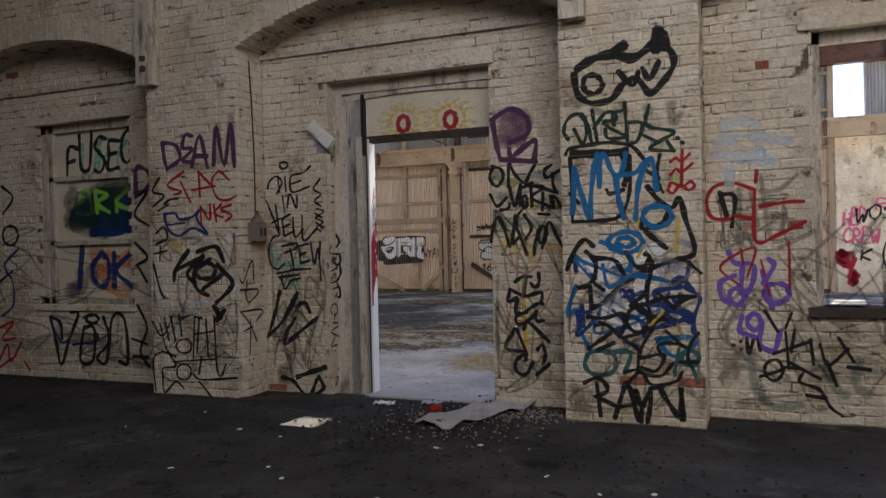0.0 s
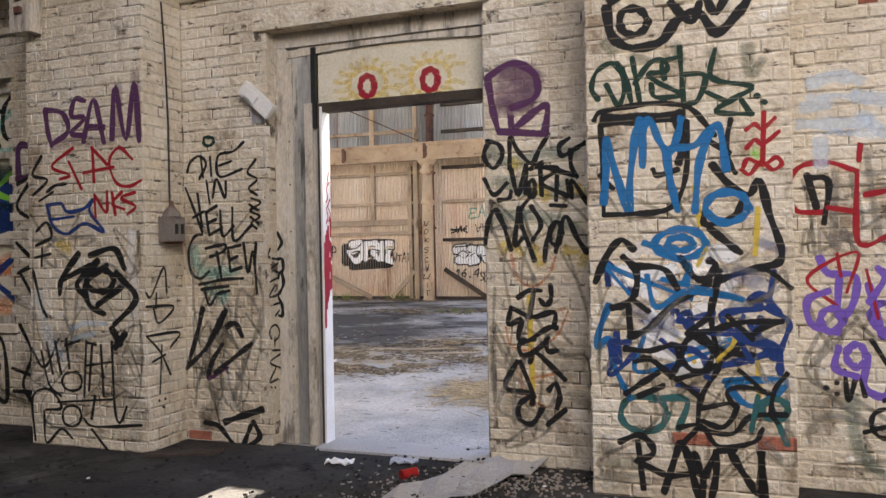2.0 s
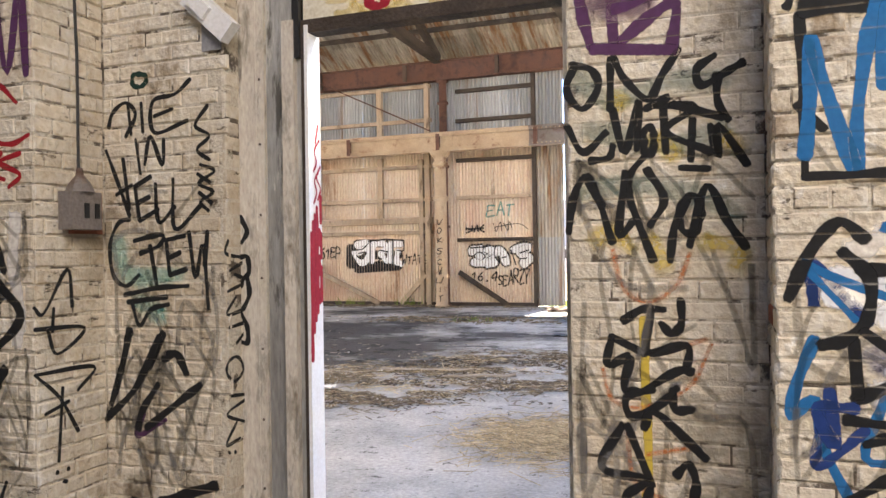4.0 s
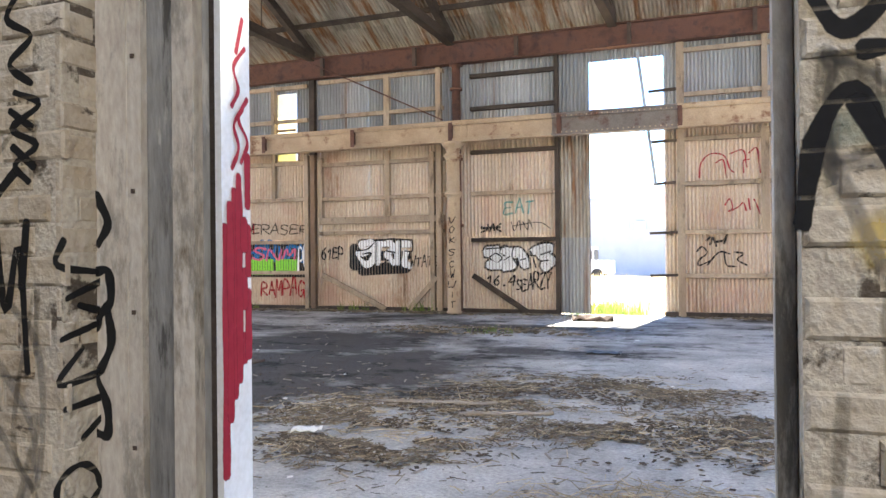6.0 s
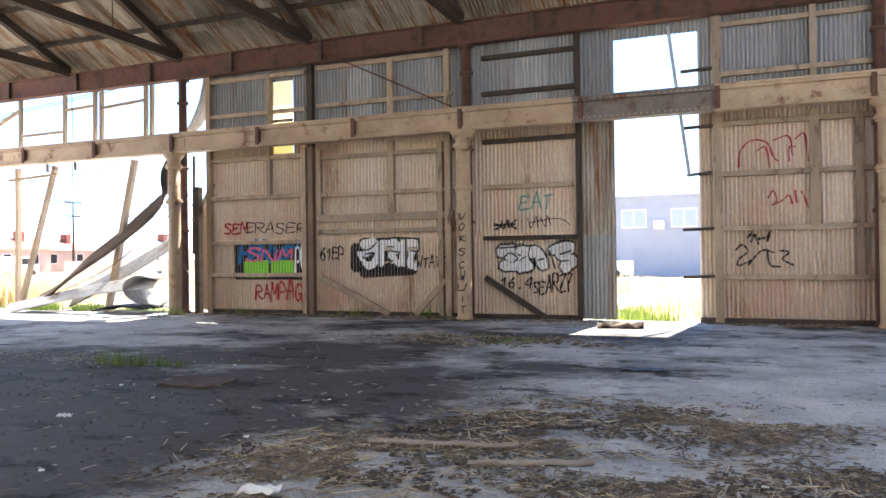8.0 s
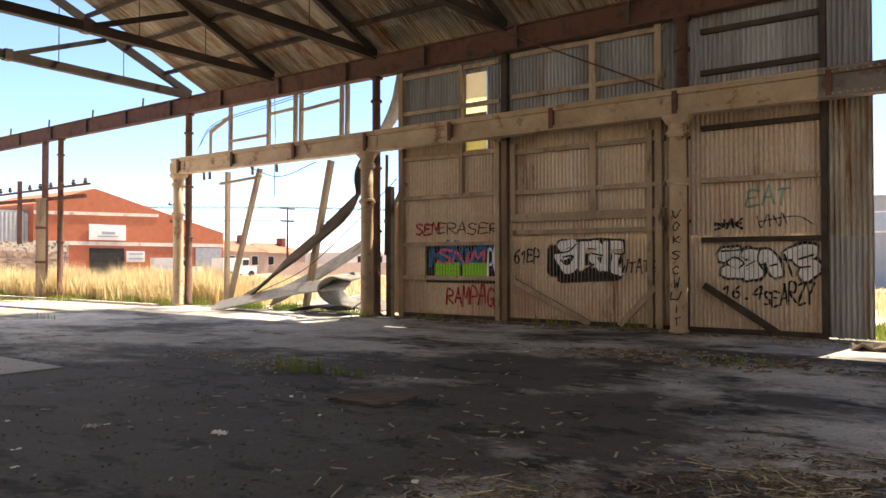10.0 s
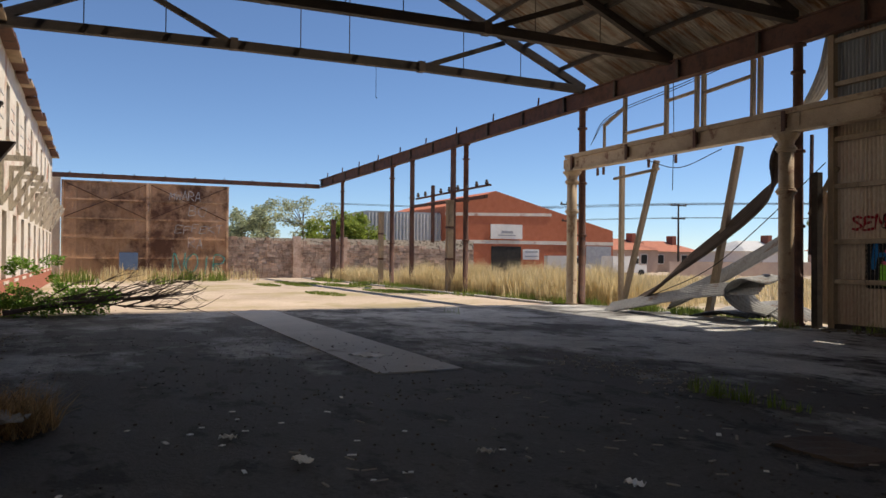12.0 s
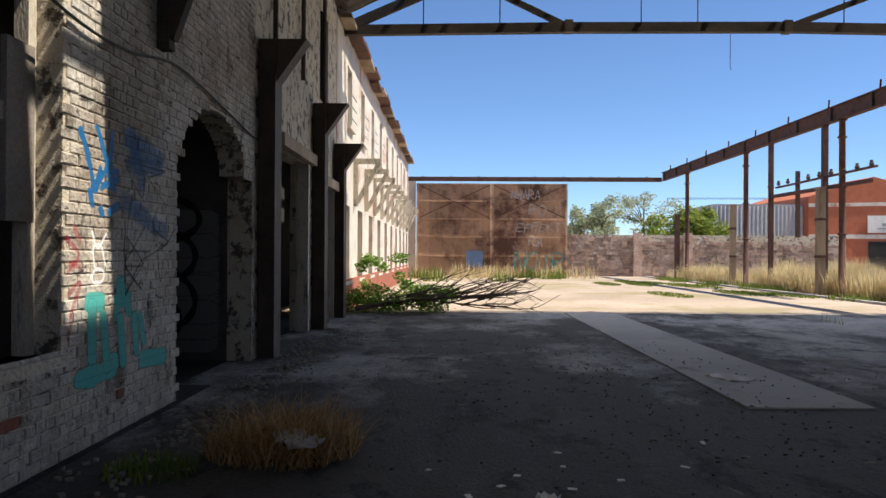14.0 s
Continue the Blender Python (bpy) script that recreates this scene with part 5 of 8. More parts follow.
mark(PFRONT, "ink_teal", "dark teal spray rings", PIER_OB, lambda p: p.lines(0.042, "0.12,0.53 0.08,0.45 -0.02,0.41 -0.12,0.44 -0.16,0.51 -0.12,0.60 -0.02,0.63 0.08,0.61 0.12,0.53;0.02,0.61 0.23,0.62 0.18,0.44;0.63,0.66 0.59,0.46;0.69,0.63 0.78,0.39;0.79,0.59 0.77,0.55 0.72,0.53 0.67,0.54 0.65,0.58 0.67,0.63 0.72,0.65 0.77,0.63 0.79,0.59"), 0.0112)
mark(PFRONT, "ink_blue", "blue spray lines and rings", PIER_OB, lambda p: p.lines(0.04, "-0.22,1.19 -0.28,1.03 -0.30,0.92 -0.22,0.98 -0.19,0.80 -0.10,0.61").lines(0.045, "0.36,1.56 0.32,1.50 0.21,1.47 0.11,1.50 0.06,1.56 0.11,1.62 0.22,1.65 0.32,1.62 0.36,1.56;0.29,1.56 0.26,1.53 0.21,1.52 0.16,1.54 0.14,1.56 0.16,1.59 0.22,1.60 0.26,1.59 0.29,1.56;0.00,1.57 0.10,1.53 0.25,1.43 0.24,1.33").lines(0.05, "0.60,1.76 0.56,1.71 0.48,1.68 0.40,1.71 0.36,1.77 0.40,1.84 0.49,1.86 0.57,1.83 0.60,1.76"), 0.0116)
mark(PFRONT, "ink_black", "tangled black spray lettering", PIER_OB, lambda p: p.lines(0.045, "0.40,2.03 0.49,1.91 0.60,1.84 0.66,1.92 0.71,1.72 0.77,1.52 0.75,1.44 0.64,1.41 0.48,1.36 0.32,1.29 0.16,1.19 0.02,1.05 -0.10,0.99;-0.30,1.33 -0.23,1.49 -0.14,1.59 -0.06,1.53;-0.13,1.49 -0.05,1.40 -0.06,1.26 -0.13,1.19 -0.20,1.17;-0.08,1.43 0.11,1.41 0.19,1.29;0.38,1.65 0.49,1.55 0.55,1.50;0.21,1.48 0.29,1.36 0.36,1.35 0.41,1.43 0.37,1.46").lines(0.038, "0.36,1.77 0.35,1.68 0.43,1.68 0.53,1.73 0.56,1.80;-0.07,1.22 0.02,1.15;-0.10,1.19 -0.09,1.00;-0.13,0.92 0.02,0.91 0.17,0.95 0.19,0.85 0.14,0.75;-0.07,0.84 0.02,0.86 0.15,0.76 0.31,0.64;-0.13,0.64 0.00,0.73 0.07,0.78;-0.05,0.63 0.10,0.70;0.17,0.74 0.38,0.82 0.54,0.96 0.66,1.06 0.77,1.10;0.24,1.02 0.38,1.04 0.54,1.09 0.77,1.10;0.24,1.02 0.44,0.92 0.61,0.90;0.25,1.03 0.38,1.15 0.43,1.40;0.41,1.33 0.38,1.12 0.42,0.84;0.39,0.91 0.36,0.83 0.30,0.79 0.23,0.83 0.21,0.90 0.24,0.98 0.30,1.01 0.36,0.98 0.39,0.91").lines(0.032, "0.47,1.13 0.61,0.99;0.43,1.13 0.54,1.19 0.67,1.23;0.65,1.41 0.72,1.38 0.82,1.29;0.42,0.82 0.32,0.65 0.29,0.48;0.30,0.57 0.51,0.61 0.44,0.47 0.31,0.50;0.51,0.58 0.46,0.68 0.57,0.71 0.69,0.68;0.53,0.81 0.66,0.69;0.28,0.45 0.48,0.43 0.59,0.54 0.78,0.56;0.79,0.80 0.72,0.70 0.70,0.57 0.73,0.51;0.18,0.45 0.31,0.47 0.41,0.35 0.60,0.39 0.65,0.47"), 0.012)
mark(PFRONT, "ink_black", "black spray outline of a box", PIER_OB, lambda p: p.lines(0.035, "-0.25,2.31 -0.24,2.04 -0.24,1.75;-0.24,1.75 -0.05,1.75 0.14,1.77 0.22,1.86 0.26,2.04 0.26,2.30;-0.29,2.34 -0.25,2.39 -0.09,2.41 0.08,2.42 0.27,2.38 0.37,2.27 0.42,2.20;0.51,2.29 0.48,2.13 0.50,2.03 0.53,1.97;0.37,2.18 0.50,2.09;-0.26,2.00 -0.18,1.91;0.06,2.02 0.09,1.98 0.21,2.01").lines(0.085, "-0.23,2.34 -0.02,2.33 0.23,2.33").lines(0.06, "0.20,2.32 0.24,2.15 0.21,2.05", 0.8), 0.0114)
mark(PFRONT, "ink_blue", "bright blue spray tag", PIER_OB, lambda p: p.lines(0.048, "-0.24,1.82 -0.22,2.03 -0.22,2.23 -0.18,2.07 -0.08,1.75 -0.08,1.92 -0.04,2.22 -0.01,2.33;0.00,2.04 0.01,2.26 0.05,2.32 0.10,2.19 0.16,2.12 0.21,2.22 0.23,2.32;0.14,2.12 0.16,1.95 0.20,1.76;0.16,2.14 0.31,2.15 0.41,2.25 0.45,2.23 0.48,1.99;0.40,2.23 0.33,2.04 0.30,1.75"), 0.0122)
mark(PFRONT, "ink_red", "red spray figure like an eight", PIER_OB, lambda p: p.lines(0.026, "0.69,2.32 0.68,2.04;0.59,2.22 0.64,2.25 0.68,2.22 0.75,2.28;0.59,2.11 0.64,2.16 0.68,2.13 0.77,2.20;0.57,1.99 0.60,2.05 0.68,2.01 0.75,2.05 0.78,2.01 0.73,1.98 0.67,2.03 0.61,1.96 0.56,1.99"), 0.012)
mark(PFRONT, "mist_lime", "small green spray dot", PIER_OB, lambda p: p.lines(0.06, "0.63,2.09 0.66,2.07"), 0.0106)
mark(PFRONT, "ink_green", "dark green spray tag", PIER_OB, lambda p: p.lines(0.034, "-0.26,2.47 -0.30,2.54 -0.27,2.64 -0.18,2.69 -0.12,2.63 -0.10,2.52 -0.14,2.43 -0.21,2.56;-0.14,2.69 -0.09,2.59 -0.06,2.44;-0.05,2.71 -0.03,2.58 -0.01,2.44;-0.04,2.55 0.06,2.67 0.14,2.67 0.15,2.61 0.05,2.60 0.09,2.55 0.22,2.47 0.19,2.45 0.08,2.46 0.06,2.54;0.23,2.75 0.24,2.52 0.25,2.38;0.14,2.56 0.13,2.66 0.24,2.69;0.24,2.58 0.37,2.56 0.33,2.42 0.26,2.40;0.43,2.71 0.40,2.57 0.45,2.52 0.63,2.47 0.53,2.41 0.43,2.34 0.63,2.31;0.38,2.46 0.50,2.39;0.57,2.40 0.62,2.31;0.65,2.42 0.66,2.41;0.69,2.38 0.70,2.37"), 0.0116)
mark(PFRONT, "mist_green", "thin green spray shadow", PIER_OB, lambda p: p.lines(0.08, "0.61,2.72 0.62,2.55 0.69,2.62;-0.22,2.83 -0.16,2.75;0.21,2.76 0.23,2.66;0.41,2.71 0.44,2.64;-0.05,2.72 0.05,2.68", 0.9), 0.0106)
mark(PFRONT, "ink_black", "thick black spray throw-up", PIER_OB, lambda p: p.lines(0.06, "-0.20,3.04 -0.17,2.86 -0.05,2.77 0.12,2.79 0.22,2.91 0.34,2.94 0.44,2.81 0.56,2.91 0.64,3.04 0.60,3.16 0.48,3.19").lines(0.05, "0.05,2.92 0.02,2.87 -0.04,2.85 -0.10,2.88 -0.12,2.94 -0.10,3.00 -0.03,3.01 0.02,2.98 0.05,2.92;0.18,3.02 0.30,2.89 0.35,3.00;0.38,3.03 0.44,2.93 0.52,3.07").lines(0.085, "-0.17,3.08 -0.03,3.15 0.14,3.17 0.30,3.12 0.45,3.20 0.52,3.27;0.15,3.19 0.24,3.24;0.49,3.16 0.52,3.34;0.57,3.20 0.55,3.30"), 0.0118)
mark(PFRONT, "ink_black", "black spray tag RAYN", PIER_OB, lambda p: p.lines(0.042, "0.27,0.30 0.32,0.18 0.38,0.29;0.32,0.18 0.31,0.03;-0.17,0.34 -0.06,0.39 0.01,0.35 0.03,0.28 -0.07,0.23;-0.06,0.35 -0.03,0.06;-0.07,0.23 0.09,0.16;0.09,0.05 0.17,0.30 0.20,0.36 0.25,0.20 0.29,0.04;0.13,0.15 0.26,0.18;0.22,0.33 0.28,0.19 0.34,0.17;0.28,0.44 0.20,0.35;0.36,0.03 0.39,0.18 0.39,0.32;0.39,0.32 0.50,0.34").lines(0.05, "0.48,0.31 0.55,0.19 0.63,0.09 0.64,0.22 0.64,0.34 0.65,0.07"), 0.0118)
mark(PFRONT, "ink_black", "black spray lettering on the high brickwork", PIER_OB, lambda p: p.text("ZAPP", 1.7, 3.2, 3.42, 3.75, 0.05, 20), 0.0118)
# wall right of the door
mark(FRONT, "mist_purple", "purple spray cloud", NORTH, lambda p: p.lines(0.2, "-1.02,2.77 -0.83,2.79 -0.80,2.63 -1.00,2.57;-0.96,2.84 -0.79,2.71;-1.04,2.65 -0.80,2.59"), 0.0104)
mark(FRONT, "ink_purple", "purple spray letters", NORTH, lambda p: p.lines(0.055, "-1.11,2.79 -1.08,2.57 -1.04,2.40;-1.11,2.79 -0.93,2.87 -0.77,2.78 -0.76,2.62 -0.94,2.55;-0.95,2.59 -0.94,2.39;-0.91,2.41 -0.76,2.52 -0.68,2.54 -0.70,2.36;-1.03,2.39 -0.69,2.35", 0.75), 0.011)
mark(FRONT, "mist_teal", "thin green and teal spray", NORTH, lambda p: p.lines(0.1, "-1.11,2.29 -0.97,2.16 -0.72,2.22 -0.48,2.21;-1.06,2.04 -0.73,1.95 -0.49,2.01;-1.10,1.76 -0.85,1.79 -0.53,1.70 -0.46,1.62", 0.8), 0.0104)
mark(FRONT, "mist_yellow", "yellow spray smears", NORTH, lambda p: p.lines(0.09, "-1.04,1.55 -0.96,1.59 -0.88,1.51;-0.80,1.55 -0.74,1.43;-0.58,1.54 -0.44,1.50 -0.46,1.43;-0.95,2.16 -0.91,2.14;-0.77,1.99 -0.69,1.90;-0.49,1.97 -0.43,1.91", 0.9), 0.0106)
mark(FRONT, "mist_orange", "thin orange spray rings", NORTH, lambda p: p.lines(0.024, "-0.96,1.51 -0.92,1.35 -0.82,1.28 -0.70,1.35 -0.64,1.49;-0.56,1.11 -0.65,0.93 -0.83,0.83 -0.97,0.86 -1.01,0.99;-0.91,0.75 -0.88,0.51 -0.72,0.43;-0.83,0.63 -0.65,0.67;-0.58,1.13 -0.74,1.07"), 0.0108)
mark(FRONT, "ink_yellow", "yellow spray line", NORTH, lambda p: p.lines(0.04, "-0.83,1.21 -0.83,0.91 -0.82,0.51 -0.84,0.45", 0.8), 0.0112)
mark(FRONT, "ink_black", "black three-line spray tag", NORTH, lambda p: p.lines(0.036, "-1.11,2.33 -1.15,2.22 -1.08,2.13 -1.01,2.22 -1.04,2.30 -1.13,2.33;-0.96,2.12 -0.95,2.34 -0.90,2.25 -0.80,2.15 -0.74,2.25 -0.67,2.35;-0.53,2.31 -0.60,2.26 -0.58,2.19 -0.48,2.24 -0.42,2.27;-0.52,2.23 -0.52,2.12 -0.48,2.04;-0.81,2.11 -0.72,2.15").lines(0.034, "-1.15,2.06 -1.08,1.94 -0.98,2.02;-1.05,1.90 -0.97,1.91 -0.95,1.96;-0.95,2.12 -0.90,1.93 -0.84,2.15 -0.85,1.94;-0.78,1.97 -0.78,1.93 -0.80,1.91 -0.82,1.93 -0.82,1.97 -0.82,2.01 -0.80,2.03 -0.78,2.01 -0.78,1.97;-0.74,2.15 -0.73,1.92;-0.77,2.12 -0.61,2.10 -0.73,2.01 -0.55,1.91;-0.70,2.12 -0.50,2.05;-0.62,2.05 -0.63,1.88;-0.67,1.85 -0.56,1.84;-0.55,2.02 -0.52,1.89 -0.52,2.02 -0.41,1.85").lines(0.036, "-1.15,1.59 -1.12,1.76 -1.05,1.82 -0.96,1.54;-1.06,1.81 -1.00,1.70;-0.90,1.84 -0.93,1.58 -0.87,1.63;-0.80,1.93 -0.89,1.78 -0.79,1.46;-0.81,1.85 -0.74,1.72 -0.80,1.61;-0.59,1.65 -0.61,1.59 -0.63,1.57 -0.67,1.59 -0.68,1.65 -0.66,1.71 -0.63,1.73 -0.60,1.71 -0.59,1.65;-0.72,1.46 -0.70,1.60 -0.64,1.73;-0.64,1.52 -0.57,1.77 -0.49,1.62 -0.42,1.51"), 0.0118)
mark(FRONT, "ink_black", "black spray tag running downwards", NORTH, lambda p: p.lines(0.038, "-0.92,1.20 -0.84,1.25 -0.75,1.25;-0.68,1.29 -0.68,1.19 -0.72,1.15 -0.76,1.19;-0.97,1.13 -0.99,1.01 -0.90,1.05;-0.97,1.13 -0.83,1.06;-0.89,1.04 -0.92,0.91 -0.86,0.90;-0.80,1.25 -0.82,1.07 -0.66,1.10 -0.66,1.00;-0.84,0.90 -0.70,0.99 -0.64,0.99;-0.80,0.91 -0.91,0.87 -0.89,0.79 -0.78,0.84 -0.70,0.92;-0.72,0.91 -0.71,0.83 -0.64,0.83").lines(0.04, "-0.84,0.74 -0.79,0.81 -0.59,0.63;-0.93,0.75 -1.02,0.56 -0.83,0.52 -0.83,0.44;-0.91,0.75 -0.81,0.50;-0.83,0.51 -0.92,0.44 -0.92,0.34 -0.83,0.31 -0.75,0.43;-0.71,0.55 -0.66,0.60 -0.63,0.52 -0.65,0.43;-0.72,0.31 -0.59,0.42", 0.9), 0.0118)
# wall left of the door
mark(FRONT, "mist_aqua", "thin aqua spray patch", NORTH, lambda p: p.lines(0.12, "-3.69,1.60 -3.61,1.41 -3.27,1.41;-3.55,1.27 -3.39,1.18", 0.7), 0.0104)
mark(FRONT, "ink_green", "green spray ring", NORTH, lambda p: p.lines(0.03, "-3.47,2.48 -3.49,2.46 -3.52,2.45 -3.56,2.46 -3.57,2.49 -3.56,2.52 -3.52,2.52 -3.48,2.51 -3.47,2.48"), 0.0116)
mark(FRONT, "ink_black", "black spray words DIE IN HELL CREW", NORTH, lambda p: p.lines(0.026, "-3.74,2.24 -3.71,2.32 -3.62,2.37 -3.55,2.30 -3.62,2.18;-3.60,2.35 -3.58,2.19;-3.51,2.36 -3.50,2.20;-3.18,2.46 -3.28,2.39 -3.43,2.36 -3.42,2.19 -3.20,2.24;-3.42,2.28 -3.30,2.31;-3.55,2.16 -3.52,1.97;-3.49,2.02 -3.45,2.17 -3.37,2.01 -3.36,2.15;-3.76,2.11 -3.68,1.93 -3.60,1.74;-3.64,2.06 -3.60,1.78;-3.69,1.86 -3.58,1.91;-3.56,1.90 -3.53,1.71;-3.56,1.90 -3.45,1.95;-3.54,1.81 -3.46,1.84;-3.53,1.71 -3.40,1.77;-3.42,1.91 -3.40,1.70 -3.29,1.78;-3.30,1.93 -3.29,1.66 -3.12,1.78").lines(0.028, "-3.60,1.72 -3.68,1.70 -3.74,1.58 -3.72,1.41 -3.63,1.35 -3.54,1.41;-3.57,1.60 -3.38,1.63 -3.40,1.57 -3.53,1.53;-3.46,1.57 -3.42,1.36;-3.35,1.60 -3.33,1.41;-3.35,1.60 -3.23,1.62;-3.34,1.50 -3.26,1.53;-3.33,1.41 -3.22,1.44;-3.20,1.64 -3.16,1.40 -3.11,1.57 -3.08,1.23;-3.08,1.64 -3.10,1.46;-3.64,1.30 -3.41,1.34 -3.21,1.35;-3.62,1.26 -3.35,1.29;-3.59,1.26 -3.54,1.13 -3.46,1.22 -3.34,1.25"), 0.0118)
mark(FRONT, "ink_black", "small black tag running downwards", NORTH, lambda p: p.lines(0.022, "-3.07,2.31 -3.15,2.21 -3.06,2.15 -3.14,2.08 -3.06,2.02;-3.12,2.00 -3.03,1.96 -3.13,1.90 -3.04,1.85 -3.12,1.80 -3.07,1.75;-3.14,1.95 -3.06,1.90;-3.13,1.85 -3.05,1.79"), 0.0118)
mark(FRONT, "ink_black", "smeared black spray tag", NORTH, lambda p: p.lines(0.045, "-3.61,1.11 -3.67,0.89 -3.78,0.60;-3.77,0.61 -3.57,0.79 -3.41,1.07;-3.38,1.09 -3.48,0.91;-3.56,0.56 -3.53,0.66 -3.42,0.81;-3.50,0.57 -3.24,0.75 -3.14,0.82").lines(0.055, "-3.38,0.96 -3.29,0.98 -3.23,0.88"), 0.0118)
mark(FRONT, "mist_black", "black overspray", NORTH, lambda p: p.lines(0.07, "-3.17,0.80 -3.21,0.65 -3.32,0.39;-3.76,0.65 -3.81,0.56;-3.39,1.04 -3.45,0.85", 0.9), 0.0108)
mark(FRONT, "ink_purple", "purple spray dab", NORTH, lambda p: p.lines(0.03, "-3.52,0.65 -3.57,0.52 -3.37,0.62"), 0.0112)
mark(FRONT, "ink_black", "black spray arrow near the floor", NORTH, lambda p: p.lines(0.045, "-3.61,0.16 -3.47,0.13 -3.36,0.02 -3.27,-0.06 -3.20,0.07 -3.16,0.16;-3.14,0.19 -3.08,0.07 -3.20,-0.02").lines(0.06, "-3.41,0.17 -3.24,0.23 -3.05,0.29"), 0.0118)
SIDE = Plane((-3.79, PIER, 0), (0, 1, 0), (1, 0, 0))
mark(SIDE, "ink_black", "black spray marks on the pier's side", PIER_OB, lambda p: p.lines(0.022, "0.22,1.25 0.19,1.45 0.04,1.23 -0.02,1.26;0.10,1.25 0.09,1.13;-0.02,1.15 0.30,1.13 0.12,1.01 0.06,1.14;-0.02,0.92 0.36,0.91 0.25,0.80;-0.02,0.92 0.13,0.78 0.25,0.58;0.15,0.83 0.12,0.45;0.04,0.71 0.19,0.75;0.11,0.40 0.11,0.39;0.18,0.40 0.18,0.39;0.15,0.34 0.17,0.33"), 0.0118)
REV = Plane((-2.97, FACE, 0), (0, 1, 0), (1, 0, 0))
mark(REV, "ink_black", "black tag running down the door reveal", NORTH, lambda p: p.lines(0.02, "0.00,1.59 -0.02,1.52 0.15,1.49 0.01,1.43;0.05,1.41 0.15,1.37 -0.01,1.32;0.06,1.29 -0.02,1.20 0.16,1.22;0.00,1.13 0.19,1.14 0.06,1.04;0.12,0.89 0.09,0.86 0.04,0.84 -0.01,0.87 -0.03,0.91 -0.01,0.95 0.05,0.97 0.10,0.94 0.12,0.89;0.01,0.77 0.17,0.74 -0.03,0.68 0.12,0.61;0.05,0.62 -0.04,0.52 0.08,0.53;-0.02,0.48 -0.01,0.47;0.03,0.47 0.04,0.46"), 0.0118)
# left pier
mark(PFRONT, "ink_purple", "purple spray word DEAM", PIER_OB, lambda p: p.lines(0.05, "-4.78,2.77 -4.76,2.61 -4.72,2.47;-4.79,2.77 -4.60,2.73 -4.54,2.58 -4.71,2.48;-4.36,2.81 -4.46,2.83 -4.50,2.70 -4.37,2.67 -4.50,2.56 -4.38,2.53;-4.38,2.48 -4.27,2.81 -4.17,2.46;-4.35,2.60 -4.17,2.58;-4.09,2.48 -4.05,2.89 -3.95,2.47 -3.86,2.91 -3.82,2.45", 0.85), 0.0116)
mark(PFRONT, "mist_purple", "thin purple spray", PIER_OB, lambda p: p.lines(0.1, "-4.71,2.48 -4.38,2.49 -4.09,2.46;-4.02,2.91 -4.02,2.51;-3.85,2.99 -3.83,2.50", 0.7), 0.0105)
mark(PFRONT, "ink_red", "red spray letters", PIER_OB, lambda p: p.lines(0.028, "-4.49,2.44 -4.72,2.30 -4.53,2.22 -4.64,2.19;-4.54,2.33 -4.41,2.10;-4.29,2.43 -4.28,2.15;-4.30,2.43 -4.14,2.28;-4.39,2.23 -4.08,2.26;-3.89,2.31 -4.02,2.41 -4.12,2.31 -4.06,2.14 -3.93,2.10 -3.81,2.14;-4.28,2.05 -4.27,1.86;-4.28,2.05 -4.16,1.90 -4.15,2.07;-4.10,2.06 -4.07,1.88;-4.00,2.06 -4.10,1.97 -3.98,1.92;-3.87,2.05 -4.01,2.01 -3.87,1.94 -3.95,1.88"), 0.0114)
mark(PFRONT, "ink_navy", "blue spray fish shape", PIER_OB, lambda p: p.lines(0.032, "-4.78,1.98 -4.72,1.81 -4.57,1.74 -4.39,1.82 -4.19,1.75 -4.33,1.91 -4.30,2.01;-4.78,1.98 -4.63,1.99 -4.56,1.92 -4.39,1.94 -4.30,2.01;-4.75,1.86 -4.50,1.88"), 0.0112)
mark(PFRONT, "mist_yellow", "yellow spray haze", PIER_OB, lambda p: p.lines(0.1, "-4.67,1.67 -4.55,1.62", 0.9), 0.0106)
mark(PFRONT, "mist_white", "white spray haze", PIER_OB, lambda p: p.lines(0.1, "-3.91,1.74 -3.93,1.48 -3.88,1.25 -3.91,1.07;-4.46,1.53 -4.35,1.25", 0.9), 0.0104)
mark(PFRONT, "mist_paleblue", "pale blue spray haze", PIER_OB, lambda p: p.lines(0.06, "-4.56,0.96 -4.41,1.01 -4.18,1.01;-4.54,0.88 -4.30,0.93").lines(0.12, "-4.89,1.25 -4.78,0.88 -4.60,0.70", 0.6), 0.0105)
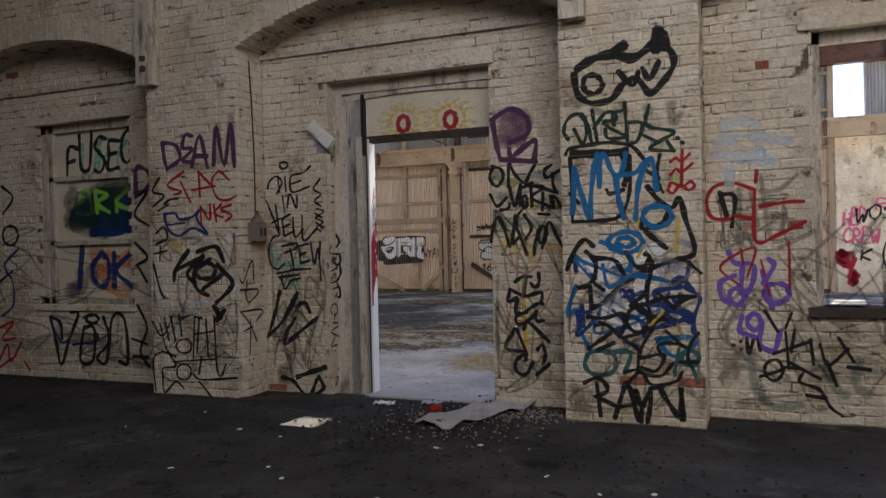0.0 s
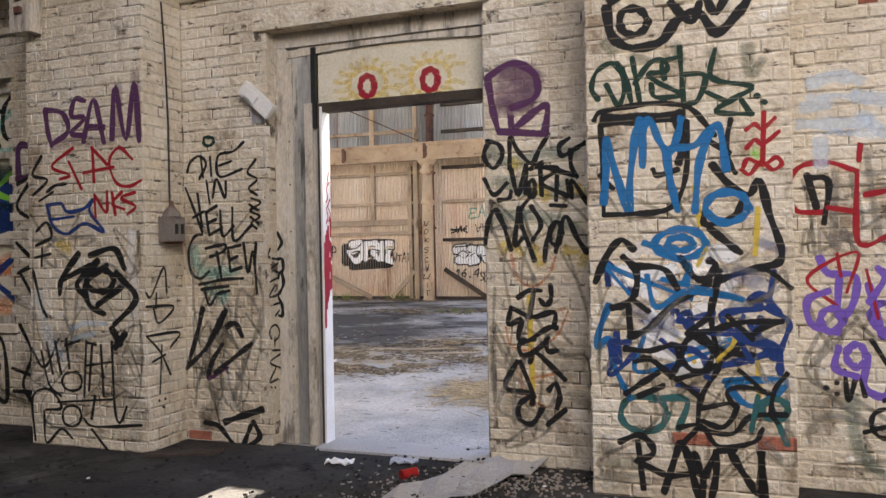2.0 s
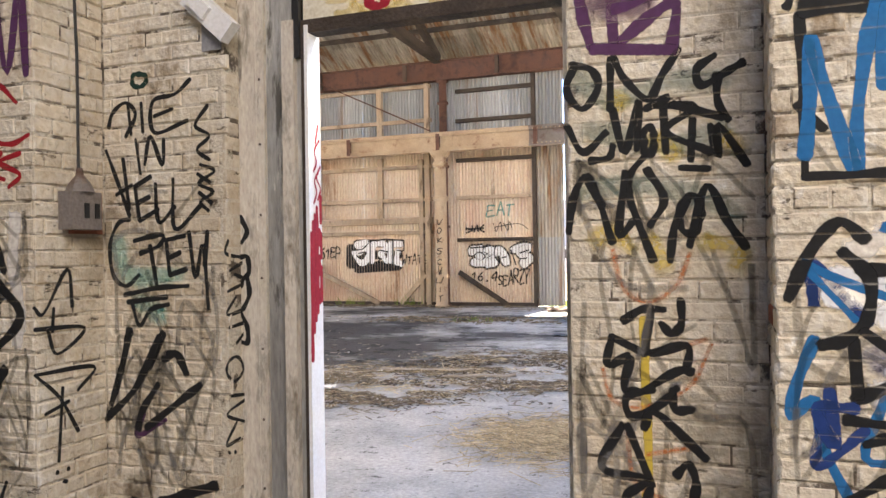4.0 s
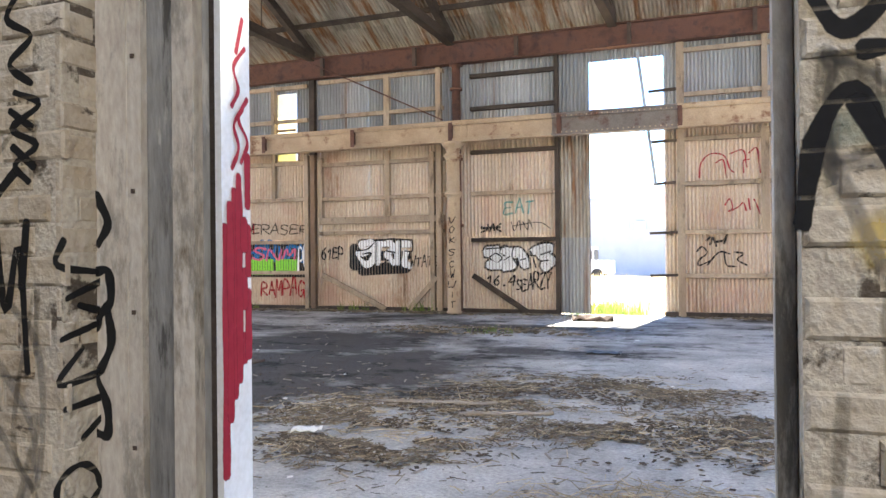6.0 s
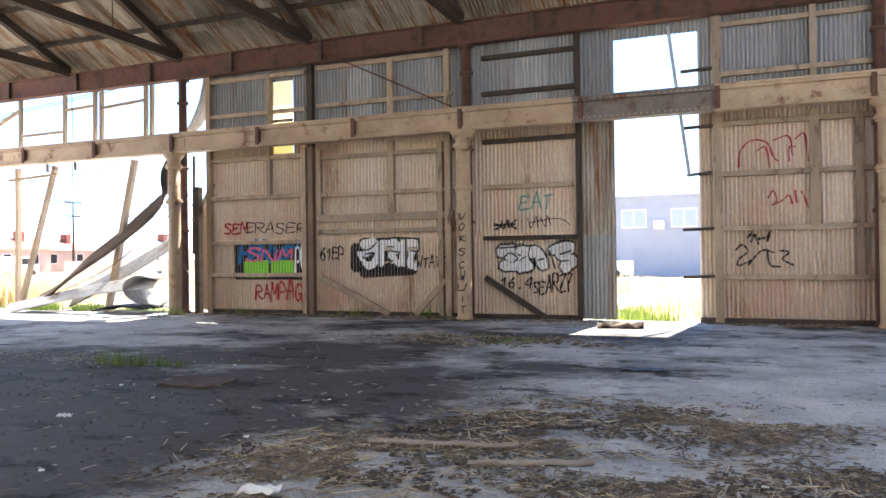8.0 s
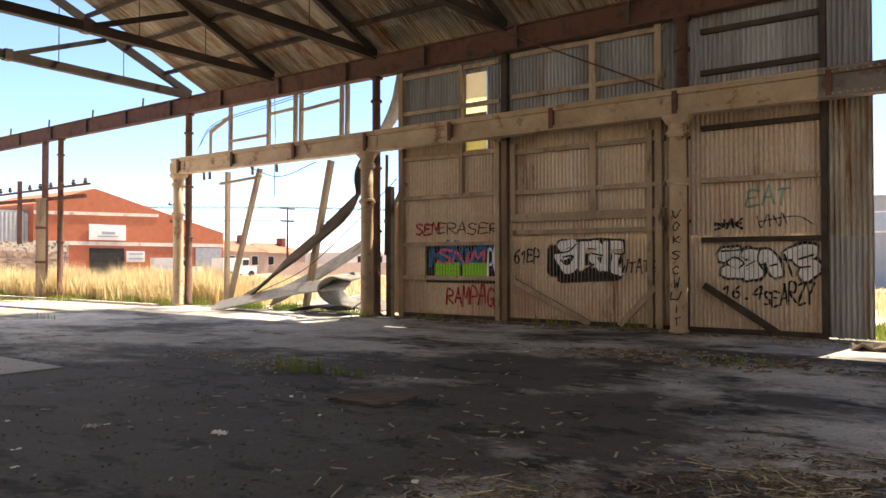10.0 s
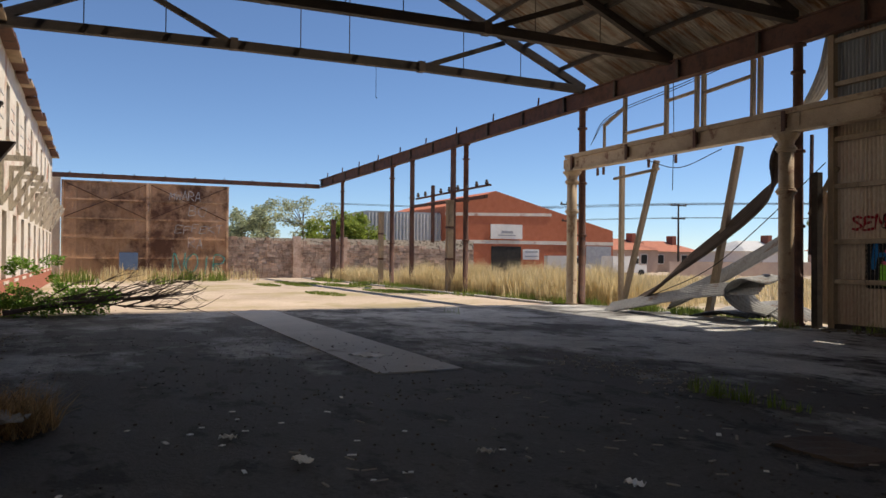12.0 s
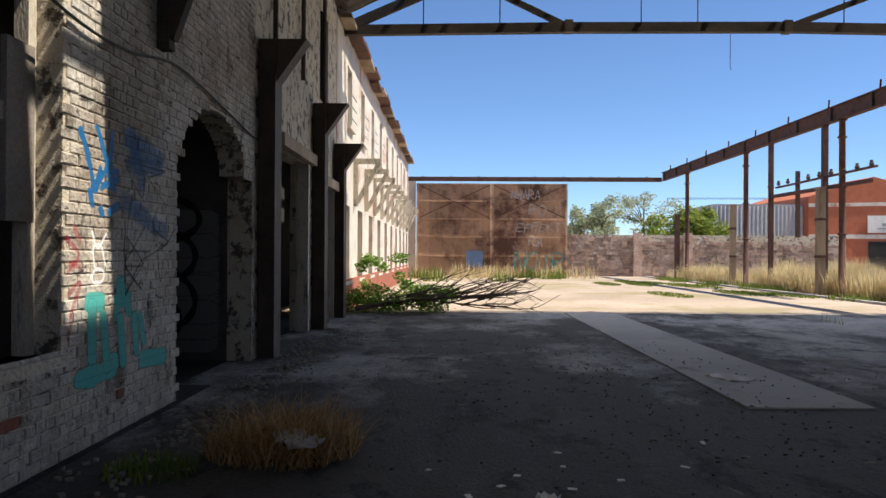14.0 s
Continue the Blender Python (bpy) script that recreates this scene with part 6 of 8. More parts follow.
mark(PFRONT, "ink_black", "black spray lettering on the pier", PIER_OB, lambda p: p.lines(0.03, "-4.83,2.39 -4.93,2.24 -4.77,2.19 -4.93,2.07;-4.78,2.09 -4.69,2.14 -4.57,2.15;-4.86,2.02 -4.71,2.09;-4.90,1.77 -4.79,1.84 -4.74,1.72 -4.91,1.65;-4.84,1.63 -4.85,1.48;-4.92,1.55 -4.75,1.58;-4.94,1.44 -4.86,1.16 -4.80,1.06").lines(0.055, "-4.45,1.58 -4.63,1.38 -4.66,1.25;-4.64,1.36 -4.34,1.48;-4.34,1.56 -4.09,1.61 -3.99,1.45;-4.25,1.52 -4.47,1.34 -4.40,1.23;-4.16,1.48 -4.38,1.34 -4.35,1.16 -4.20,1.09;-4.09,1.36 -4.14,1.29 -4.23,1.27 -4.33,1.29 -4.37,1.36 -4.33,1.43 -4.23,1.45 -4.14,1.42 -4.09,1.36;-4.04,1.39 -3.88,1.21 -4.11,1.00;-4.08,1.42 -4.00,1.33 -4.27,1.16;-4.13,0.98 -4.04,0.85;-3.99,0.94 -4.10,0.82"), 0.0118)
mark(PFRONT, "ink_black", "black outline lettering low on the pier", PIER_OB, lambda p: p.lines(0.025, "-4.98,0.80 -4.84,0.64 -4.68,0.88;-4.87,0.78 -4.79,0.50 -4.66,0.41;-4.81,0.85 -4.75,0.59;-4.72,0.86 -4.66,0.59;-4.60,0.88 -4.57,0.64;-4.61,0.83 -4.46,0.87;-4.39,0.87 -4.42,0.42;-4.39,0.86 -4.29,0.84;-4.37,0.47 -4.33,0.84;-4.24,0.84 -4.22,0.43;-4.40,0.67 -4.12,0.71;-4.44,0.54 -4.47,0.48 -4.55,0.46 -4.62,0.48 -4.65,0.53 -4.62,0.59 -4.54,0.61 -4.47,0.60 -4.44,0.54;-4.13,0.87 -4.11,0.34 -4.06,0.23 -3.99,0.36;-4.45,0.26 -4.48,0.20 -4.55,0.17 -4.63,0.19 -4.65,0.25 -4.63,0.31 -4.55,0.34 -4.48,0.32 -4.45,0.26;-4.95,0.03 -4.97,0.39 -4.79,0.46 -4.66,0.32 -4.83,0.29;-4.85,0.28 -4.83,0.02 -4.67,0.14 -4.55,0.07;-4.70,0.36 -4.13,0.41;-4.43,0.24 -4.32,0.18 -3.85,0.22;-4.35,0.16 -4.17,-0.02;-4.31,0.43 -4.35,0.24"), 0.0116)
# left bay
mark(FRONT, "ink_black", "black outline lettering under the window", NORTH, lambda p: p.lines(0.05, "-7.08,0.78 -7.00,0.50 -6.91,0.17 -6.76,0.50 -6.60,0.82 -6.73,0.84;-7.06,0.78 -6.91,0.70 -6.88,0.50;-6.26,0.76 -6.30,0.72 -6.37,0.70 -6.44,0.72 -6.47,0.75 -6.44,0.80 -6.36,0.81 -6.30,0.80 -6.26,0.76;-6.51,0.65 -6.58,0.24 -6.37,0.25 -6.34,0.64 -6.51,0.65;-6.19,0.79 -6.09,0.50 -6.30,0.29 -6.15,0.24 -6.04,0.78 -5.85,0.76 -5.81,0.25 -5.95,0.25").lines(0.04, "-5.64,2.23 -5.45,2.29 -5.65,2.03 -5.43,1.88;-5.66,1.69 -5.47,1.51 -5.65,1.41;-5.62,1.41 -5.48,1.21;-5.64,0.94 -5.50,0.67 -5.61,0.39 -5.48,0.20;-5.74,0.53 -5.50,0.47;-5.73,0.32 -5.49,0.32;-7.90,2.48 -7.70,2.32 -7.89,2.11;-7.61,1.82 -7.67,1.73 -7.76,1.70 -7.86,1.74 -7.90,1.83 -7.86,1.92 -7.76,1.95 -7.66,1.92 -7.61,1.82;-7.99,1.22 -7.73,1.36"), 0.0118)
mark(FRONT, "ink_purple", "purple spray letters", NORTH, lambda p: p.text("DS", -5.65, -5.1, 2.25, 2.6, 0.06, 86), 0.0112)
mark(FRONT, "ink_crimson", "crimson spray lettering", NORTH, lambda p: p.lines(0.035, "-7.99,0.62 -7.74,0.70 -7.96,0.47 -7.70,0.49;-8.03,0.17 -7.86,0.40 -7.81,0.18 -7.60,0.44;-8.01,0.10 -7.71,0.26;-7.56,0.19 -7.46,0.08"), 0.0112)
mark(FRONT, "ink_navy", "blue spray lettering", NORTH, lambda p: p.lines(0.035, "-7.95,0.77 -7.74,0.92 -7.74,1.22 -7.88,1.44 -7.61,1.66;-7.04,0.67 -6.90,0.46 -6.75,0.50;-6.71,0.43 -6.28,0.51 -6.51,0.79"), 0.011)
BOARD = Plane((0, FACE + 0.16, 0), (1, 0, 0), (0, -1, 0))
WIN = bpy.data.objects["window_1"]
mark(BOARD, "ink_black", "black spray word FUSEO", WIN, lambda p: p.text("FUSEO", -6.95, -5.78, 2.62, 3.0, 0.05, 91, 0.1, 0.08), 0.005)
mark(BOARD, "mist_aqua", "aqua spray outline", WIN, lambda p: p.text("UEO", -6.7, -5.8, 2.55, 2.95, 0.06, 92), 0.003)
mark(BOARD, "mist_green", "green spray lettering", WIN, lambda p: p.scribble(-6.9, -5.85, 1.95, 2.4, 0.16, 6, 93).text("BRK", -6.8, -5.85, 2.0, 2.35, 0.07, 94), 0.004)
mark(BOARD, "flat_navy", "blue and black ground on the board", WIN, lambda p: p.scribble(-6.85, -5.9, 1.85, 2.25, 0.14, 5, 95), 0.0025)
mark(BOARD, "flat_lime", "bright green lettering on the board", WIN, lambda p: p.lines(0.06, "-6.75,2.1 -6.6,2.38 -6.5,2.1;-6.45,2.36 -6.42,2.08;-6.45,2.36 -6.25,2.3 -6.42,2.2 -6.22,2.08;-6.12,2.35 -6.1,2.08;-5.9,2.36 -6.1,2.2 -5.88,2.1"), 0.0045)
mark(BOARD, "mist_navy", "blue spray patch", WIN, lambda p: p.scribble(-7.0, -5.8, 1.8, 2.35, 0.16, 5, 96), 0.002)
mark(BOARD, "ink_navy", "blue spray letters", WIN, lambda p: p.text("IOK", -6.9, -5.85, 1.15, 1.62, 0.07, 97, 0.05, 0.08), 0.005)
mark(BOARD, "mist_orange", "orange and yellow spray patch", WIN, lambda p: p.scribble(-6.5, -5.8, 1.05, 1.6, 0.1, 5, 98), 0.003)
mark(BOARD, "mist_purple", "purple spray patch", WIN, lambda p: p.scribble(-7.0, -6.5, 1.05, 1.4, 0.16, 3, 99), 0.003)
# right bay
mark(FRONT, "mist_paleblue", "pale blue paint patches", NORTH, lambda p: p.lines(0.1, "0.98,2.55 1.14,2.58 1.27,2.54;0.94,2.40 1.09,2.42;1.23,2.45 1.53,2.38;0.92,2.30 1.09,2.29 1.31,2.28;1.04,2.20 1.04,2.03;1.27,2.33 1.40,2.20").lines(0.06, "0.97,2.47 1.23,2.45;1.09,2.24 1.35,2.20", 0.8), 0.0105)
mark(FRONT, "mist_grey", "grey spray scribble", NORTH, lambda p: p.lines(0.045, "1.12,2.00 1.10,1.53;1.29,2.12 1.34,1.67 1.39,1.54 1.53,1.57;1.21,1.97 1.26,1.67;1.28,1.97 1.43,1.98 1.58,2.10;1.42,1.48 1.70,1.62;1.48,1.76 1.43,1.60").lines(0.028, "0.92,1.49 0.95,1.64 1.02,1.43 1.03,1.64 1.12,1.50 1.16,1.64 1.22,1.47;0.89,1.44 0.98,1.41;1.07,1.58 1.21,1.58"), 0.0108)
mark(FRONT, "ink_red", "red spray lines", NORTH, lambda p: p.lines(0.034, "1.04,1.74 0.89,1.76 0.85,1.91 0.92,2.03 1.08,2.05 1.23,1.99;1.26,2.15 1.25,2.05;1.24,1.99 1.23,1.60 1.28,1.53 1.39,1.58 1.63,1.70;1.28,1.84 1.48,1.87 1.62,1.87;1.07,1.77 1.22,1.74").lines(0.022, "1.11,1.16 0.95,1.33 1.23,1.49 1.17,1.24;1.28,1.38 1.34,1.08;1.50,1.54 1.50,1.13;1.12,1.48 1.14,1.34"), 0.0112)
mark(FRONT, "ink_black", "black spray mark", NORTH, lambda p: p.lines(0.04, "0.96,1.98 1.01,1.77;0.96,1.96 1.08,1.93 1.05,1.67"), 0.0116)
mark(FRONT, "ink_violet", "violet spray lettering", NORTH, lambda p: p.lines(0.045, "1.02,1.46 1.07,1.36 1.22,1.34 1.20,1.16 1.12,1.09 1.13,1.34;1.07,1.25 0.95,1.19 0.97,1.04 1.12,0.99;1.15,1.07 1.12,1.02 1.08,0.99 1.04,1.02 1.02,1.07 1.04,1.12 1.09,1.14 1.13,1.12 1.15,1.07;1.34,1.39 1.38,1.33 1.29,1.18;1.50,1.09 1.46,1.04 1.40,1.01 1.33,1.03 1.30,1.09 1.33,1.16 1.40,1.18 1.47,1.16 1.50,1.09;1.29,1.29 1.36,0.97;1.12,0.90 1.10,0.77 1.22,0.72;1.27,0.85 1.25,0.80 1.22,0.78 1.18,0.80 1.16,0.85 1.18,0.90 1.22,0.92 1.25,0.90 1.27,0.85;1.28,0.85 1.26,0.66 1.37,0.61 1.42,0.78"), 0.0114)
mark(FRONT, "mist_teal", "dark teal spray rings", NORTH, lambda p: p.lines(0.09, "1.19,0.60 1.21,0.31 1.36,0.13 1.58,0.16;1.76,0.48 1.84,0.30 1.92,0.25;2.01,0.54 1.98,0.35 2.08,0.26", 0.9), 0.0106)
mark(FRONT, "ink_black", "black spray tag with dots", NORTH, lambda p: p.lines(0.03, "1.04,0.65 1.05,0.64;1.10,0.68 1.11,0.68;1.10,0.61 1.11,0.61;1.15,0.76 1.17,0.57 1.22,0.73 1.26,0.60;1.30,0.95 1.40,0.77;1.51,0.93 1.46,0.80;1.46,0.77 1.48,0.46;1.53,0.79 1.50,0.60;1.36,0.58 1.64,0.69;1.65,0.71 1.67,0.50;1.44,0.44 1.41,0.38 1.36,0.35 1.31,0.38 1.29,0.44 1.31,0.50 1.37,0.53 1.41,0.51 1.44,0.44;1.25,0.38 1.42,0.44;1.47,0.52 1.72,0.38;1.72,0.67 1.78,0.50 1.93,0.64;1.77,0.53 1.84,0.33;1.86,0.73 1.97,0.53;1.45,0.47 1.59,0.45 1.56,0.35 1.71,0.29 1.79,0.15 1.88,0.08;1.61,0.24 1.76,0.22;1.92,0.49 2.09,0.47"), 0.0118)
# more layers of thin tags low on the walls
for plane, ob, a, b, seed in ((PFRONT, PIER_OB, -4.95, -3.85, 301), (FRONT, NORTH, -3.7, -3.05, 302), (FRONT, NORTH, -1.1, -0.4, 303), (PFRONT, PIER_OB, -0.28, 0.78, 304), (FRONT, NORTH, 0.95, 2.2, 305), (FRONT, NORTH, -8.2, -5.1, 306)):
    mark(plane, "mist_black", "thin black overspray and drips", ob, lambda p: p.scribble(a, b, 0.15, 1.9, 0.022, 12, seed, 5, 0.8).scribble(a, b, 0.1, 0.9, 0.12, 3, seed + 50, 5, 0.5), 0.0107)
    mark(plane, "mist_grey", "grey spray lines", ob, lambda p: p.scribble(a, b, 0.3, 1.7, 0.03, 6, seed + 90, 5), 0.0109)
# eyes on the transom panel
EYES = Plane((0, YF + 0.05, 0), (1, 0, 0), (0, -1, 0))


def eyes(p):
    for x in (-2.15, -1.62):
        p.ring(x, 2.855, 0.062, 0.08, 0.045)


def flames(p):
    for x in (-2.15, -1.62):
        for i in range(14):
            a = 0.3 + i * 0.42
            p.stroke([(x + 0.15 * math.cos(a), 2.88 + 0.11 * math.sin(a)), (x + 0.22 * math.cos(a + 0.2), 2.88 + 0.16 * math.sin(a + 0.2)), (x + 0.3 * math.cos(a + 0.1), 2.88 + 0.19 * math.sin(a + 0.1))], 0.035, 0.8)
        p.ring(x, 2.87, 0.16, 0.13, 0.04, 0.8)


mark(EYES, "mist_yellow", "yellow flames round the eyes", frame_ob, flames, 0.003)
mark(EYES, "ink_crimson", "two red rings painted as eyes", frame_ob, eyes, 0.005)
REDREV = Plane((-2.545, YF + 0.03, 0), (0, 1, 0), (1, 0, 0))
mark(REDREV, "flat_crimson", "red spray paint on the reveal", frame_ob, lambda p: (p.lines(0.03, "-0.012,0.95 -0.01,1.3 -0.012,1.62;0.008,1.1 0.01,1.4 0.008,1.68;0.028,1.16 0.03,1.4 0.028,1.72;0.05,1.2 0.05,1.5 0.048,1.76;0.072,1.25 0.07,1.32;0.072,1.4 0.07,1.5;0.072,1.56 0.07,1.64;0.09,1.26 0.09,1.44;0.09,1.49 0.09,1.62;0.09,1.68 0.09,1.82"), p.lines(0.014, "0.02,1.78 0.05,1.84 0.03,1.9 0.07,1.95;0.06,1.8 0.09,1.86 0.05,1.92 0.09,1.98;0.02,1.95 0.05,2.0 0.03,2.06 0.08,2.12;0.04,2.1 0.07,2.2")), 0.004)
STILE = Plane((0, YF, 0), (1, 0, 0), (0, -1, 0))
mark(STILE, "flat_black", "bold black spray letters on the jamb", frame_ob, lambda p: p.lines(0.03, "-2.97,1.72 -2.925,1.64 -2.96,1.58;-2.97,1.5 -2.925,1.5 -2.915,1.42 -2.95,1.38 -2.97,1.34;-2.93,1.4 -2.915,1.3 -2.955,1.22;-2.97,1.2 -2.93,1.12 -2.93,1.04 -2.97,1.04"), 0.004)

# ---- marks on the far wall, yard and west wall ----
FAR = Plane((0, IRON_Y - 0.038, 0), (1, 0, 0), (0, -1, 0))


def block(p, x0, x1, z0, z1, w):
    n = int((z1 - z0) / (w * 0.6)) + 1
    for i in range(n + 1):
        z = z0 + (z1 - z0) * i / n
        p.stroke([(x0, z), (x1, z)], w)


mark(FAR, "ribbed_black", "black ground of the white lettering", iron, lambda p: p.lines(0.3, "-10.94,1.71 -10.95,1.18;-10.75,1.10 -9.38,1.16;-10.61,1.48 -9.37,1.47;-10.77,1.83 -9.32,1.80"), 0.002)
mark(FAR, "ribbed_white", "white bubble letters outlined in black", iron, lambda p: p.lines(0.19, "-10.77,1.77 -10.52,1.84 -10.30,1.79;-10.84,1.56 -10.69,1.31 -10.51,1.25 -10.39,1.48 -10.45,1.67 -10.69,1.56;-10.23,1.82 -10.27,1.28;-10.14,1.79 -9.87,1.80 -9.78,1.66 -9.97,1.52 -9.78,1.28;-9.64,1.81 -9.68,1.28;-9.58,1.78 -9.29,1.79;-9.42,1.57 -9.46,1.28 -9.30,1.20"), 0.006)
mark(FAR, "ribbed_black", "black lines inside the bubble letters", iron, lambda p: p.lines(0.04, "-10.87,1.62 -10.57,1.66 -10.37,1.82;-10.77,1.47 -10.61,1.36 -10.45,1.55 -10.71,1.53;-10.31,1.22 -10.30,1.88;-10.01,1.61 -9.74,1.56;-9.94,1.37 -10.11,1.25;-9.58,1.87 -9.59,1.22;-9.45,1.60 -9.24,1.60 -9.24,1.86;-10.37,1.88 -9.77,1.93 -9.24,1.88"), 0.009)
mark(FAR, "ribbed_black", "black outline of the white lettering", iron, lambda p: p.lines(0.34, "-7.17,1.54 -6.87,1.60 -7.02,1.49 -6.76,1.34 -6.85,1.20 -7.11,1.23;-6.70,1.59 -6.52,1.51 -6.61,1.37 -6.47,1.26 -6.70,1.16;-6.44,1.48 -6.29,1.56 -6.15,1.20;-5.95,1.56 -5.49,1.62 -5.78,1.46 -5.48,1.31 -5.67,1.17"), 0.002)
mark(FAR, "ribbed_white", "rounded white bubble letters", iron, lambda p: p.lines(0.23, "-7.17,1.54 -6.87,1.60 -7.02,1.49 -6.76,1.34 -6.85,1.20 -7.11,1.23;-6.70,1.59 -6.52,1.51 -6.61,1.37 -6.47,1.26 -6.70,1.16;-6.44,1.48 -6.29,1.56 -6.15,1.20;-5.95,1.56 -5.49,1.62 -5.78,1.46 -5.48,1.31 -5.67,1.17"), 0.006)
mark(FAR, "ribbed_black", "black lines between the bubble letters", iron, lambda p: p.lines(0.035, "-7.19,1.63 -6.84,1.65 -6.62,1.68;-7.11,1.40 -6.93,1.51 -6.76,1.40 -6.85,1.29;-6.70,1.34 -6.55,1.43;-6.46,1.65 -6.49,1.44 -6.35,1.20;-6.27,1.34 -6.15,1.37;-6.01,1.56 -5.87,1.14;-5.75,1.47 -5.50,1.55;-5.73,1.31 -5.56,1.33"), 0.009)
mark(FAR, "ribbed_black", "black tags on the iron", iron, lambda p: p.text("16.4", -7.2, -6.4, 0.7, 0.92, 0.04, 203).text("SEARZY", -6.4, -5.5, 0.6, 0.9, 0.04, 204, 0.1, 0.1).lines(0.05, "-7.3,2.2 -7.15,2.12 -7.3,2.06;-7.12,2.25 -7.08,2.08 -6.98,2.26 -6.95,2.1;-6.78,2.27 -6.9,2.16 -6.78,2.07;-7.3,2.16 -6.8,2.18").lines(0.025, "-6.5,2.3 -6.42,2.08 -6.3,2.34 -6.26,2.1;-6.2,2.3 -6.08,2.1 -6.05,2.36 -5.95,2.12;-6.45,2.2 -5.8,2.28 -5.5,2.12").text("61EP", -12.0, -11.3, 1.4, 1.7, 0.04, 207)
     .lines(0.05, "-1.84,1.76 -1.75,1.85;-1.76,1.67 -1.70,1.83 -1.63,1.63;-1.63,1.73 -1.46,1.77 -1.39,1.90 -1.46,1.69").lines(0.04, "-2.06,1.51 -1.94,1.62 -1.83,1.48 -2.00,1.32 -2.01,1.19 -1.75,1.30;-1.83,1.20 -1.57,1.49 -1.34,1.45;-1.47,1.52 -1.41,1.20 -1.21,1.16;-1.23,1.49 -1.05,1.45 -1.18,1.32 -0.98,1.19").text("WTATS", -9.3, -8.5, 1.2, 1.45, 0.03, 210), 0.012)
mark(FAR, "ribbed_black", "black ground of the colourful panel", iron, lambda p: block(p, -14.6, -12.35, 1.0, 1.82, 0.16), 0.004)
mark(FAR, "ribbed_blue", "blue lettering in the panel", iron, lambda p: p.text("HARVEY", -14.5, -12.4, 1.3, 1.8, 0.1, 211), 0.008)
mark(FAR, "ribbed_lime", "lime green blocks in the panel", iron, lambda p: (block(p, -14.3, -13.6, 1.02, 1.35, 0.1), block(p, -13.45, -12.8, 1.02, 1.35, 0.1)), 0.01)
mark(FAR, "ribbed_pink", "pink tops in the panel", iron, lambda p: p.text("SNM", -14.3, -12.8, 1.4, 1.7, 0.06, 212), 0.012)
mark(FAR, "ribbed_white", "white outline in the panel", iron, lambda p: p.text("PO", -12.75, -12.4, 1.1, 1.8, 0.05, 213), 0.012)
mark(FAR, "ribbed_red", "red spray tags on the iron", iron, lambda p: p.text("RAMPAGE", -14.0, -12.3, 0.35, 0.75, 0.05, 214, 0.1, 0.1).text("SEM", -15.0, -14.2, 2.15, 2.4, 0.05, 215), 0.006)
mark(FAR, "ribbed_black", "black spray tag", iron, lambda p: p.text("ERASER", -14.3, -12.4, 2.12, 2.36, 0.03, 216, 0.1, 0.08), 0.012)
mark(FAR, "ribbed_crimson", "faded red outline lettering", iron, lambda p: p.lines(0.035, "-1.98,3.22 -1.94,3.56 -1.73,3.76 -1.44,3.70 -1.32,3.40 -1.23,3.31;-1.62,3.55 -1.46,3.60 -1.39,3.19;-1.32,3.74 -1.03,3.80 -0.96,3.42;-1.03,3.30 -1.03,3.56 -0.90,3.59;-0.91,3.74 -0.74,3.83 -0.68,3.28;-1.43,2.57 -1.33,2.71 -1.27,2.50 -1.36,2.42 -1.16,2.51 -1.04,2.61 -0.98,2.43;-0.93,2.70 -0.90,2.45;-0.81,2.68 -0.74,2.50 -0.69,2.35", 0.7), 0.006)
mark(FAR, "mist_aqua", "faded green tag", iron, lambda p: p.text("EAT", -6.7, -5.9, 2.5, 2.8, 0.05, 219), 0.006)
COLUMN = Plane((STATIONS[1], CRANE_Y - 0.172, 0), (1, 0, 0), (0, -1, 0))
mark(COLUMN, "flat_black", "small black tags running down the column", iron, lambda p: [p.text(c, -0.1 + 0.02 * (i % 3), 0.09, 2.3 - 0.27 * i, 2.46 - 0.27 * i, 0.022, 400 + i, 0.1, 0.2) for i, c in enumerate("VOKSCWUIT")], 0.006)
EAST = Plane((0, 23.45, 0), (1, 0, 0), (0, -1, 0))
FARB = bpy.data.objects["wall_far_brick"]
mark(EAST, "flat_pink", "pink spray tags on white brick", FARB, lambda p: p.text("HEP", 3.6, 4.2, 1.9, 2.3, 0.06, 221).text("CREW", 3.6, 4.5, 1.4, 1.8, 0.06, 222).text("RDS", 4.4, 5.4, 2.3, 2.6, 0.05, 223), 0.004)
mark(EAST, "flat_black", "black spray tag", FARB, lambda p: p.text("WOSO", 3.9, 5.2, 2.0, 2.4, 0.05, 224).text("K", 4.0, 4.3, 0.9, 1.2, 0.06, 225).text("CAP", 4.5, 6.0, 0.6, 1.5, 0.05, 226), 0.006)
mark(EAST, "flat_crimson", "crimson spray patch", FARB, lambda p: p.scribble(3.5, 3.9, 0.3, 1.1, 0.2, 4, 227), 0.004)
mark(WP, "ink_blue", "blue spray tag on white brick", WEST, lambda p: p.lines(0.07, "11.13,2.33 11.22,2.21 11.31,2.02 11.36,1.91 11.45,2.08;11.39,2.39 11.50,2.22 11.65,1.96;11.64,2.39 11.59,2.14 11.40,1.98;11.53,2.09 11.75,2.09;11.63,2.14 11.70,1.94;11.47,1.95 11.75,2.03;11.76,1.82 11.59,1.76;11.45,1.78 11.48,1.74;11.28,1.90 11.32,1.80"), 0.0118)
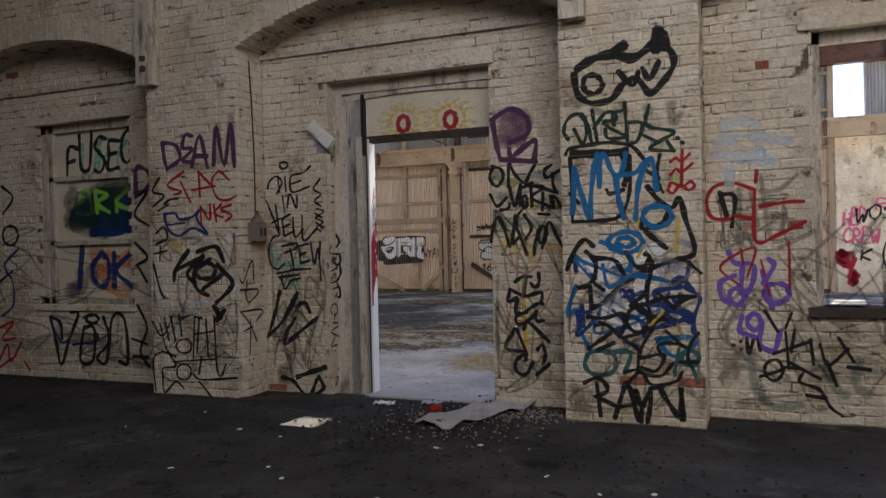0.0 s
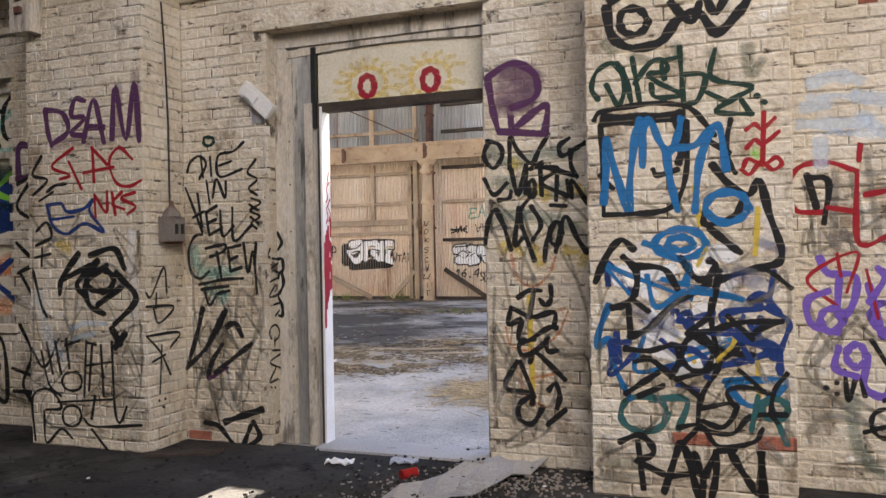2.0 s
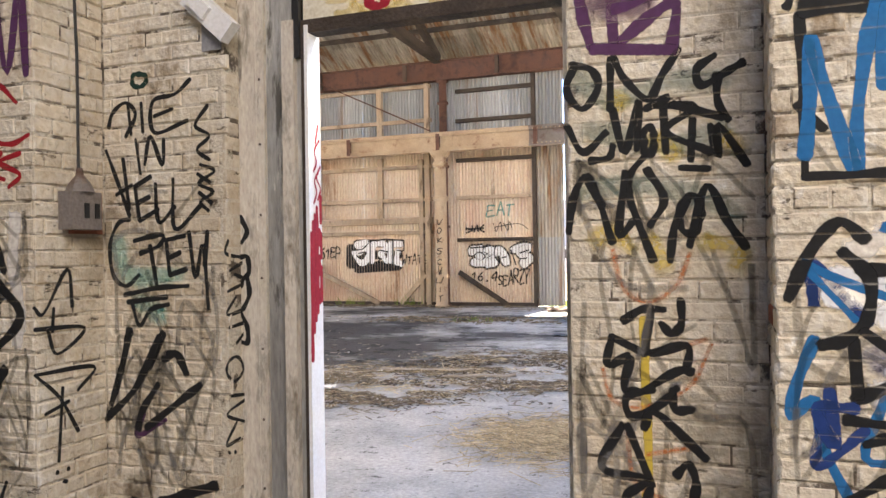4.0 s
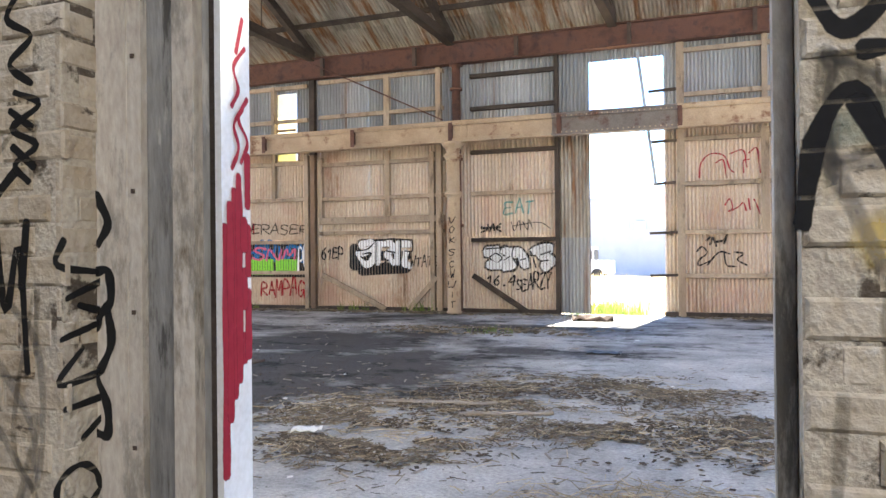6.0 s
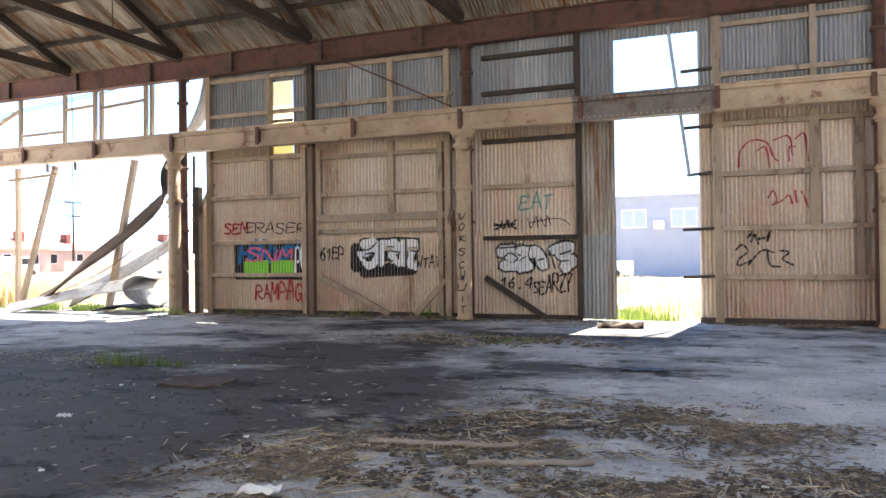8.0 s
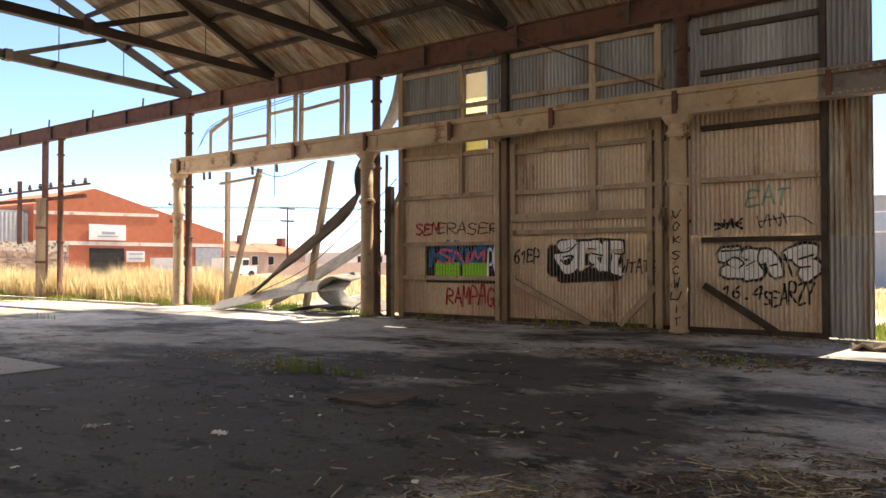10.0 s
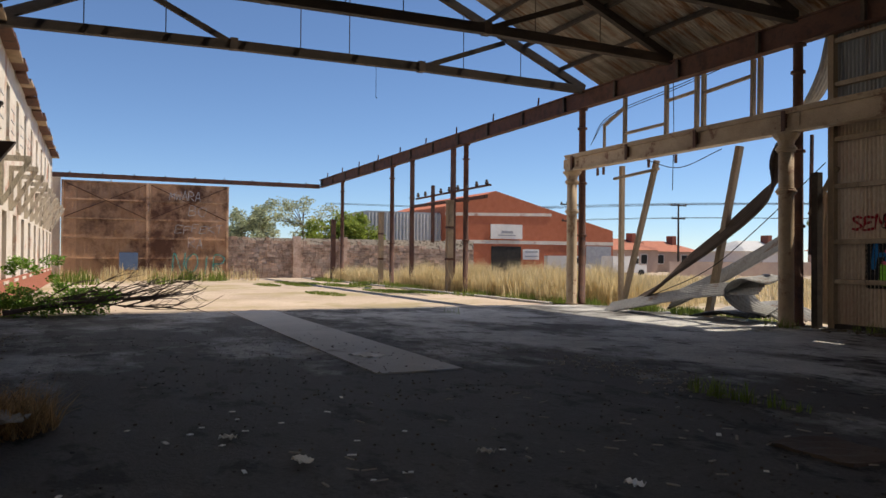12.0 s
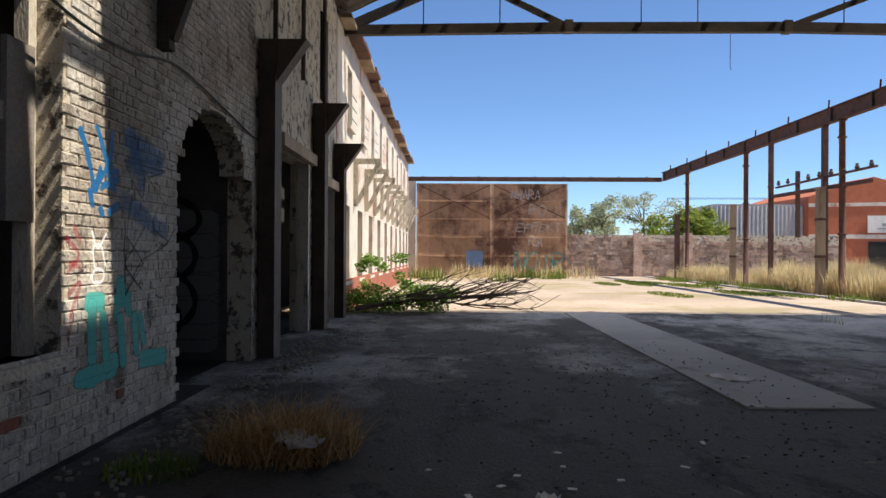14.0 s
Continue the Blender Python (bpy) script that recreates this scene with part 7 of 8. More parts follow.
mark(WP, "mist_blue", "blue spray haze", WEST, lambda p: p.lines(0.2, "11.91,2.39 12.23,2.35 12.67,2.31;12.06,2.33 12.23,2.02;11.84,1.88 12.38,1.72;12.46,1.69 12.78,1.65;11.94,2.18 12.61,2.21"), 0.0106)
mark(WP, "ink_aqua", "aqua painted letters", WEST, lambda p: p.lines(0.13, "11.26,1.08 11.49,1.07;11.33,1.06 11.34,0.63;11.51,0.96 11.58,0.55;11.80,1.22 11.75,0.93;11.84,1.21 11.98,0.96;11.74,1.07 11.98,1.06;11.81,0.92 11.88,0.55;12.08,0.91 12.13,0.61;12.21,0.90 12.28,0.69").lines(0.17, "11.13,0.53 11.47,0.53 11.73,0.57;12.24,0.53 12.75,0.49"), 0.0112)
mark(WP, "mist_crimson", "faded crimson spray letters", WEST, lambda p: p.lines(0.05, "10.94,1.55 11.12,1.43 10.97,1.31;10.97,1.15 11.15,1.23 11.00,0.99;11.04,1.00 10.98,0.84;11.05,1.63 11.15,1.52;10.99,1.36 11.14,1.35"), 0.0108)
mark(WP, "ink_white", "white spray figure", WEST, lambda p: p.lines(0.03, "11.31,1.27 11.39,1.32 11.51,1.30 11.49,1.23 11.36,1.22 11.31,1.27;11.37,1.32 11.34,1.48 11.46,1.50 11.54,1.35;11.32,1.60 11.41,1.48 11.55,1.59"), 0.0114)
mark(WP, "mist_black", "thin black scribble", WEST, lambda p: p.scribble(11.9, 13.0, 1.1, 2.2, 0.02, 7, 235), 0.0114)
INNER = Plane((-15.85, WB - 0.35, 0), (0, -1, 0), (1, 0, 0))
CW = bpy.data.objects["ceiling_west"]
mark(INNER, "flat_grey", "pale paint patch on the inner wall", CW, lambda p: block(p, 0.2, 1.6, 0.3, 1.9, 0.3), 0.003)
mark(INNER, "flat_black", "black looping spray letters", CW, lambda p: p.ring(0.9, 1.9, 0.55, 0.3, 0.07).ring(0.9, 1.4, 0.5, 0.35, 0.07).ring(0.9, 0.8, 0.5, 0.4, 0.07).ring(0.95, 0.55, 0.35, 0.3, 0.06).stroke([(0.8, 0.5), (1.1, 0.5)], 0.05), 0.008)
DOORP = Plane((-55.82, 0, 0), (0, 1, 0), (1, 0, 0))
mark(DOORP, "mist_white", "white tags high on the rusted doors", doors, lambda p: p.text("MWARA", 13.2, 15.2, 5.1, 5.6, 0.045, 240).text("BO", 14.4, 15.6, 4.1, 4.7, 0.045, 241).text("EFFEKT", 13.6, 16.6, 3.0, 3.5, 0.045, 242).text("RA", 14.4, 15.4, 2.0, 2.6, 0.045, 243), 0.004)
mark(DOORP, "mist_aqua", "faded aqua lettering low on the doors", doors, lambda p: p.text("NOIR", 13.4, 16.8, 0.4, 1.5, 0.12, 244), 0.003)

# ---- broken timber frame and fallen sheets in the open bay ----
TY = 23.55


def stick(name, a, b, w, h, label, mat="timber_pale", category="timber", group="broken wall timbers", up=(0, 1, 0)):
    bm = bmesh.new()
    bar(bm, a, b, w, h, up)
    return tagged(link(name, bm, mat), label, category, group)


for x, z0, z1 in ((-22.58, 4.85, 7.15), (-20.74, 4.85, 6.4), (-19.55, 4.85, 6.4), (-19.3, 4.85, 6.4), (-17.64, 4.85, 6.4), (-17.42, 4.85, 6.4)):
    stick("wall_stud", (x, TY, z0), (x + 0.02, TY, z1), 0.1, 0.1, "pale weathered stud above the crane beam")
for a, b in (((-22.55, 5.3), (-20.8, 5.32)), ((-20.7, 5.95), (-19.6, 6.0)), ((-19.3, 5.9), (-17.7, 6.0)), ((-23.6, 5.7), (-22.6, 6.1))):
    stick("wall_rail", (a[0], TY, a[1]), (b[0], TY, b[1]), 0.07, 0.1, "pale weathered rail between studs")
stick("hanging_stud", (-23.6, TY, 5.75), (-23.6, TY, 4.9), 0.07, 0.07, "short hanging piece of wall stud")
stick("leaning_post", (-22.75, TY, 0), (-22.7, TY, 4.32), 0.13, 0.13, "pale square timber post standing under the beam")
stick("leaning_post", (-22.3, TY - 0.3, 0), (-21.13, TY, 4.32), 0.13, 0.13, "pale timber post leaning under the beam")
stick("leaning_post", (-18.8, TY - 0.3, 0), (-18.05, TY, 4.32), 0.16, 0.14, "pale timber post leaning under the beam")
stick("cross_rail", (-22.95, TY - 0.1, 3.95), (-20.95, TY - 0.1, 4.05), 0.07, 0.1, "pale rail nailed across two posts")
stick("corner_post", (-15.62, TY - 0.25, 0), (-15.62, TY - 0.25, 3.4), 0.16, 0.16, "dark square post beside the iron wall", "timber_dark")
stick("hanging_strap", (-15.95, TY, 4.3), (-16.0, TY, 1.6), 0.05, 0.07, "rusty iron strap hanging from the beam", "steel_rust")
stick("bent_brace", (-16.0, TY, 2.5), (-15.3, TY, 3.5), 0.08, 0.1, "pale broken brace against the iron wall")
for x in (-23.4, -23.1, -21.0, -19.9):
    stick("bolt_hanger", (x, TY - 0.4, 4.31), (x, TY - 0.4, 4.08), 0.06, 0.06, "short rusty hanger under the beam", "steel_rust")


def bent_sheet(path, across, width, mat, label, ribs=9, depth=0.03, twist=0.0):
    """A long corrugated sheet bent along path, its ribs running lengthways."""
    bm = bmesh.new()
    pts = smooth(path, 7)
    cols = []
    n = ribs * 5
    for i, p in enumerate(pts):
        d = (pts[min(i + 1, len(pts) - 1)] - pts[max(i - 1, 0)]).normalized()
        s = (Vector(across) - d * d.dot(Vector(across))).normalized()
        s = Matrix.Rotation(twist * i / len(pts), 3, d) @ s
        u = d.cross(s)
        cols.append([bm.verts.new(p + s * width * (k / n - 0.5) + u * depth * math.sin(2 * math.pi * ribs * k / n)) for k in range(n + 1)])
    for a, b in zip(cols, cols[1:]):
        for k in range(n):
            bm.faces.new((a[k], a[k + 1], b[k + 1], b[k])).smooth = True
    return tagged(link("fallen_sheet", bm, mat), label, "iron sheet", "fallen iron sheets")


bent_sheet([(-16.6, 23.5, 4.2), (-17.0, 23.5, 3.2), (-18.2, 23.3, 2.2), (-19.6, 23.1, 1.3), (-20.6, 23.0, 0.6), (-21.4, 22.9, 0.25)], (0.3, 0.4, 1), 0.75, "steel_dark", "dark twisted iron sheet fallen from the wall", 6, 0.05, 0.8)
bent_sheet([(-16.9, 23.9, 2.0), (-18.2, 23.8, 1.35), (-19.5, 23.7, 0.75), (-20.5, 23.6, 0.35)], (0, 1, 0.9), 0.9, "iron_grey", "pale corrugated sheet sloping to the ground", 8)
bent_sheet([(-16.8, 23.0, 0.85), (-18.4, 22.8, 0.7), (-20.0, 22.6, 0.42), (-21.9, 22.4, 0.06)], (0.2, 1, 0.7), 0.55, "iron_grey", "grey corrugated sheet lying on rubble", 6)
bent_sheet([(-16.6, 23.2, 1.0), (-17.2, 23.0, 1.05), (-17.6, 23.0, 0.75), (-17.4, 23.2, 0.4), (-16.9, 23.4, 0.25)], (0.1, 1, 0.1), 0.8, "iron_grey", "curled pale iron sheet", 7)
bent_sheet([(-16.8, 22.9, 0.15), (-17.8, 22.9, 0.22), (-18.6, 22.9, 0.08)], (0, 1, 0), 0.9, "black", "dark curled sheet on the ground", 5)
bent_sheet([(-15.75, 23.7, 3.0), (-15.85, 23.75, 1.8), (-15.8, 23.8, 0.6), (-15.8, 23.8, 0.05)], (1, 0.3, 0), 0.55, "iron_cream", "peeling pale sheet beside the corner post", 6, 0.03, 0.5)
bent_sheet([(-16.1, 23.6, 0.1), (-17.5, 23.9, 0.35), (-19.2, 23.8, 0.1)], (0, 1, 0.2), 1.0, "iron_grey", "flattened pale iron sheet", 9)
bent_sheet([(-15.5, 23.7, 6.4), (-15.75, 23.75, 5.7), (-16.1, 23.7, 5.1), (-16.6, 23.7, 4.9)], (0.2, 1, 0.3), 0.5, "iron_grey", "torn sheet hanging above the crane beam", 5)
wire = thing("loose_cable", "black cable sagging across the open bay", "cable")
for pts in (((-15.4, 23.3, 3.6), (-17.2, 23.2, 2.2), (-18.6, 23.0, 1.2), (-20.2, 22.6, 0.5)), ((-24.4, 23.6, 5.2), (-23.4, 23.6, 6.0), (-20.0, 23.6, 6.35), (-15.6, 23.6, 6.9)), ((-24.4, 23.66, 5.3), (-23.3, 23.6, 5.95), (-20.0, 23.6, 6.28), (-15.6, 23.6, 6.82)),
            ((-20.4, 23.5, 6.4), (-20.38, 23.5, 5.0), (-20.42, 23.5, 3.4)), ((-18.0, 22.9, 4.2), (-19.5, 22.9, 3.9), (-20.8, 22.9, 4.25))):
    bm = bmesh.new()
    tube(bm, smooth(pts, 6), 0.012, 5)
    part("strand", bm, "cable", wire)
bird = thing("dangling_wire", "thin wire dangling from the truss", "wire")
bm = bmesh.new()
tube(bm, [(-24.5, 16.2, 7.1), (-24.5, 16.2, 6.1), (-24.5, 16.23, 6.05)], 0.008, 5)
part("strand", bm, "cable", bird)
# leaning steel in the far door opening
stick("hanging_strut", (-3.35, IRON_Y - 0.1, 6.3), (-2.95, IRON_Y - 0.1, 3.1), 0.07, 0.09, "blue-grey steel strut hanging in the opening", "blue_grey")
stick("strut_foot", (-3.0, IRON_Y - 0.1, 3.1), (-2.5, IRON_Y - 0.1, 3.14), 0.06, 0.08, "short dark steel arm at the opening", "steel_dark")
for z in (0.95, 1.95, 4.1, 5.3):
    stick("broken_girt", (-3.1, IRON_Y - 0.1, z), (-2.4, IRON_Y - 0.1, z + 0.02), 0.06, 0.08, "broken dark girt end at the opening", "timber_dark")
pane = thing("wall_window", "pale yellow translucent sheet in the iron wall", "window")
part("pane", boxes((-13.41, -12.79, IRON_Y - 0.01, IRON_Y + 0.0, 4.2, 4.45)), "yellow_sheet", pane)
part("pane", boxes((-13.41, -12.79, IRON_Y - 0.01, IRON_Y + 0.0, 4.64, 6.1)), "pale_sheet", pane, "pale translucent upper pane")
part("glazing_bar", boxes((-13.41, -12.79, IRON_Y - 0.05, IRON_Y - 0.012, 5.02, 5.1)), "timber_tan", pane)

# ---- plants ----
def blades(name, spots, count, h0, h1, spread, mat, label, category, seed, lean=0.35, width=0.012, seeds=False):
    """Thin curved blades round each spot (x, y, radius, share)."""
    rng = random.Random(seed)
    verts, faces = [], []
    total = sum(s[3] for s in spots)
    for x, y, r, share in spots:
        for _ in range(int(count * share / total)):
            a, d = rng.uniform(0, 6.283), r * math.sqrt(rng.random())
            px, py = x + d * math.cos(a) * spread[0], y + d * math.sin(a) * spread[1]
            h = rng.uniform(h0, h1) * (1 - 0.35 * d / r)
            b = rng.uniform(0, 6.283)
            lx, ly = lean * h * math.cos(b) * rng.random(), lean * h * math.sin(b) * rng.random()
            wx, wy = width * math.sin(b), -width * math.cos(b)
            i = len(verts)
            z0 = -0.15 if (py > 23.9 or px < -58) else -0.01
            verts += [(px - wx, py - wy, z0), (px + wx, py + wy, z0), (px + lx * 0.4 + wx * 0.8, py + ly * 0.4 + wy * 0.8, z0 + h * 0.6), (px + lx * 0.4 - wx * 0.8, py + ly * 0.4 - wy * 0.8, z0 + h * 0.6), (px + lx, py + ly, z0 + h)]
            faces += [(i, i + 1, i + 2, i + 3), (i + 3, i + 2, i + 4)]
    me = bpy.data.meshes.new(name)
    me.from_pydata(verts, [], faces)
    me.materials.append(M[mat])
    return tagged(new(name, me), label, category, kind="stuff")


rng = random.Random(44)
field = [(rng.uniform(-57, -25), rng.uniform(24.2, 32), rng.uniform(1.2, 2.4), 1.0) for _ in range(46)]
blades("dry_grass", field, 24000, 0.35, 1.15, (1, 1), "dry_grass", "tall dry golden grass beyond the posts", "grass", 51)
blades("tall_dry_grass", [(rng.uniform(-33, -25.5), rng.uniform(24.3, 27.5), 1.1, 1.0) for _ in range(16)], 15000, 0.7, 1.5, (1, 1), "dry_grass", "clump of tall dry grass between the posts", "grass", 50)
tuft = random.Random(91)
clumps = [(tuft.uniform(-42, -25.5), tuft.uniform(23.9, 26.5), tuft.uniform(0.5, 1.1), 1.0) for _ in range(22)]
blades("clump_grass", clumps, 20000, 0.8, 1.85, (1.1, 0.9), "dry_grass", "high feathery clumps of dry grass behind the posts", "grass", 48, lean=0.6)
edge = [(tuft.uniform(-53, -26), tuft.uniform(23.3, 24.6), tuft.uniform(0.5, 0.9), 1.0) for _ in range(34)]
blades("edge_grass", edge, 15000, 0.5, 1.35, (1.2, 0.8), "dry_grass", "tall dry grass round the feet of the posts", "grass", 59, lean=0.5)
far = [(rng.uniform(-66, -20), rng.uniform(30, 55), 3.0, 1.0) for _ in range(60)]
blades("dry_grass_far", far, 16000, 0.25, 0.7, (1, 1), "dry_grass", "low dry grass across the vacant lot", "grass", 52, width=0.03)
green = [(rng.uniform(-52, -25), rng.uniform(21.9, 24.4), 0.8, 1.0) for _ in range(26)] + [(rng.uniform(-24.5, -15.5), rng.uniform(23.4, 25), 0.5, 0.9) for _ in range(14)]
blades("green_grass", green, 9000, 0.08, 0.35, (1.4, 0.7), "green_grass", "low green grass along the edge of the yard", "grass", 53)
blades("yard_weeds", [(rng.uniform(-55.5, -51), rng.uniform(7.2, 18), 0.9, 1.0) for _ in range(18)], 900, 0.2, 1.3, (1, 1), "dry_grass", "tall dry weeds before the rusted doors", "weeds", 54, width=0.02)
blades("yard_weeds_green", [(rng.uniform(-54, -46), rng.uniform(7.0, 17), 0.7, 1.0) for _ in range(10)], 900, 0.15, 1.0, (1, 1), "green_grass", "green weeds before the rusted doors", "weeds", 55, width=0.02)
blades("yard_moss", [(rng.uniform(-48, -33), rng.uniform(17, 22), 1.0, 1.0) for _ in range(12)], 6000, 0.03, 0.1, (2.2, 0.6), "green_grass", "thin green growth on the yard", "grass", 56, width=0.02)
lot = [(rng.uniform(-14, 4), rng.uniform(25.5, 44), 2.0, 1.0) for _ in range(40)]
blades("lot_grass", lot, 14000, 0.3, 0.8, (1, 1), "dry_grass", "dry grass outside the open doorway", "grass", 57, width=0.02)
blades("lot_grass_green", [(rng.uniform(-8, 0), rng.uniform(24.3, 27), 0.8, 1) for _ in range(14)], 4000, 0.15, 0.45, (1, 1), "green_grass", "green weeds outside the open doorway", "grass", 58)
for x, y, n, h, lab in ((-10.1, 15.0, 420, 0.28, "green weed tuft in a floor crack"), (-9.5, 15.1, 260, 0.2, "green weed tuft in a floor crack"), (-5.6, 18.9, 260, 0.2, "green weed tuft in a floor crack"), (-8.9, 23.2, 320, 0.42, "green weed at the foot of the iron wall"), (-10.8, 23.2, 320, 0.36, "green weed at the foot of the iron wall"),
                        (-14.2, 23.2, 260, 0.3, "green weed at the foot of the iron wall"), (-15.9, 22.6, 200, 0.35, "green weed beside the column"), (-4.6, 22.9, 150, 0.15, "green weed at the doorway sill"), (-22.2, 17.6, 90, 0.3, "small dry weed in the slab joint")):
    blades("weed_tuft", [(x, y, 0.16, 1), (x + 0.3, y + 0.05, 0.1, 0.5), (x - 0.35, y - 0.03, 0.12, 0.4)], n // 4, h * 0.35, h * 1.15, (1.2, 0.6), "green_grass", lab, "weed", int(n + x * -10), lean=0.7, width=0.006)
blades("dry_tuft", [(-11.3, 8.1, 0.5, 1)], 1300, 0.12, 0.5, (1.1, 1.1), "straw_tall", "brown dry grass tuft on the shed floor", "weed", 77, lean=2.0, width=0.005)
blades("dry_tuft_green", [(-10.7, 7.35, 0.3, 1)], 240, 0.06, 0.18, (1.0, 1.0), "green_grass", "short green shoots beside the dry tuft", "weed", 78, lean=0.9, width=0.006)


def leaf_cloud(verts, faces, c, r, n, size, rng):
    for _ in range(n):
        d = Vector((rng.gauss(0, 1), rng.gauss(0, 1), rng.gauss(0, 1))).normalized()
        p = Vector(c) + Vector((d.x * r[0], d.y * r[1], d.z * r[2])) * (rng.random() ** 0.4)
        a = Vector((rng.gauss(0, 1), rng.gauss(0, 1), rng.gauss(0, 0.6))).normalized() * size * rng.uniform(0.6, 1.3)
        b = a.cross(Vector((rng.gauss(0, 1), rng.gauss(0, 1), rng.gauss(0, 1)))).normalized() * size * 0.45
        i = len(verts)
        verts += [p - a, p + b, p + a, p - b]
        faces.append((i, i + 1, i + 2, i + 3))


def tree(name, base, height, crown, clumps, leaf, mat, label, category, seed, trunk=0.25, n_leaf=160):
    rng = random.Random(seed)
    t = thing(name, label, category)
    x, y, z = base
    bm = bmesh.new()
    top = Vector((x + rng.uniform(-0.5, 0.5), y + rng.uniform(-0.5, 0.5), z + height * 0.55))
    tube(bm, smooth([(x, y, z), (x + 0.2, y, z + height * 0.25), tuple(top)], 5), trunk, 8, trunk * 0.5)
    verts, faces = [], []
    for i in range(clumps):
        a = rng.uniform(0, 6.283)
        u = rng.random() ** 0.6
        c = Vector((x + crown[0] * u * math.cos(a), y + crown[1] * u * math.sin(a), z + height * rng.uniform(0.5, 0.95) - crown[2] * u * 0.35))
        if i % 2 == 0:
            mid = (top + c) / 2 + Vector((0, 0, 0.3))
            tube(bm, [tuple(top), tuple(mid), tuple(c)], trunk * 0.35, 5, trunk * 0.08)
        leaf_cloud(verts, faces, c, (crown[0] * rng.uniform(0.16, 0.3), crown[1] * rng.uniform(0.16, 0.3), crown[2] * rng.uniform(0.12, 0.24)), n_leaf, leaf, rng)
    part("trunk", bm, "branch", t)
    me = bpy.data.meshes.new("crown")
    me.from_pydata(verts, [], faces)
    me.materials.append(M[mat])
    ob = new("crown", me)
    ob.parent = t


tree("gum_tree", (-100, 27.6, -0.15), 10.0, (3.6, 3.4, 4.6), 44, 0.22, "tree_leaf", "tall grey-green gum tree behind the wall", "tree", 61, n_leaf=110)
tree("gum_tree", (-104, 24.6, -0.15), 5.8, (3.0, 2.6, 3.0), 26, 0.22, "tree_leaf", "low grey-green gum tree behind the wall", "tree", 62, n_leaf=110)
tree("gum_tree", (-104, 34.4, -0.15), 10.4, (4.4, 5.2, 4.2), 34, 0.2, "tree_leaf", "sparse tall gum tree behind the bush", "tree", 63, n_leaf=70)
tree("green_bush", (-67, 28.6, -0.15), 5.9, (2.2, 3.2, 4.2), 46, 0.16, "bush_leaf", "dense round olive-green bush behind the wall", "bush", 64, 0.2, 220)
tree("green_bush", (-80, 62.8, -0.15), 3.4, (1.6, 1.4, 2.4), 16, 0.14, "bush_leaf", "dark green garden tree beside a house", "tree", 65, 0.15, 120)
tree("palm_tree", (-60, 78.0, -0.15), 7.0, (1.6, 1.6, 1.6), 12, 0.2, "tree_leaf", "small palm tree in the distance", "tree", 66, 0.2, 80)

bush = thing("fallen_branch", "fallen leafy branch with bare grey twigs on the yard edge", "branch")
rng = random.Random(71)
bm = bmesh.new()
tube(bm, smooth([(-24.0, 7.0, 0.12), (-24.2, 8.2, 0.3), (-24.4, 9.6, 0.4), (-24.6, 11.0, 0.5)], 6), 0.06, 7, 0.02)
for i in range(34):
    y = rng.uniform(7.6, 10.4)
    a = Vector((-24.2 + rng.uniform(-0.3, 0.3), y, 0.2 + rng.uniform(0, 0.25)))
    b = a + Vector((rng.uniform(-0.5, 0.5), rng.uniform(0.6, 1.6), rng.uniform(-0.15, 0.55)))
    c = b + Vector((rng.uniform(-0.4, 0.4), rng.uniform(0.2, 0.8), rng.uniform(-0.3, 0.4)))
    c.z = max(c.z, 0.03)
    tube(bm, smooth([tuple(a), tuple(b), tuple(c)], 4), 0.018, 5, 0.005)
    for _ in range(3):
        d = b + Vector((rng.uniform(-0.3, 0.3), rng.uniform(0.1, 0.7), rng.uniform(-0.25, 0.35)))
        d.z = max(d.z, 0.03)
        tube(bm, [tuple(b), tuple(d)], 0.008, 4, 0.003)
part("twig", bm, "branch", bush)
verts, faces = [], []
for i in range(70):
    c = (-25.0 + rng.uniform(-0.8, 0.8), rng.uniform(6.7, 9.3), rng.uniform(0.1, 0.6))
    leaf_cloud(verts, faces, c, (0.3, 0.3, 0.16), 70, 0.05, rng)
for i in range(12):
    c = (-25.6 + rng.uniform(-0.6, 0.6), rng.uniform(7.0, 8.4), rng.uniform(0.3, 1.4))
    leaf_cloud(verts, faces, c, (0.22, 0.22, 0.16), 60, 0.06, rng)
me = bpy.data.meshes.new("leaves")
me.from_pydata(verts, [], faces)
me.materials.append(M["leaf"])
ob = new("leaves", me)
ob.parent = bush

# ---- street: poles, houses, vehicles, grey building ----
def pole(x, y, h, label):
    t = thing("power_pole", label, "pole", "power poles")
    bm = bmesh.new()
    tube(bm, [(x, y, -0.2), (x, y, h)], 0.16, 8, 0.1)
    part("mast", bm, "timber_dark", t)
    for z, w in ((h - 0.3, 1.3), (h - 2.0, 1.1)):
        part("cross_arm", boxes((x - 0.08, x + 0.08, y - w, y + w, z - 0.07, z + 0.07)), "timber_dark", t)
        for k in (-0.9, -0.4, 0.4, 0.9):
            part("insulator", boxes((x - 0.05, x + 0.05, y + k * w - 0.05, y + k * w + 0.05, z + 0.07, z + 0.25)), "steel_dark", t)
    return t


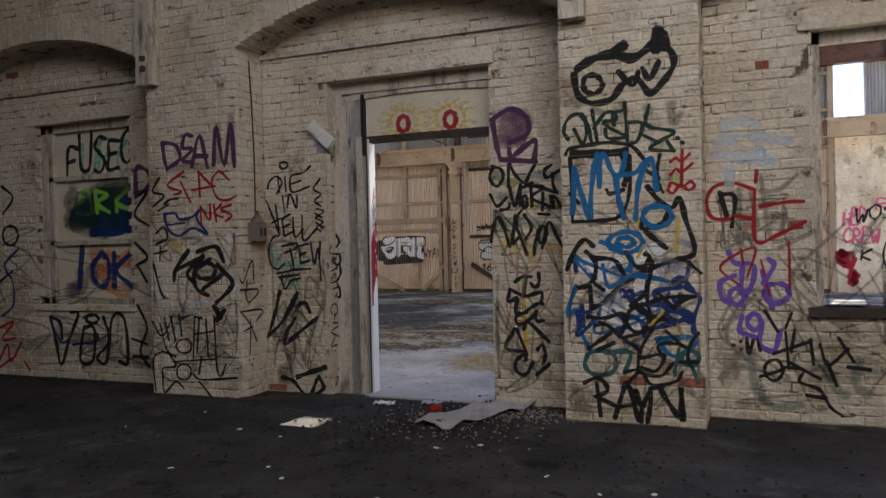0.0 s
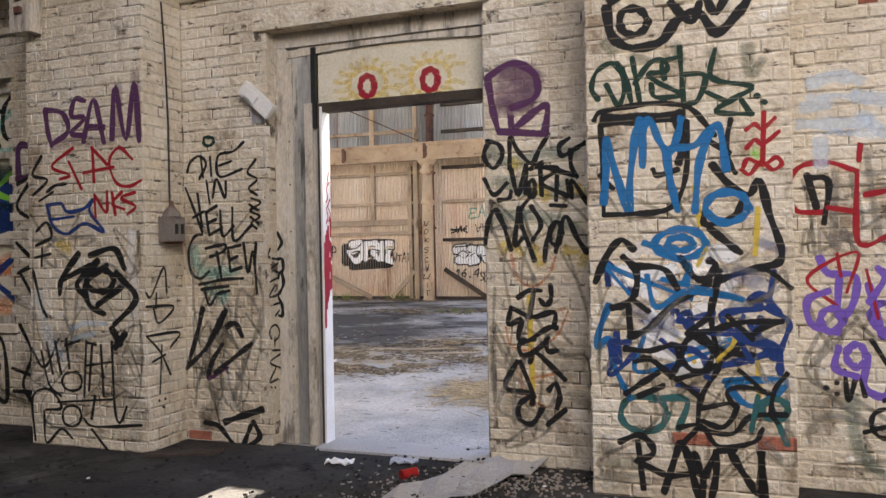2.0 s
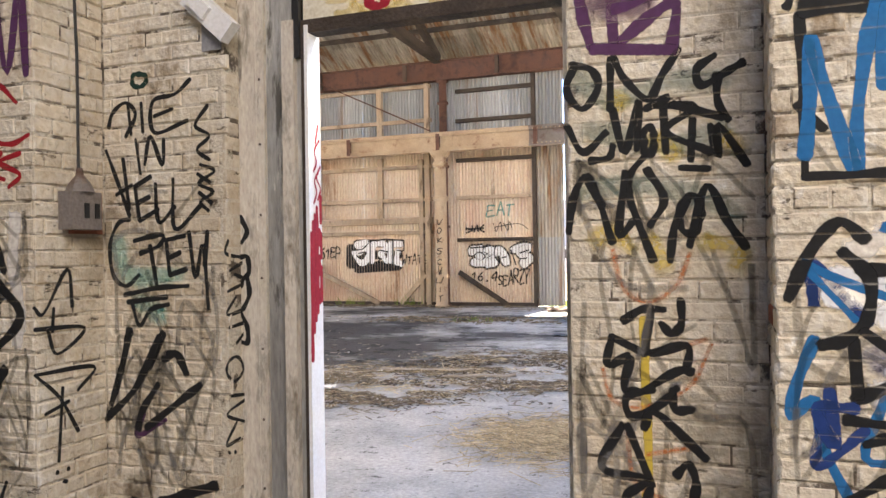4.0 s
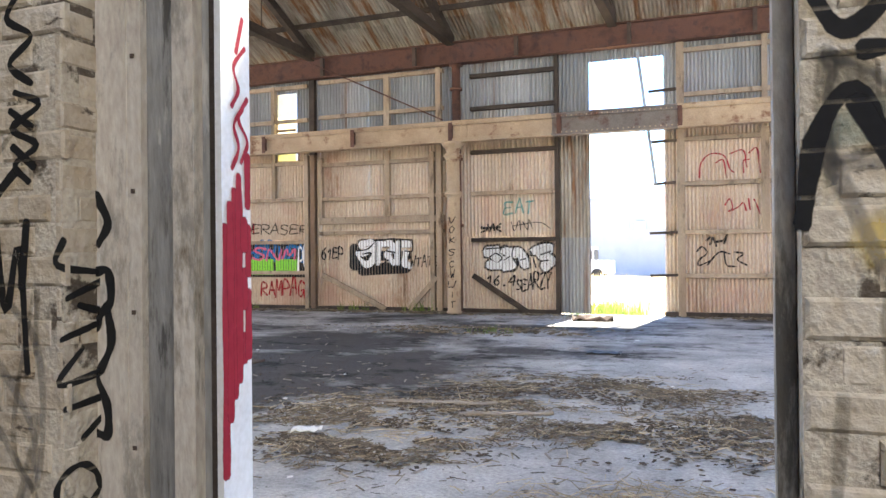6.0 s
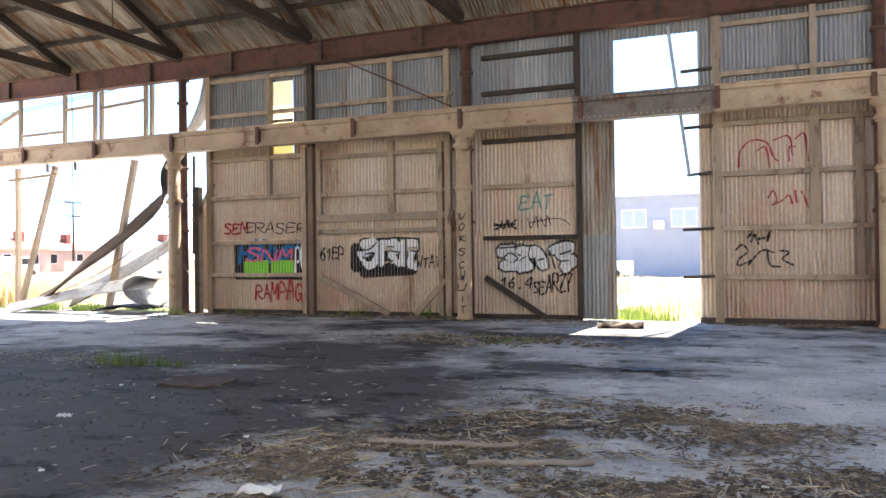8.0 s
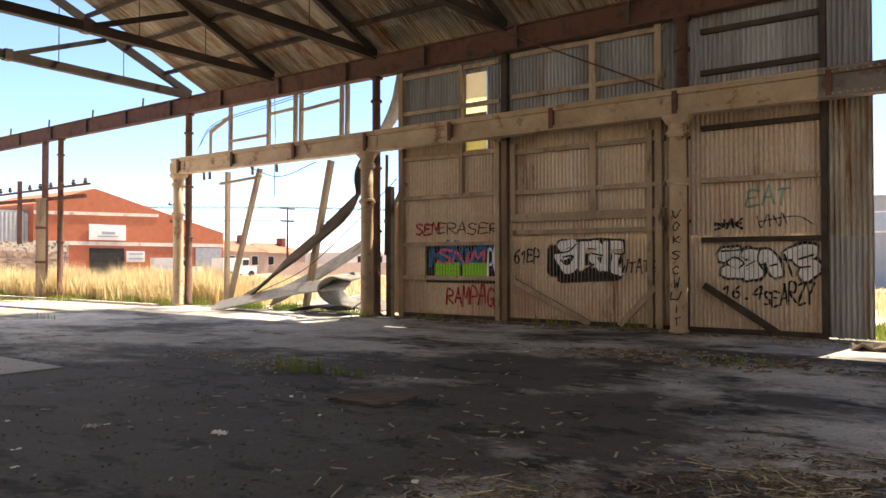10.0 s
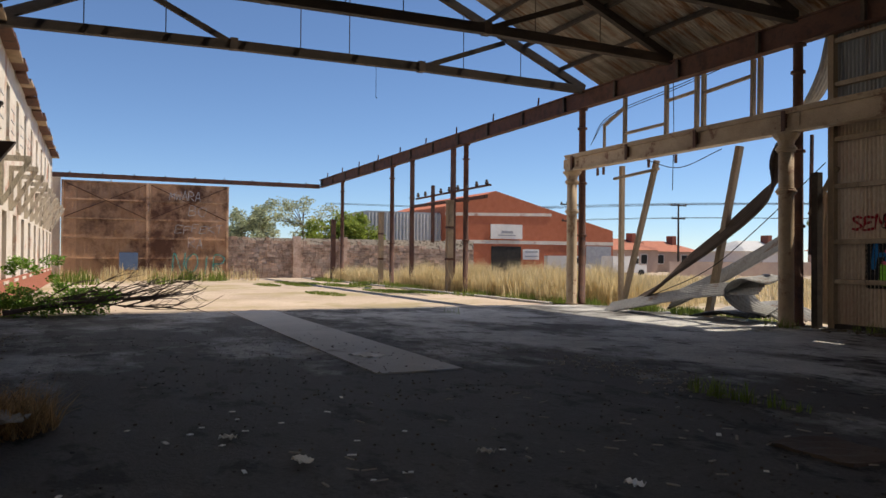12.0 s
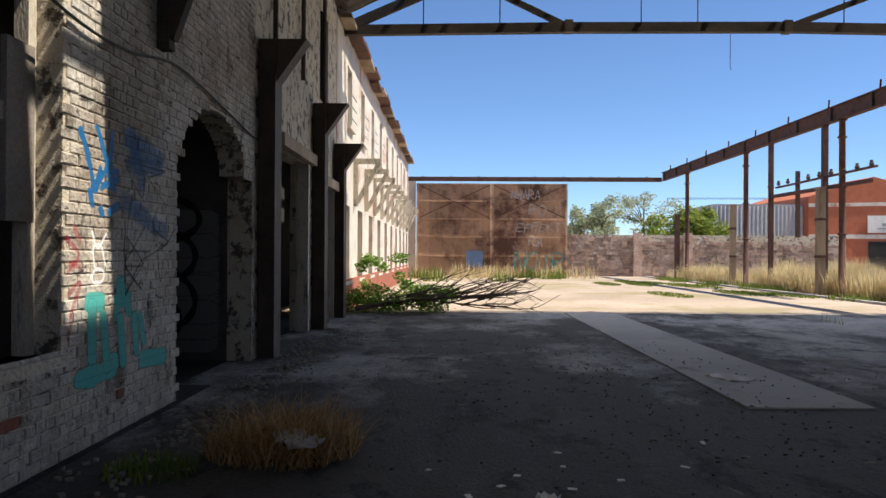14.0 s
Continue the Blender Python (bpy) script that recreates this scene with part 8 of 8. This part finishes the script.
pole(-80, 77.3, 8.8, "timber power pole with two cross arms")
pole(-69.2, 53.4, 7.4, "timber power pole beside the warehouse")
pole(-40, 118, 9.0, "timber power pole down the street")
lines = thing("power_lines", "power lines strung between the street poles", "cables")
for z in (8.75, 8.6, 6.9):
    for k in (-1.1, 1.1):
        bm = bmesh.new()
        tube(bm, smooth([(-110, 40 + k, z + 0.6), (-95, 58 + k, z - 0.3), (-80, 77.3 + k, z), (-60, 97 + k, z - 0.4), (-40, 118 + k, z)], 6), 0.025, 4)
        part("line", bm, "cable", lines)


def house(x, y, w, d, h, roof_h, wall, roof_mat, label):
    t = thing("house", label, "house", "houses along the street")
    part("wall", boxes((x - d, x, y, y + w, -0.2, h)), wall, t)
    bm = bmesh.new()
    e = 0.4
    v = [bm.verts.new(p) for p in ((x + e, y - e, h), (x + e, y + w + e, h), (x - d - e, y + w + e, h), (x - d - e, y - e, h), (x - d / 2, y + w * 0.3, h + roof_h), (x - d / 2, y + w * 0.7, h + roof_h))]
    for f in ((0, 1, 5, 4), (1, 2, 5), (2, 3, 4, 5), (3, 0, 4), (3, 2, 1, 0)):
        bm.faces.new([v[i] for i in f])
    part("roof", bm, roof_mat, t)
    part("chimney", boxes((x - d * 0.45, x - d * 0.3, y + w * 0.72, y + w * 0.8, h, h + roof_h + 0.7)), "bare_brick", t)
    for k in (0.2, 0.65):
        wn = part("window", boxes((x, x + 0.05, y + w * k, y + w * k + 1.1, 0.9, 2.2)), "white", t)
        part("pane", boxes((x + 0.05, x + 0.07, y + w * k + 0.08, y + w * k + 1.02, 0.98, 2.12)), "dark", wn)


house(-80, 66.0, 8.0, 8, 2.7, 1.5, "house_wall", "roof_red", "tan rendered house with a terracotta roof")
house(-84, 75.5, 9.0, 8, 2.6, 1.5, "house_wall", "roof_red", "low house with a red roof")
house(-72, 80.5, 9.0, 8, 2.6, 1.4, "white", "roof_grey", "white house with a pale iron roof")
house(-58, 84.0, 9.0, 8, 2.6, 1.5, "house_wall", "roof_red", "low house with a dull red roof")
house(-84, 57.0, 7.0, 6, 2.8, 1.3, "house_wall", "roof_red", "house behind the warehouse")
tagged(link("fence", boxes((-62.1, -62, 60.0, 86.0, -0.2, 1.3)), "house_wall"), "low tan street fence", "fence")


def van(m, label):
    t = thing("van", label, "vehicle")
    bm = boxes((-2.2, 2.2, -0.85, 0.85, 0.35, 1.1), (-2.2, 1.2, -0.82, 0.82, 1.1, 1.95))
    body = part("body", bm, "white", t)
    for y in (-0.86, 0.83):
        part("window", boxes((0.3, 1.1, y, y + 0.03, 1.2, 1.75)), "dark", t)
    part("windscreen", boxes((1.2, 1.24, -0.7, 0.7, 1.15, 1.8)), "dark", t)
    for x in (-1.4, 1.4):
        for y in (-0.9, 0.9):
            bm = bmesh.new()
            tube(bm, [(x, y - 0.1, 0.33), (x, y + 0.1, 0.33)], 0.33, 14)
            part("wheel", bm, "black", t)
    t.matrix_basis = m


van(pose(-66.5, 51.2, -0.15, 0, 0, 70), "white van parked by the warehouse")
van(pose(-10.2, 51, -0.15, 0, 0, 0), "white van parked before the grey building")
van(pose(-64.5, 56.5, -0.15, 0, 0, 95), "pale vehicle parked by the roller door")
gb = thing("office_building", "blue-grey building with white-framed windows", "building")
part("wall", boxes((-22, 12, 60, 66, -0.2, 5.1)), "blue_grey", gb)
part("parapet", boxes((-22.1, 12.1, 59.9, 60.1, 5.1, 5.35)), "metal_grey", gb)
for x in (-19.5, -15.0, -9.9, -6.6, -2.0, 2.5):
    w = part("window", boxes((x, x + 1.7, 59.92, 60.0, 3.1, 4.4)), "white", gb)
    for k in (0.08, 0.9):
        part("pane", boxes((x + k, x + k + 0.72, 59.9, 59.92, 3.2, 4.3)), "glass_pale", w)
part("air_conditioner", boxes((-7.7, -7.0, 59.6, 60.0, 3.0, 3.6)), "white", gb)

# ---- west wall: steel uprights, brackets, frames ----
def upright(x, h, w, label, out=0.22):
    t = thing("steel_upright", label, "column", "uprights along the west wall")
    part("web", boxes((x - w / 2, x + w / 2, WB + 0.008, WB + out, 0, h)), "steel_dark", t)
    part("flange", boxes((x - w / 2 - 0.05, x + w / 2 + 0.05, WB + out, WB + out + 0.03, 0, h)), "steel_dark", t)
    part("edge_board", boxes((x - w / 2 - 0.14, x - w / 2 - 0.06, WB + 0.008, WB + 0.2, 0, min(h, 3.2))), "timber_cream", t, "cream painted edge board")
    bm = bmesh.new()
    y0, y1, z1 = WB + out + 0.03, WB + out + 0.45, h
    v = [bm.verts.new(p) for p in ((x - w / 2, y0, z1), (x - w / 2, y1, z1), (x - w / 2, y0, z1 - 0.6), (x + w / 2, y0, z1), (x + w / 2, y1, z1), (x + w / 2, y0, z1 - 0.6))]
    for f in ((0, 1, 2), (3, 5, 4), (0, 3, 4, 1), (1, 4, 5, 2), (2, 5, 3, 0)):
        bm.faces.new([v[i] for i in f])
    part("bracket", bm, "steel_dark", t, "triangular steel bracket")


upright(-16.3, 4.42, 0.3, "dark steel upright with a bracket on the white wall")
upright(-20.4, 4.35, 0.28, "dark steel upright with a bracket on the white wall")
upright(-23.0, 3.95, 0.28, "dark steel upright at the corner of the wall")


def wood_bracket(x, z=4.0, h=1.3, out=0.75, mat="timber_cream", base=WB):
    t = thing("timber_bracket", "pale timber wall bracket with a diagonal strut", "bracket", "brackets along the rendered wall")
    part("wall_plate", boxes((x - 0.07, x + 0.07, base + 0.006, base + 0.12, z - h, z)), mat, t)
    part("arm", boxes((x - 0.07, x + 0.07, base + 0.12, base + out, z - 0.14, z)), mat, t)
    bm = bmesh.new()
    bar(bm, (x, base + 0.1, z - h + 0.1), (x, base + out - 0.06, z - 0.12), 0.12, 0.12, up=(1, 0, 0))
    part("strut", bm, mat, t)


wood_bracket(-12.6, 4.5, 1.2, 0.5, "timber_dark")
for i in range(10):
    wood_bracket(-26.4 - 2.6 * i, 4.05)
cable = thing("wall_cable", "cable clipped along the white brick wall", "cable")
bm = bmesh.new()
tube(bm, smooth([(-9.2, WB + 0.03, 3.35), (-10.9, WB + 0.03, 3.1), (-11.9, WB + 0.03, 3.1), (-13.0, WB + 0.03, 3.25), (-14.6, WB + 0.03, 3.12), (-15.9, WB + 0.03, 3.0), (-16.2, WB + 0.03, 3.15)], 6), 0.012, 6)
part("strand", bm, "cable", cable)
for x, z0, z1 in ((-16.9, 4.6, 7.4), (-21.2, 2.9, 7.4), (-19.0, 4.5, 7.4)):
    bm = bmesh.new()
    tube(bm, [(x, WB + 0.06, z0), (x, WB + 0.06, z1)], 0.04, 8)
    tagged(link("downpipe", bm, "steel_dark"), "dark rusty downpipe on the white wall", "pipe", "downpipes")
wf = thing("window_3", "empty window opening with broken frame", "window", kind="structure")
part("window_frame", boxes((-10.93, -10.83, WB - 0.3, WB - 0.2, 0.74, 3.6)), "timber_cream", wf)
part("window_frame", boxes((-10.83, -9.0, WB - 0.28, WB - 0.2, 2.3, 2.42)), "timber_cream", wf)
part("window_board", boxes((-10.88, -10.55, WB - 0.22, WB - 0.18, 1.65, 2.85)), "plaster_dirty", wf, "pale board nailed to the frame")
part("window_sill", boxes((-10.95, -9.0, WB - 0.33, WB + 0.03, 0.66, 0.74)), "paint_brick", wf)
bm = bmesh.new()
bar(bm, (-10.8, WB - 0.1, 3.55), (-9.2, WB - 0.1, 3.25), 0.1, 0.12)
part("fallen_head", bm, "timber_cream", wf)
for x0, x1, z in ((-19.85, -17.3, 3.1), (-22.9, -21.0, 2.85)):
    tagged(link("door_lintel", boxes((x0 - 0.15, x1 + 0.1, WB + 0.004, WB + 0.14, z, z + 0.2)), "timber_pale"), "weathered timber lintel over a doorway", "lintel", "lintels of the west wall")
    tagged(link("door_post", boxes((x0, x0 + 0.14, WB - 0.2, WB + 0.03, 0, z)), "timber_cream"), "cream door post at a doorway", "post", "door posts of the west wall")
tagged(link("window_4", boxes((-21.9, -21.1, WB - 0.01, WB + 0.02, 4.6, 6.4)), "dark", None), "tall upper window drawn as a near-black panel for its shaded inside", "window", kind="structure")
# windows, eaves of the rendered building
for i, x in enumerate(C_X):
    t = thing("sash_window", "weathered arched sash window in the rendered wall", "window", "windows of the rendered building")
    for a, b, c, d in ((x - 0.6, x - 0.52, 0.75, 2.7), (x + 0.52, x + 0.6, 0.75, 2.7), (x - 0.52, x + 0.52, 1.65, 1.73), (x - 0.52, x + 0.52, 2.6, 2.7), (x - 0.04, x + 0.04, 0.75, 2.6)):
        part("window_frame", boxes((a, b, WB - 0.25, WB - 0.15, c, d)), "timber_pale", t)
    part("window_sill", boxes((x - 0.7, x + 0.7, WB - 0.1, WB + 0.08, 0.66, 0.75)), "render_white", t)
    u = thing("upper_window", "upper window with an iron guard", "window", "upper windows of the rendered building")
    for a, b, c, d in ((x - 1.0, x - 0.93, 4.75, 6.3), (x - 0.17, x - 0.1, 4.75, 6.3), (x - 0.93, x - 0.17, 5.5, 5.57)):
        part("window_frame", boxes((a, b, WB - 0.25, WB - 0.15, c, d)), "white", u)
    part("window_sill", boxes((x - 1.1, x, WB - 0.1, WB + 0.1, 4.66, 4.75)), "render_white", u)
    if i < 4:
        for z in (4.9, 5.2, 5.5):
            part("guard_rail", boxes((x - 1.0, x - 0.1, WB + 0.12, WB + 0.14, z, z + 0.025)), "metal_grey", u)
ev = thing("eaves", "broken rusty gutter and eaves along the building", "eaves")
rng = random.Random(9)
for i in range(22):
    x = -23.4 - i * 1.32
    bm = bmesh.new()
    dz = rng.uniform(-0.12, 0.05)
    bar(bm, (x, WB + 0.18, 7.08 + dz), (x - 1.3, WB + 0.18, 7.08 + dz + rng.uniform(-0.06, 0.06)), 0.36 + rng.uniform(-0.1, 0.1), 0.1)
    part("gutter_length", bm, "steel_rust" if i % 3 else "timber_pale", ev)
bm = bmesh.new()
v = [bm.verts.new(p) for p in ((-52.3, WB + 0.25, 7.1), (-23.3, WB + 0.25, 7.1), (-23.3, 1.0, 9.0), (-52.3, 1.0, 9.0))]
bm.faces.new(v)
tagged(link("building_roof", bm, "roof_grey"), "grey iron roof of the rendered building", "roof", kind="structure")
structure("plinth", boxes((-52.3, -23.3, WB + 0.004, WB + 0.06, 0, 0.8)), "bare_brick", "bare red brick plinth of the rendered wall", "trim")
lampp = thing("street_lamp", "thin street lamp far behind the doors", "lamp")
bm = bmesh.new()
tube(bm, [(-80, 10.2, 0), (-80, 10.2, 8.6), (-80, 10.6, 8.9), (-80, 11.2, 8.95)], 0.06, 6)
part("mast", bm, "metal_grey", lampp)
part("head", boxes((-80.2, -79.8, 10.9, 11.5, 8.85, 9.0)), "metal_grey", lampp)

# ---- floors: slab strip, dark channel, litter ----
structure("floor_slab", boxes((-24.7, -12.95, 12.15, 13.36, -0.1, 0.012)), "slab", "pale concrete strip set in the shed floor", "floor")
structure("yard_kerb", boxes((-57, -24.9, 22.3, 22.5, -0.1, 0.06)), "slab", "low concrete kerb along the yard", "kerb")


def litter(name, rects, count, size, mat, label, seed, thick=0.006, long=2.5, patchy=0.0):
    """Flat bits strewn over rectangles of the floor; patchy: how far they gather in drifts."""
    rng = random.Random(seed)
    verts, faces = [], []
    for _ in range(count):
        x0, x1, y0, y1 = rng.choice(rects)
        x = x0 + (x1 - x0) * (0.5 + rng.gauss(0, 0.26))
        y = y0 + (y1 - y0) * (0.5 + rng.gauss(0, 0.26))
        a = rng.uniform(0, 3.1416)
        if patchy and noise.noise(Vector((x * 0.9, y * 1.5, seed))) + 0.4 * noise.noise(Vector((x * 3.5, y * 4.5, seed))) < rng.uniform(-0.3, 0.3) * (1 - patchy):
            continue
        l, w = size * rng.uniform(0.4, 1.3) * long / 2, size * rng.uniform(0.4, 1.2) / 2
        c, s = math.cos(a), math.sin(a)
        z = 0.004 + rng.random() * thick
        t = rng.uniform(-0.15, 0.15) * l
        i = len(verts)
        for dz in (0, thick):
            for u, v in ((-l, -w), (l, -w), (l, w), (-l, w)):
                verts.append((x + u * c - v * s, y + u * s + v * c, z + dz + (u / l) * t * 0.5 + abs(t) * 0.5))
        faces += [(i + 4, i + 5, i + 6, i + 7), (i, i + 1, i + 5, i + 4), (i + 1, i + 2, i + 6, i + 5), (i + 2, i + 3, i + 7, i + 6), (i + 3, i, i + 4, i + 7)]
    me = bpy.data.meshes.new(name)
    me.from_pydata(verts, [], faces)
    me.materials.append(M[mat])
    return tagged(new(name, me), label, "litter", kind="stuff")


DRIFTS = [(-6.0, -3.4, 10.6, 12.6), (-5.0, -3.2, 9.9, 11.4), (-4.6, -2.6, 12.0, 14.2), (-3.2, -1.2, 12.8, 14.4), (-3.4, -0.4, 10.8, 12.4), (-1.6, 0.8, 11.4, 12.8)]
litter("straw_litter", DRIFTS, 14000, 0.012, "straw", "brown straw and leaf litter on the floor", 81, 0.004, 9, 0.9)
litter("leaf_litter", DRIFTS, 7000, 0.03, "leaf_brown", "dark brown dead leaves and crumbs on the floor", 92, 0.004, 1.8, 0.9)
litter("straw_pale", DRIFTS, 1500, 0.008, "stalk", "pale dry stalks among the litter", 93, 0.004, 26, 0.8)
litter("straw_pile", [(-2.45, -0.9, 8.6, 10.0)], 2600, 0.005, "stalk", "heap of pale straw near the doorway", 82, 0.004, 40)
litter("floor_splinters", [(-14, -2, 9, 19), (-9, 0, 9, 16)], 260, 0.02, "plaster_dirty", "splinters and torn bits on the shed floor", 94, 0.008, 5)
litter("wall_foot_litter", [(-15, -10, 22.5, 23.4), (-11, -5, 22.6, 23.4), (-8, -4, 18.4, 19.8), (-2, 3, 22.7, 23.3)], 2600, 0.016, "straw", "straw and twigs along the foot of the iron wall", 96, 0.02, 9, 0.4)
litter("floor_crumbs", [(-20, -5, 8, 14), (-14, -4, 9, 17)], 900, 0.014, "leaf_brown", "dark crumbs of dirt on the shed floor", 95, 0.012, 1.5, 0.7)
litter("shed_grit", [(-14, -2, 8, 20), (-9, 0, 9, 16), (-20, -8, 8, 15)], 900, 0.016, "concrete", "small grit and chips on the shed floor", 83, 0.012, 1.5)
litter("shed_chips", [(-14, -2, 8, 19), (-12, -7, 8, 12)], 36, 0.04, "white", "pale chips scattered on the shed floor", 84, 0.006, 1.5)
litter("dark_rubble", [(-10, -4, 18.6, 20.2), (-14, -9, 14.6, 15.8), (-7, -3, 21.8, 23)], 500, 0.03, "plaster_dirty", "low rubble ridges on the shed floor", 85, 0.015, 1.6)
litter("room_rubble", [(-1.9, -0.6, 5.2, 6.4), (-1.3, -0.3, 5.9, 6.6)], 700, 0.016, "plaster_dirty", "small rubble by the doorway", 86, 0.008, 1.4)
litter("room_rubble_dark", [(-2.1, -0.4, 4.9, 6.5), (-8, 3, 3, 6.4)], 1500, 0.014, "dirt_floor", "dark rubble on the room floor", 87, 0.015, 1.5)
litter("room_chips", [(-7, 3, 2.5, 6.3)], 30, 0.03, "white", "pale chips on the room floor", 88, 0.006, 1.4)
litter("wall_foot_rubble", [(-16, -9, 6.9, 7.6), (-20, -14, 6.9, 7.7)], 500, 0.03, "plaster_dirty", "fallen plaster along the foot of the wall", 89, 0.02, 1.4)


def scrap(name, x, y, w, d, turn, mat, label, thick=0.008, curl=0.03):
    bm = bmesh.new()
    n = 6
    top = [[bm.verts.new((w * (i / n - 0.5), d * (j / 3 - 0.5), 0.012 + curl * math.sin(i * 1.3 + j) ** 2)) for j in range(4)] for i in range(n + 1)]
    for i in range(n):
        for j in range(3):
            bm.faces.new((top[i][j], top[i + 1][j], top[i + 1][j + 1], top[i][j + 1]))
    r = bmesh.ops.extrude_face_region(bm, geom=bm.faces[:])
    bmesh.ops.translate(bm, verts=[q for q in r["geom"] if isinstance(q, bmesh.types.BMVert)], vec=(0, 0, -thick))
    ob = tagged(link(name, bm, mat), label, "rubbish")
    ob.matrix_basis = pose(x, y, 0, 0, 0, turn)
    return ob


scrap("paper_sheet", -14.65, 12.6, 0.5, 0.35, 20, "white", "white paper sheet on the pale strip")
scrap("board_piece", -11.0, 8.25, 0.42, 0.24, 35, "slab", "pale board in the dry tuft", 0.01, 0.06).location.z = 0.12
scrap("paper_piece", -9.3, 10.28, 0.17, 0.1, 10, "white", "white paper scrap on the shed floor")
scrap("paper_piece", -10.2, 9.9, 0.13, 0.08, 60, "white", "white paper scrap on the shed floor")
scrap("paper_piece", -9.0, 11.6, 0.13, 0.08, 40, "slab", "pale scrap on the shed floor")
scrap("board_piece", -4.1, 12.3, 1.2, 0.09, 10, "plaster_dirty", "weathered board lying in straw", 0.02, 0.02)
scrap("board_piece", -3.3, 12.0, 0.9, 0.08, 20, "plaster_dirty", "weathered board lying in straw", 0.02, 0.02)
scrap("paper_piece", -4.75, 10.8, 0.25, 0.15, 15, "white", "white paper scrap in straw")
scrap("dark_tray", -3.1, 16.6, 0.5, 0.25, 0, "black", "black flat tray on the floor", 0.03, 0.02)
scrap("metal_lid", -8.0, 14.1, 0.75, 0.6, 0, "steel_dark", "dark round metal cover on the floor", 0.03, 0.02)
scrap("paper_piece", -7.9, 12.1, 0.13, 0.08, 0, "white", "white paper scrap on the shed floor")
scrap("cardboard_sheet", -1.15, 6.1, 1.25, 0.42, 68, "slab", "grey cardboard sheet lying across the threshold", 0.006, 0.07)
scrap("flat_paper", -2.2, 6.3, 0.2, 0.1, 0, "white", "white crumpled paper by the threshold")
scrap("flat_plate", -1.75, 6.45, 0.2, 0.12, 15, "metal_grey", "grey flat plate by the threshold")
scrap("flat_board", -3.5, 6.2, 0.6, 0.12, 25, "timber_dark", "dark board lying by the wall", 0.02, 0.02)
scrap("twig_heap", -4.2, 22.0, 0.9, 0.3, 10, "branch", "heap of dead twigs in the doorway", 0.05, 0.12)
can = thing("drink_can", "crushed red drink can on the room floor", "can")
bm = bmesh.new()
tube(bm, [(-0.06, 0, 0.035), (0.0, 0, 0.035), (0.06, 0, 0.035)], 0.034, 14)
part("body", bm, "ink_can", can)
bm = bmesh.new()
tube(bm, [(0.06, 0, 0.035), (0.068, 0, 0.035)], 0.027, 14)
part("end", bm, "metal_grey", can)
can.matrix_basis = pose(-1.58, 6.12, 0, 0, 0, 55)
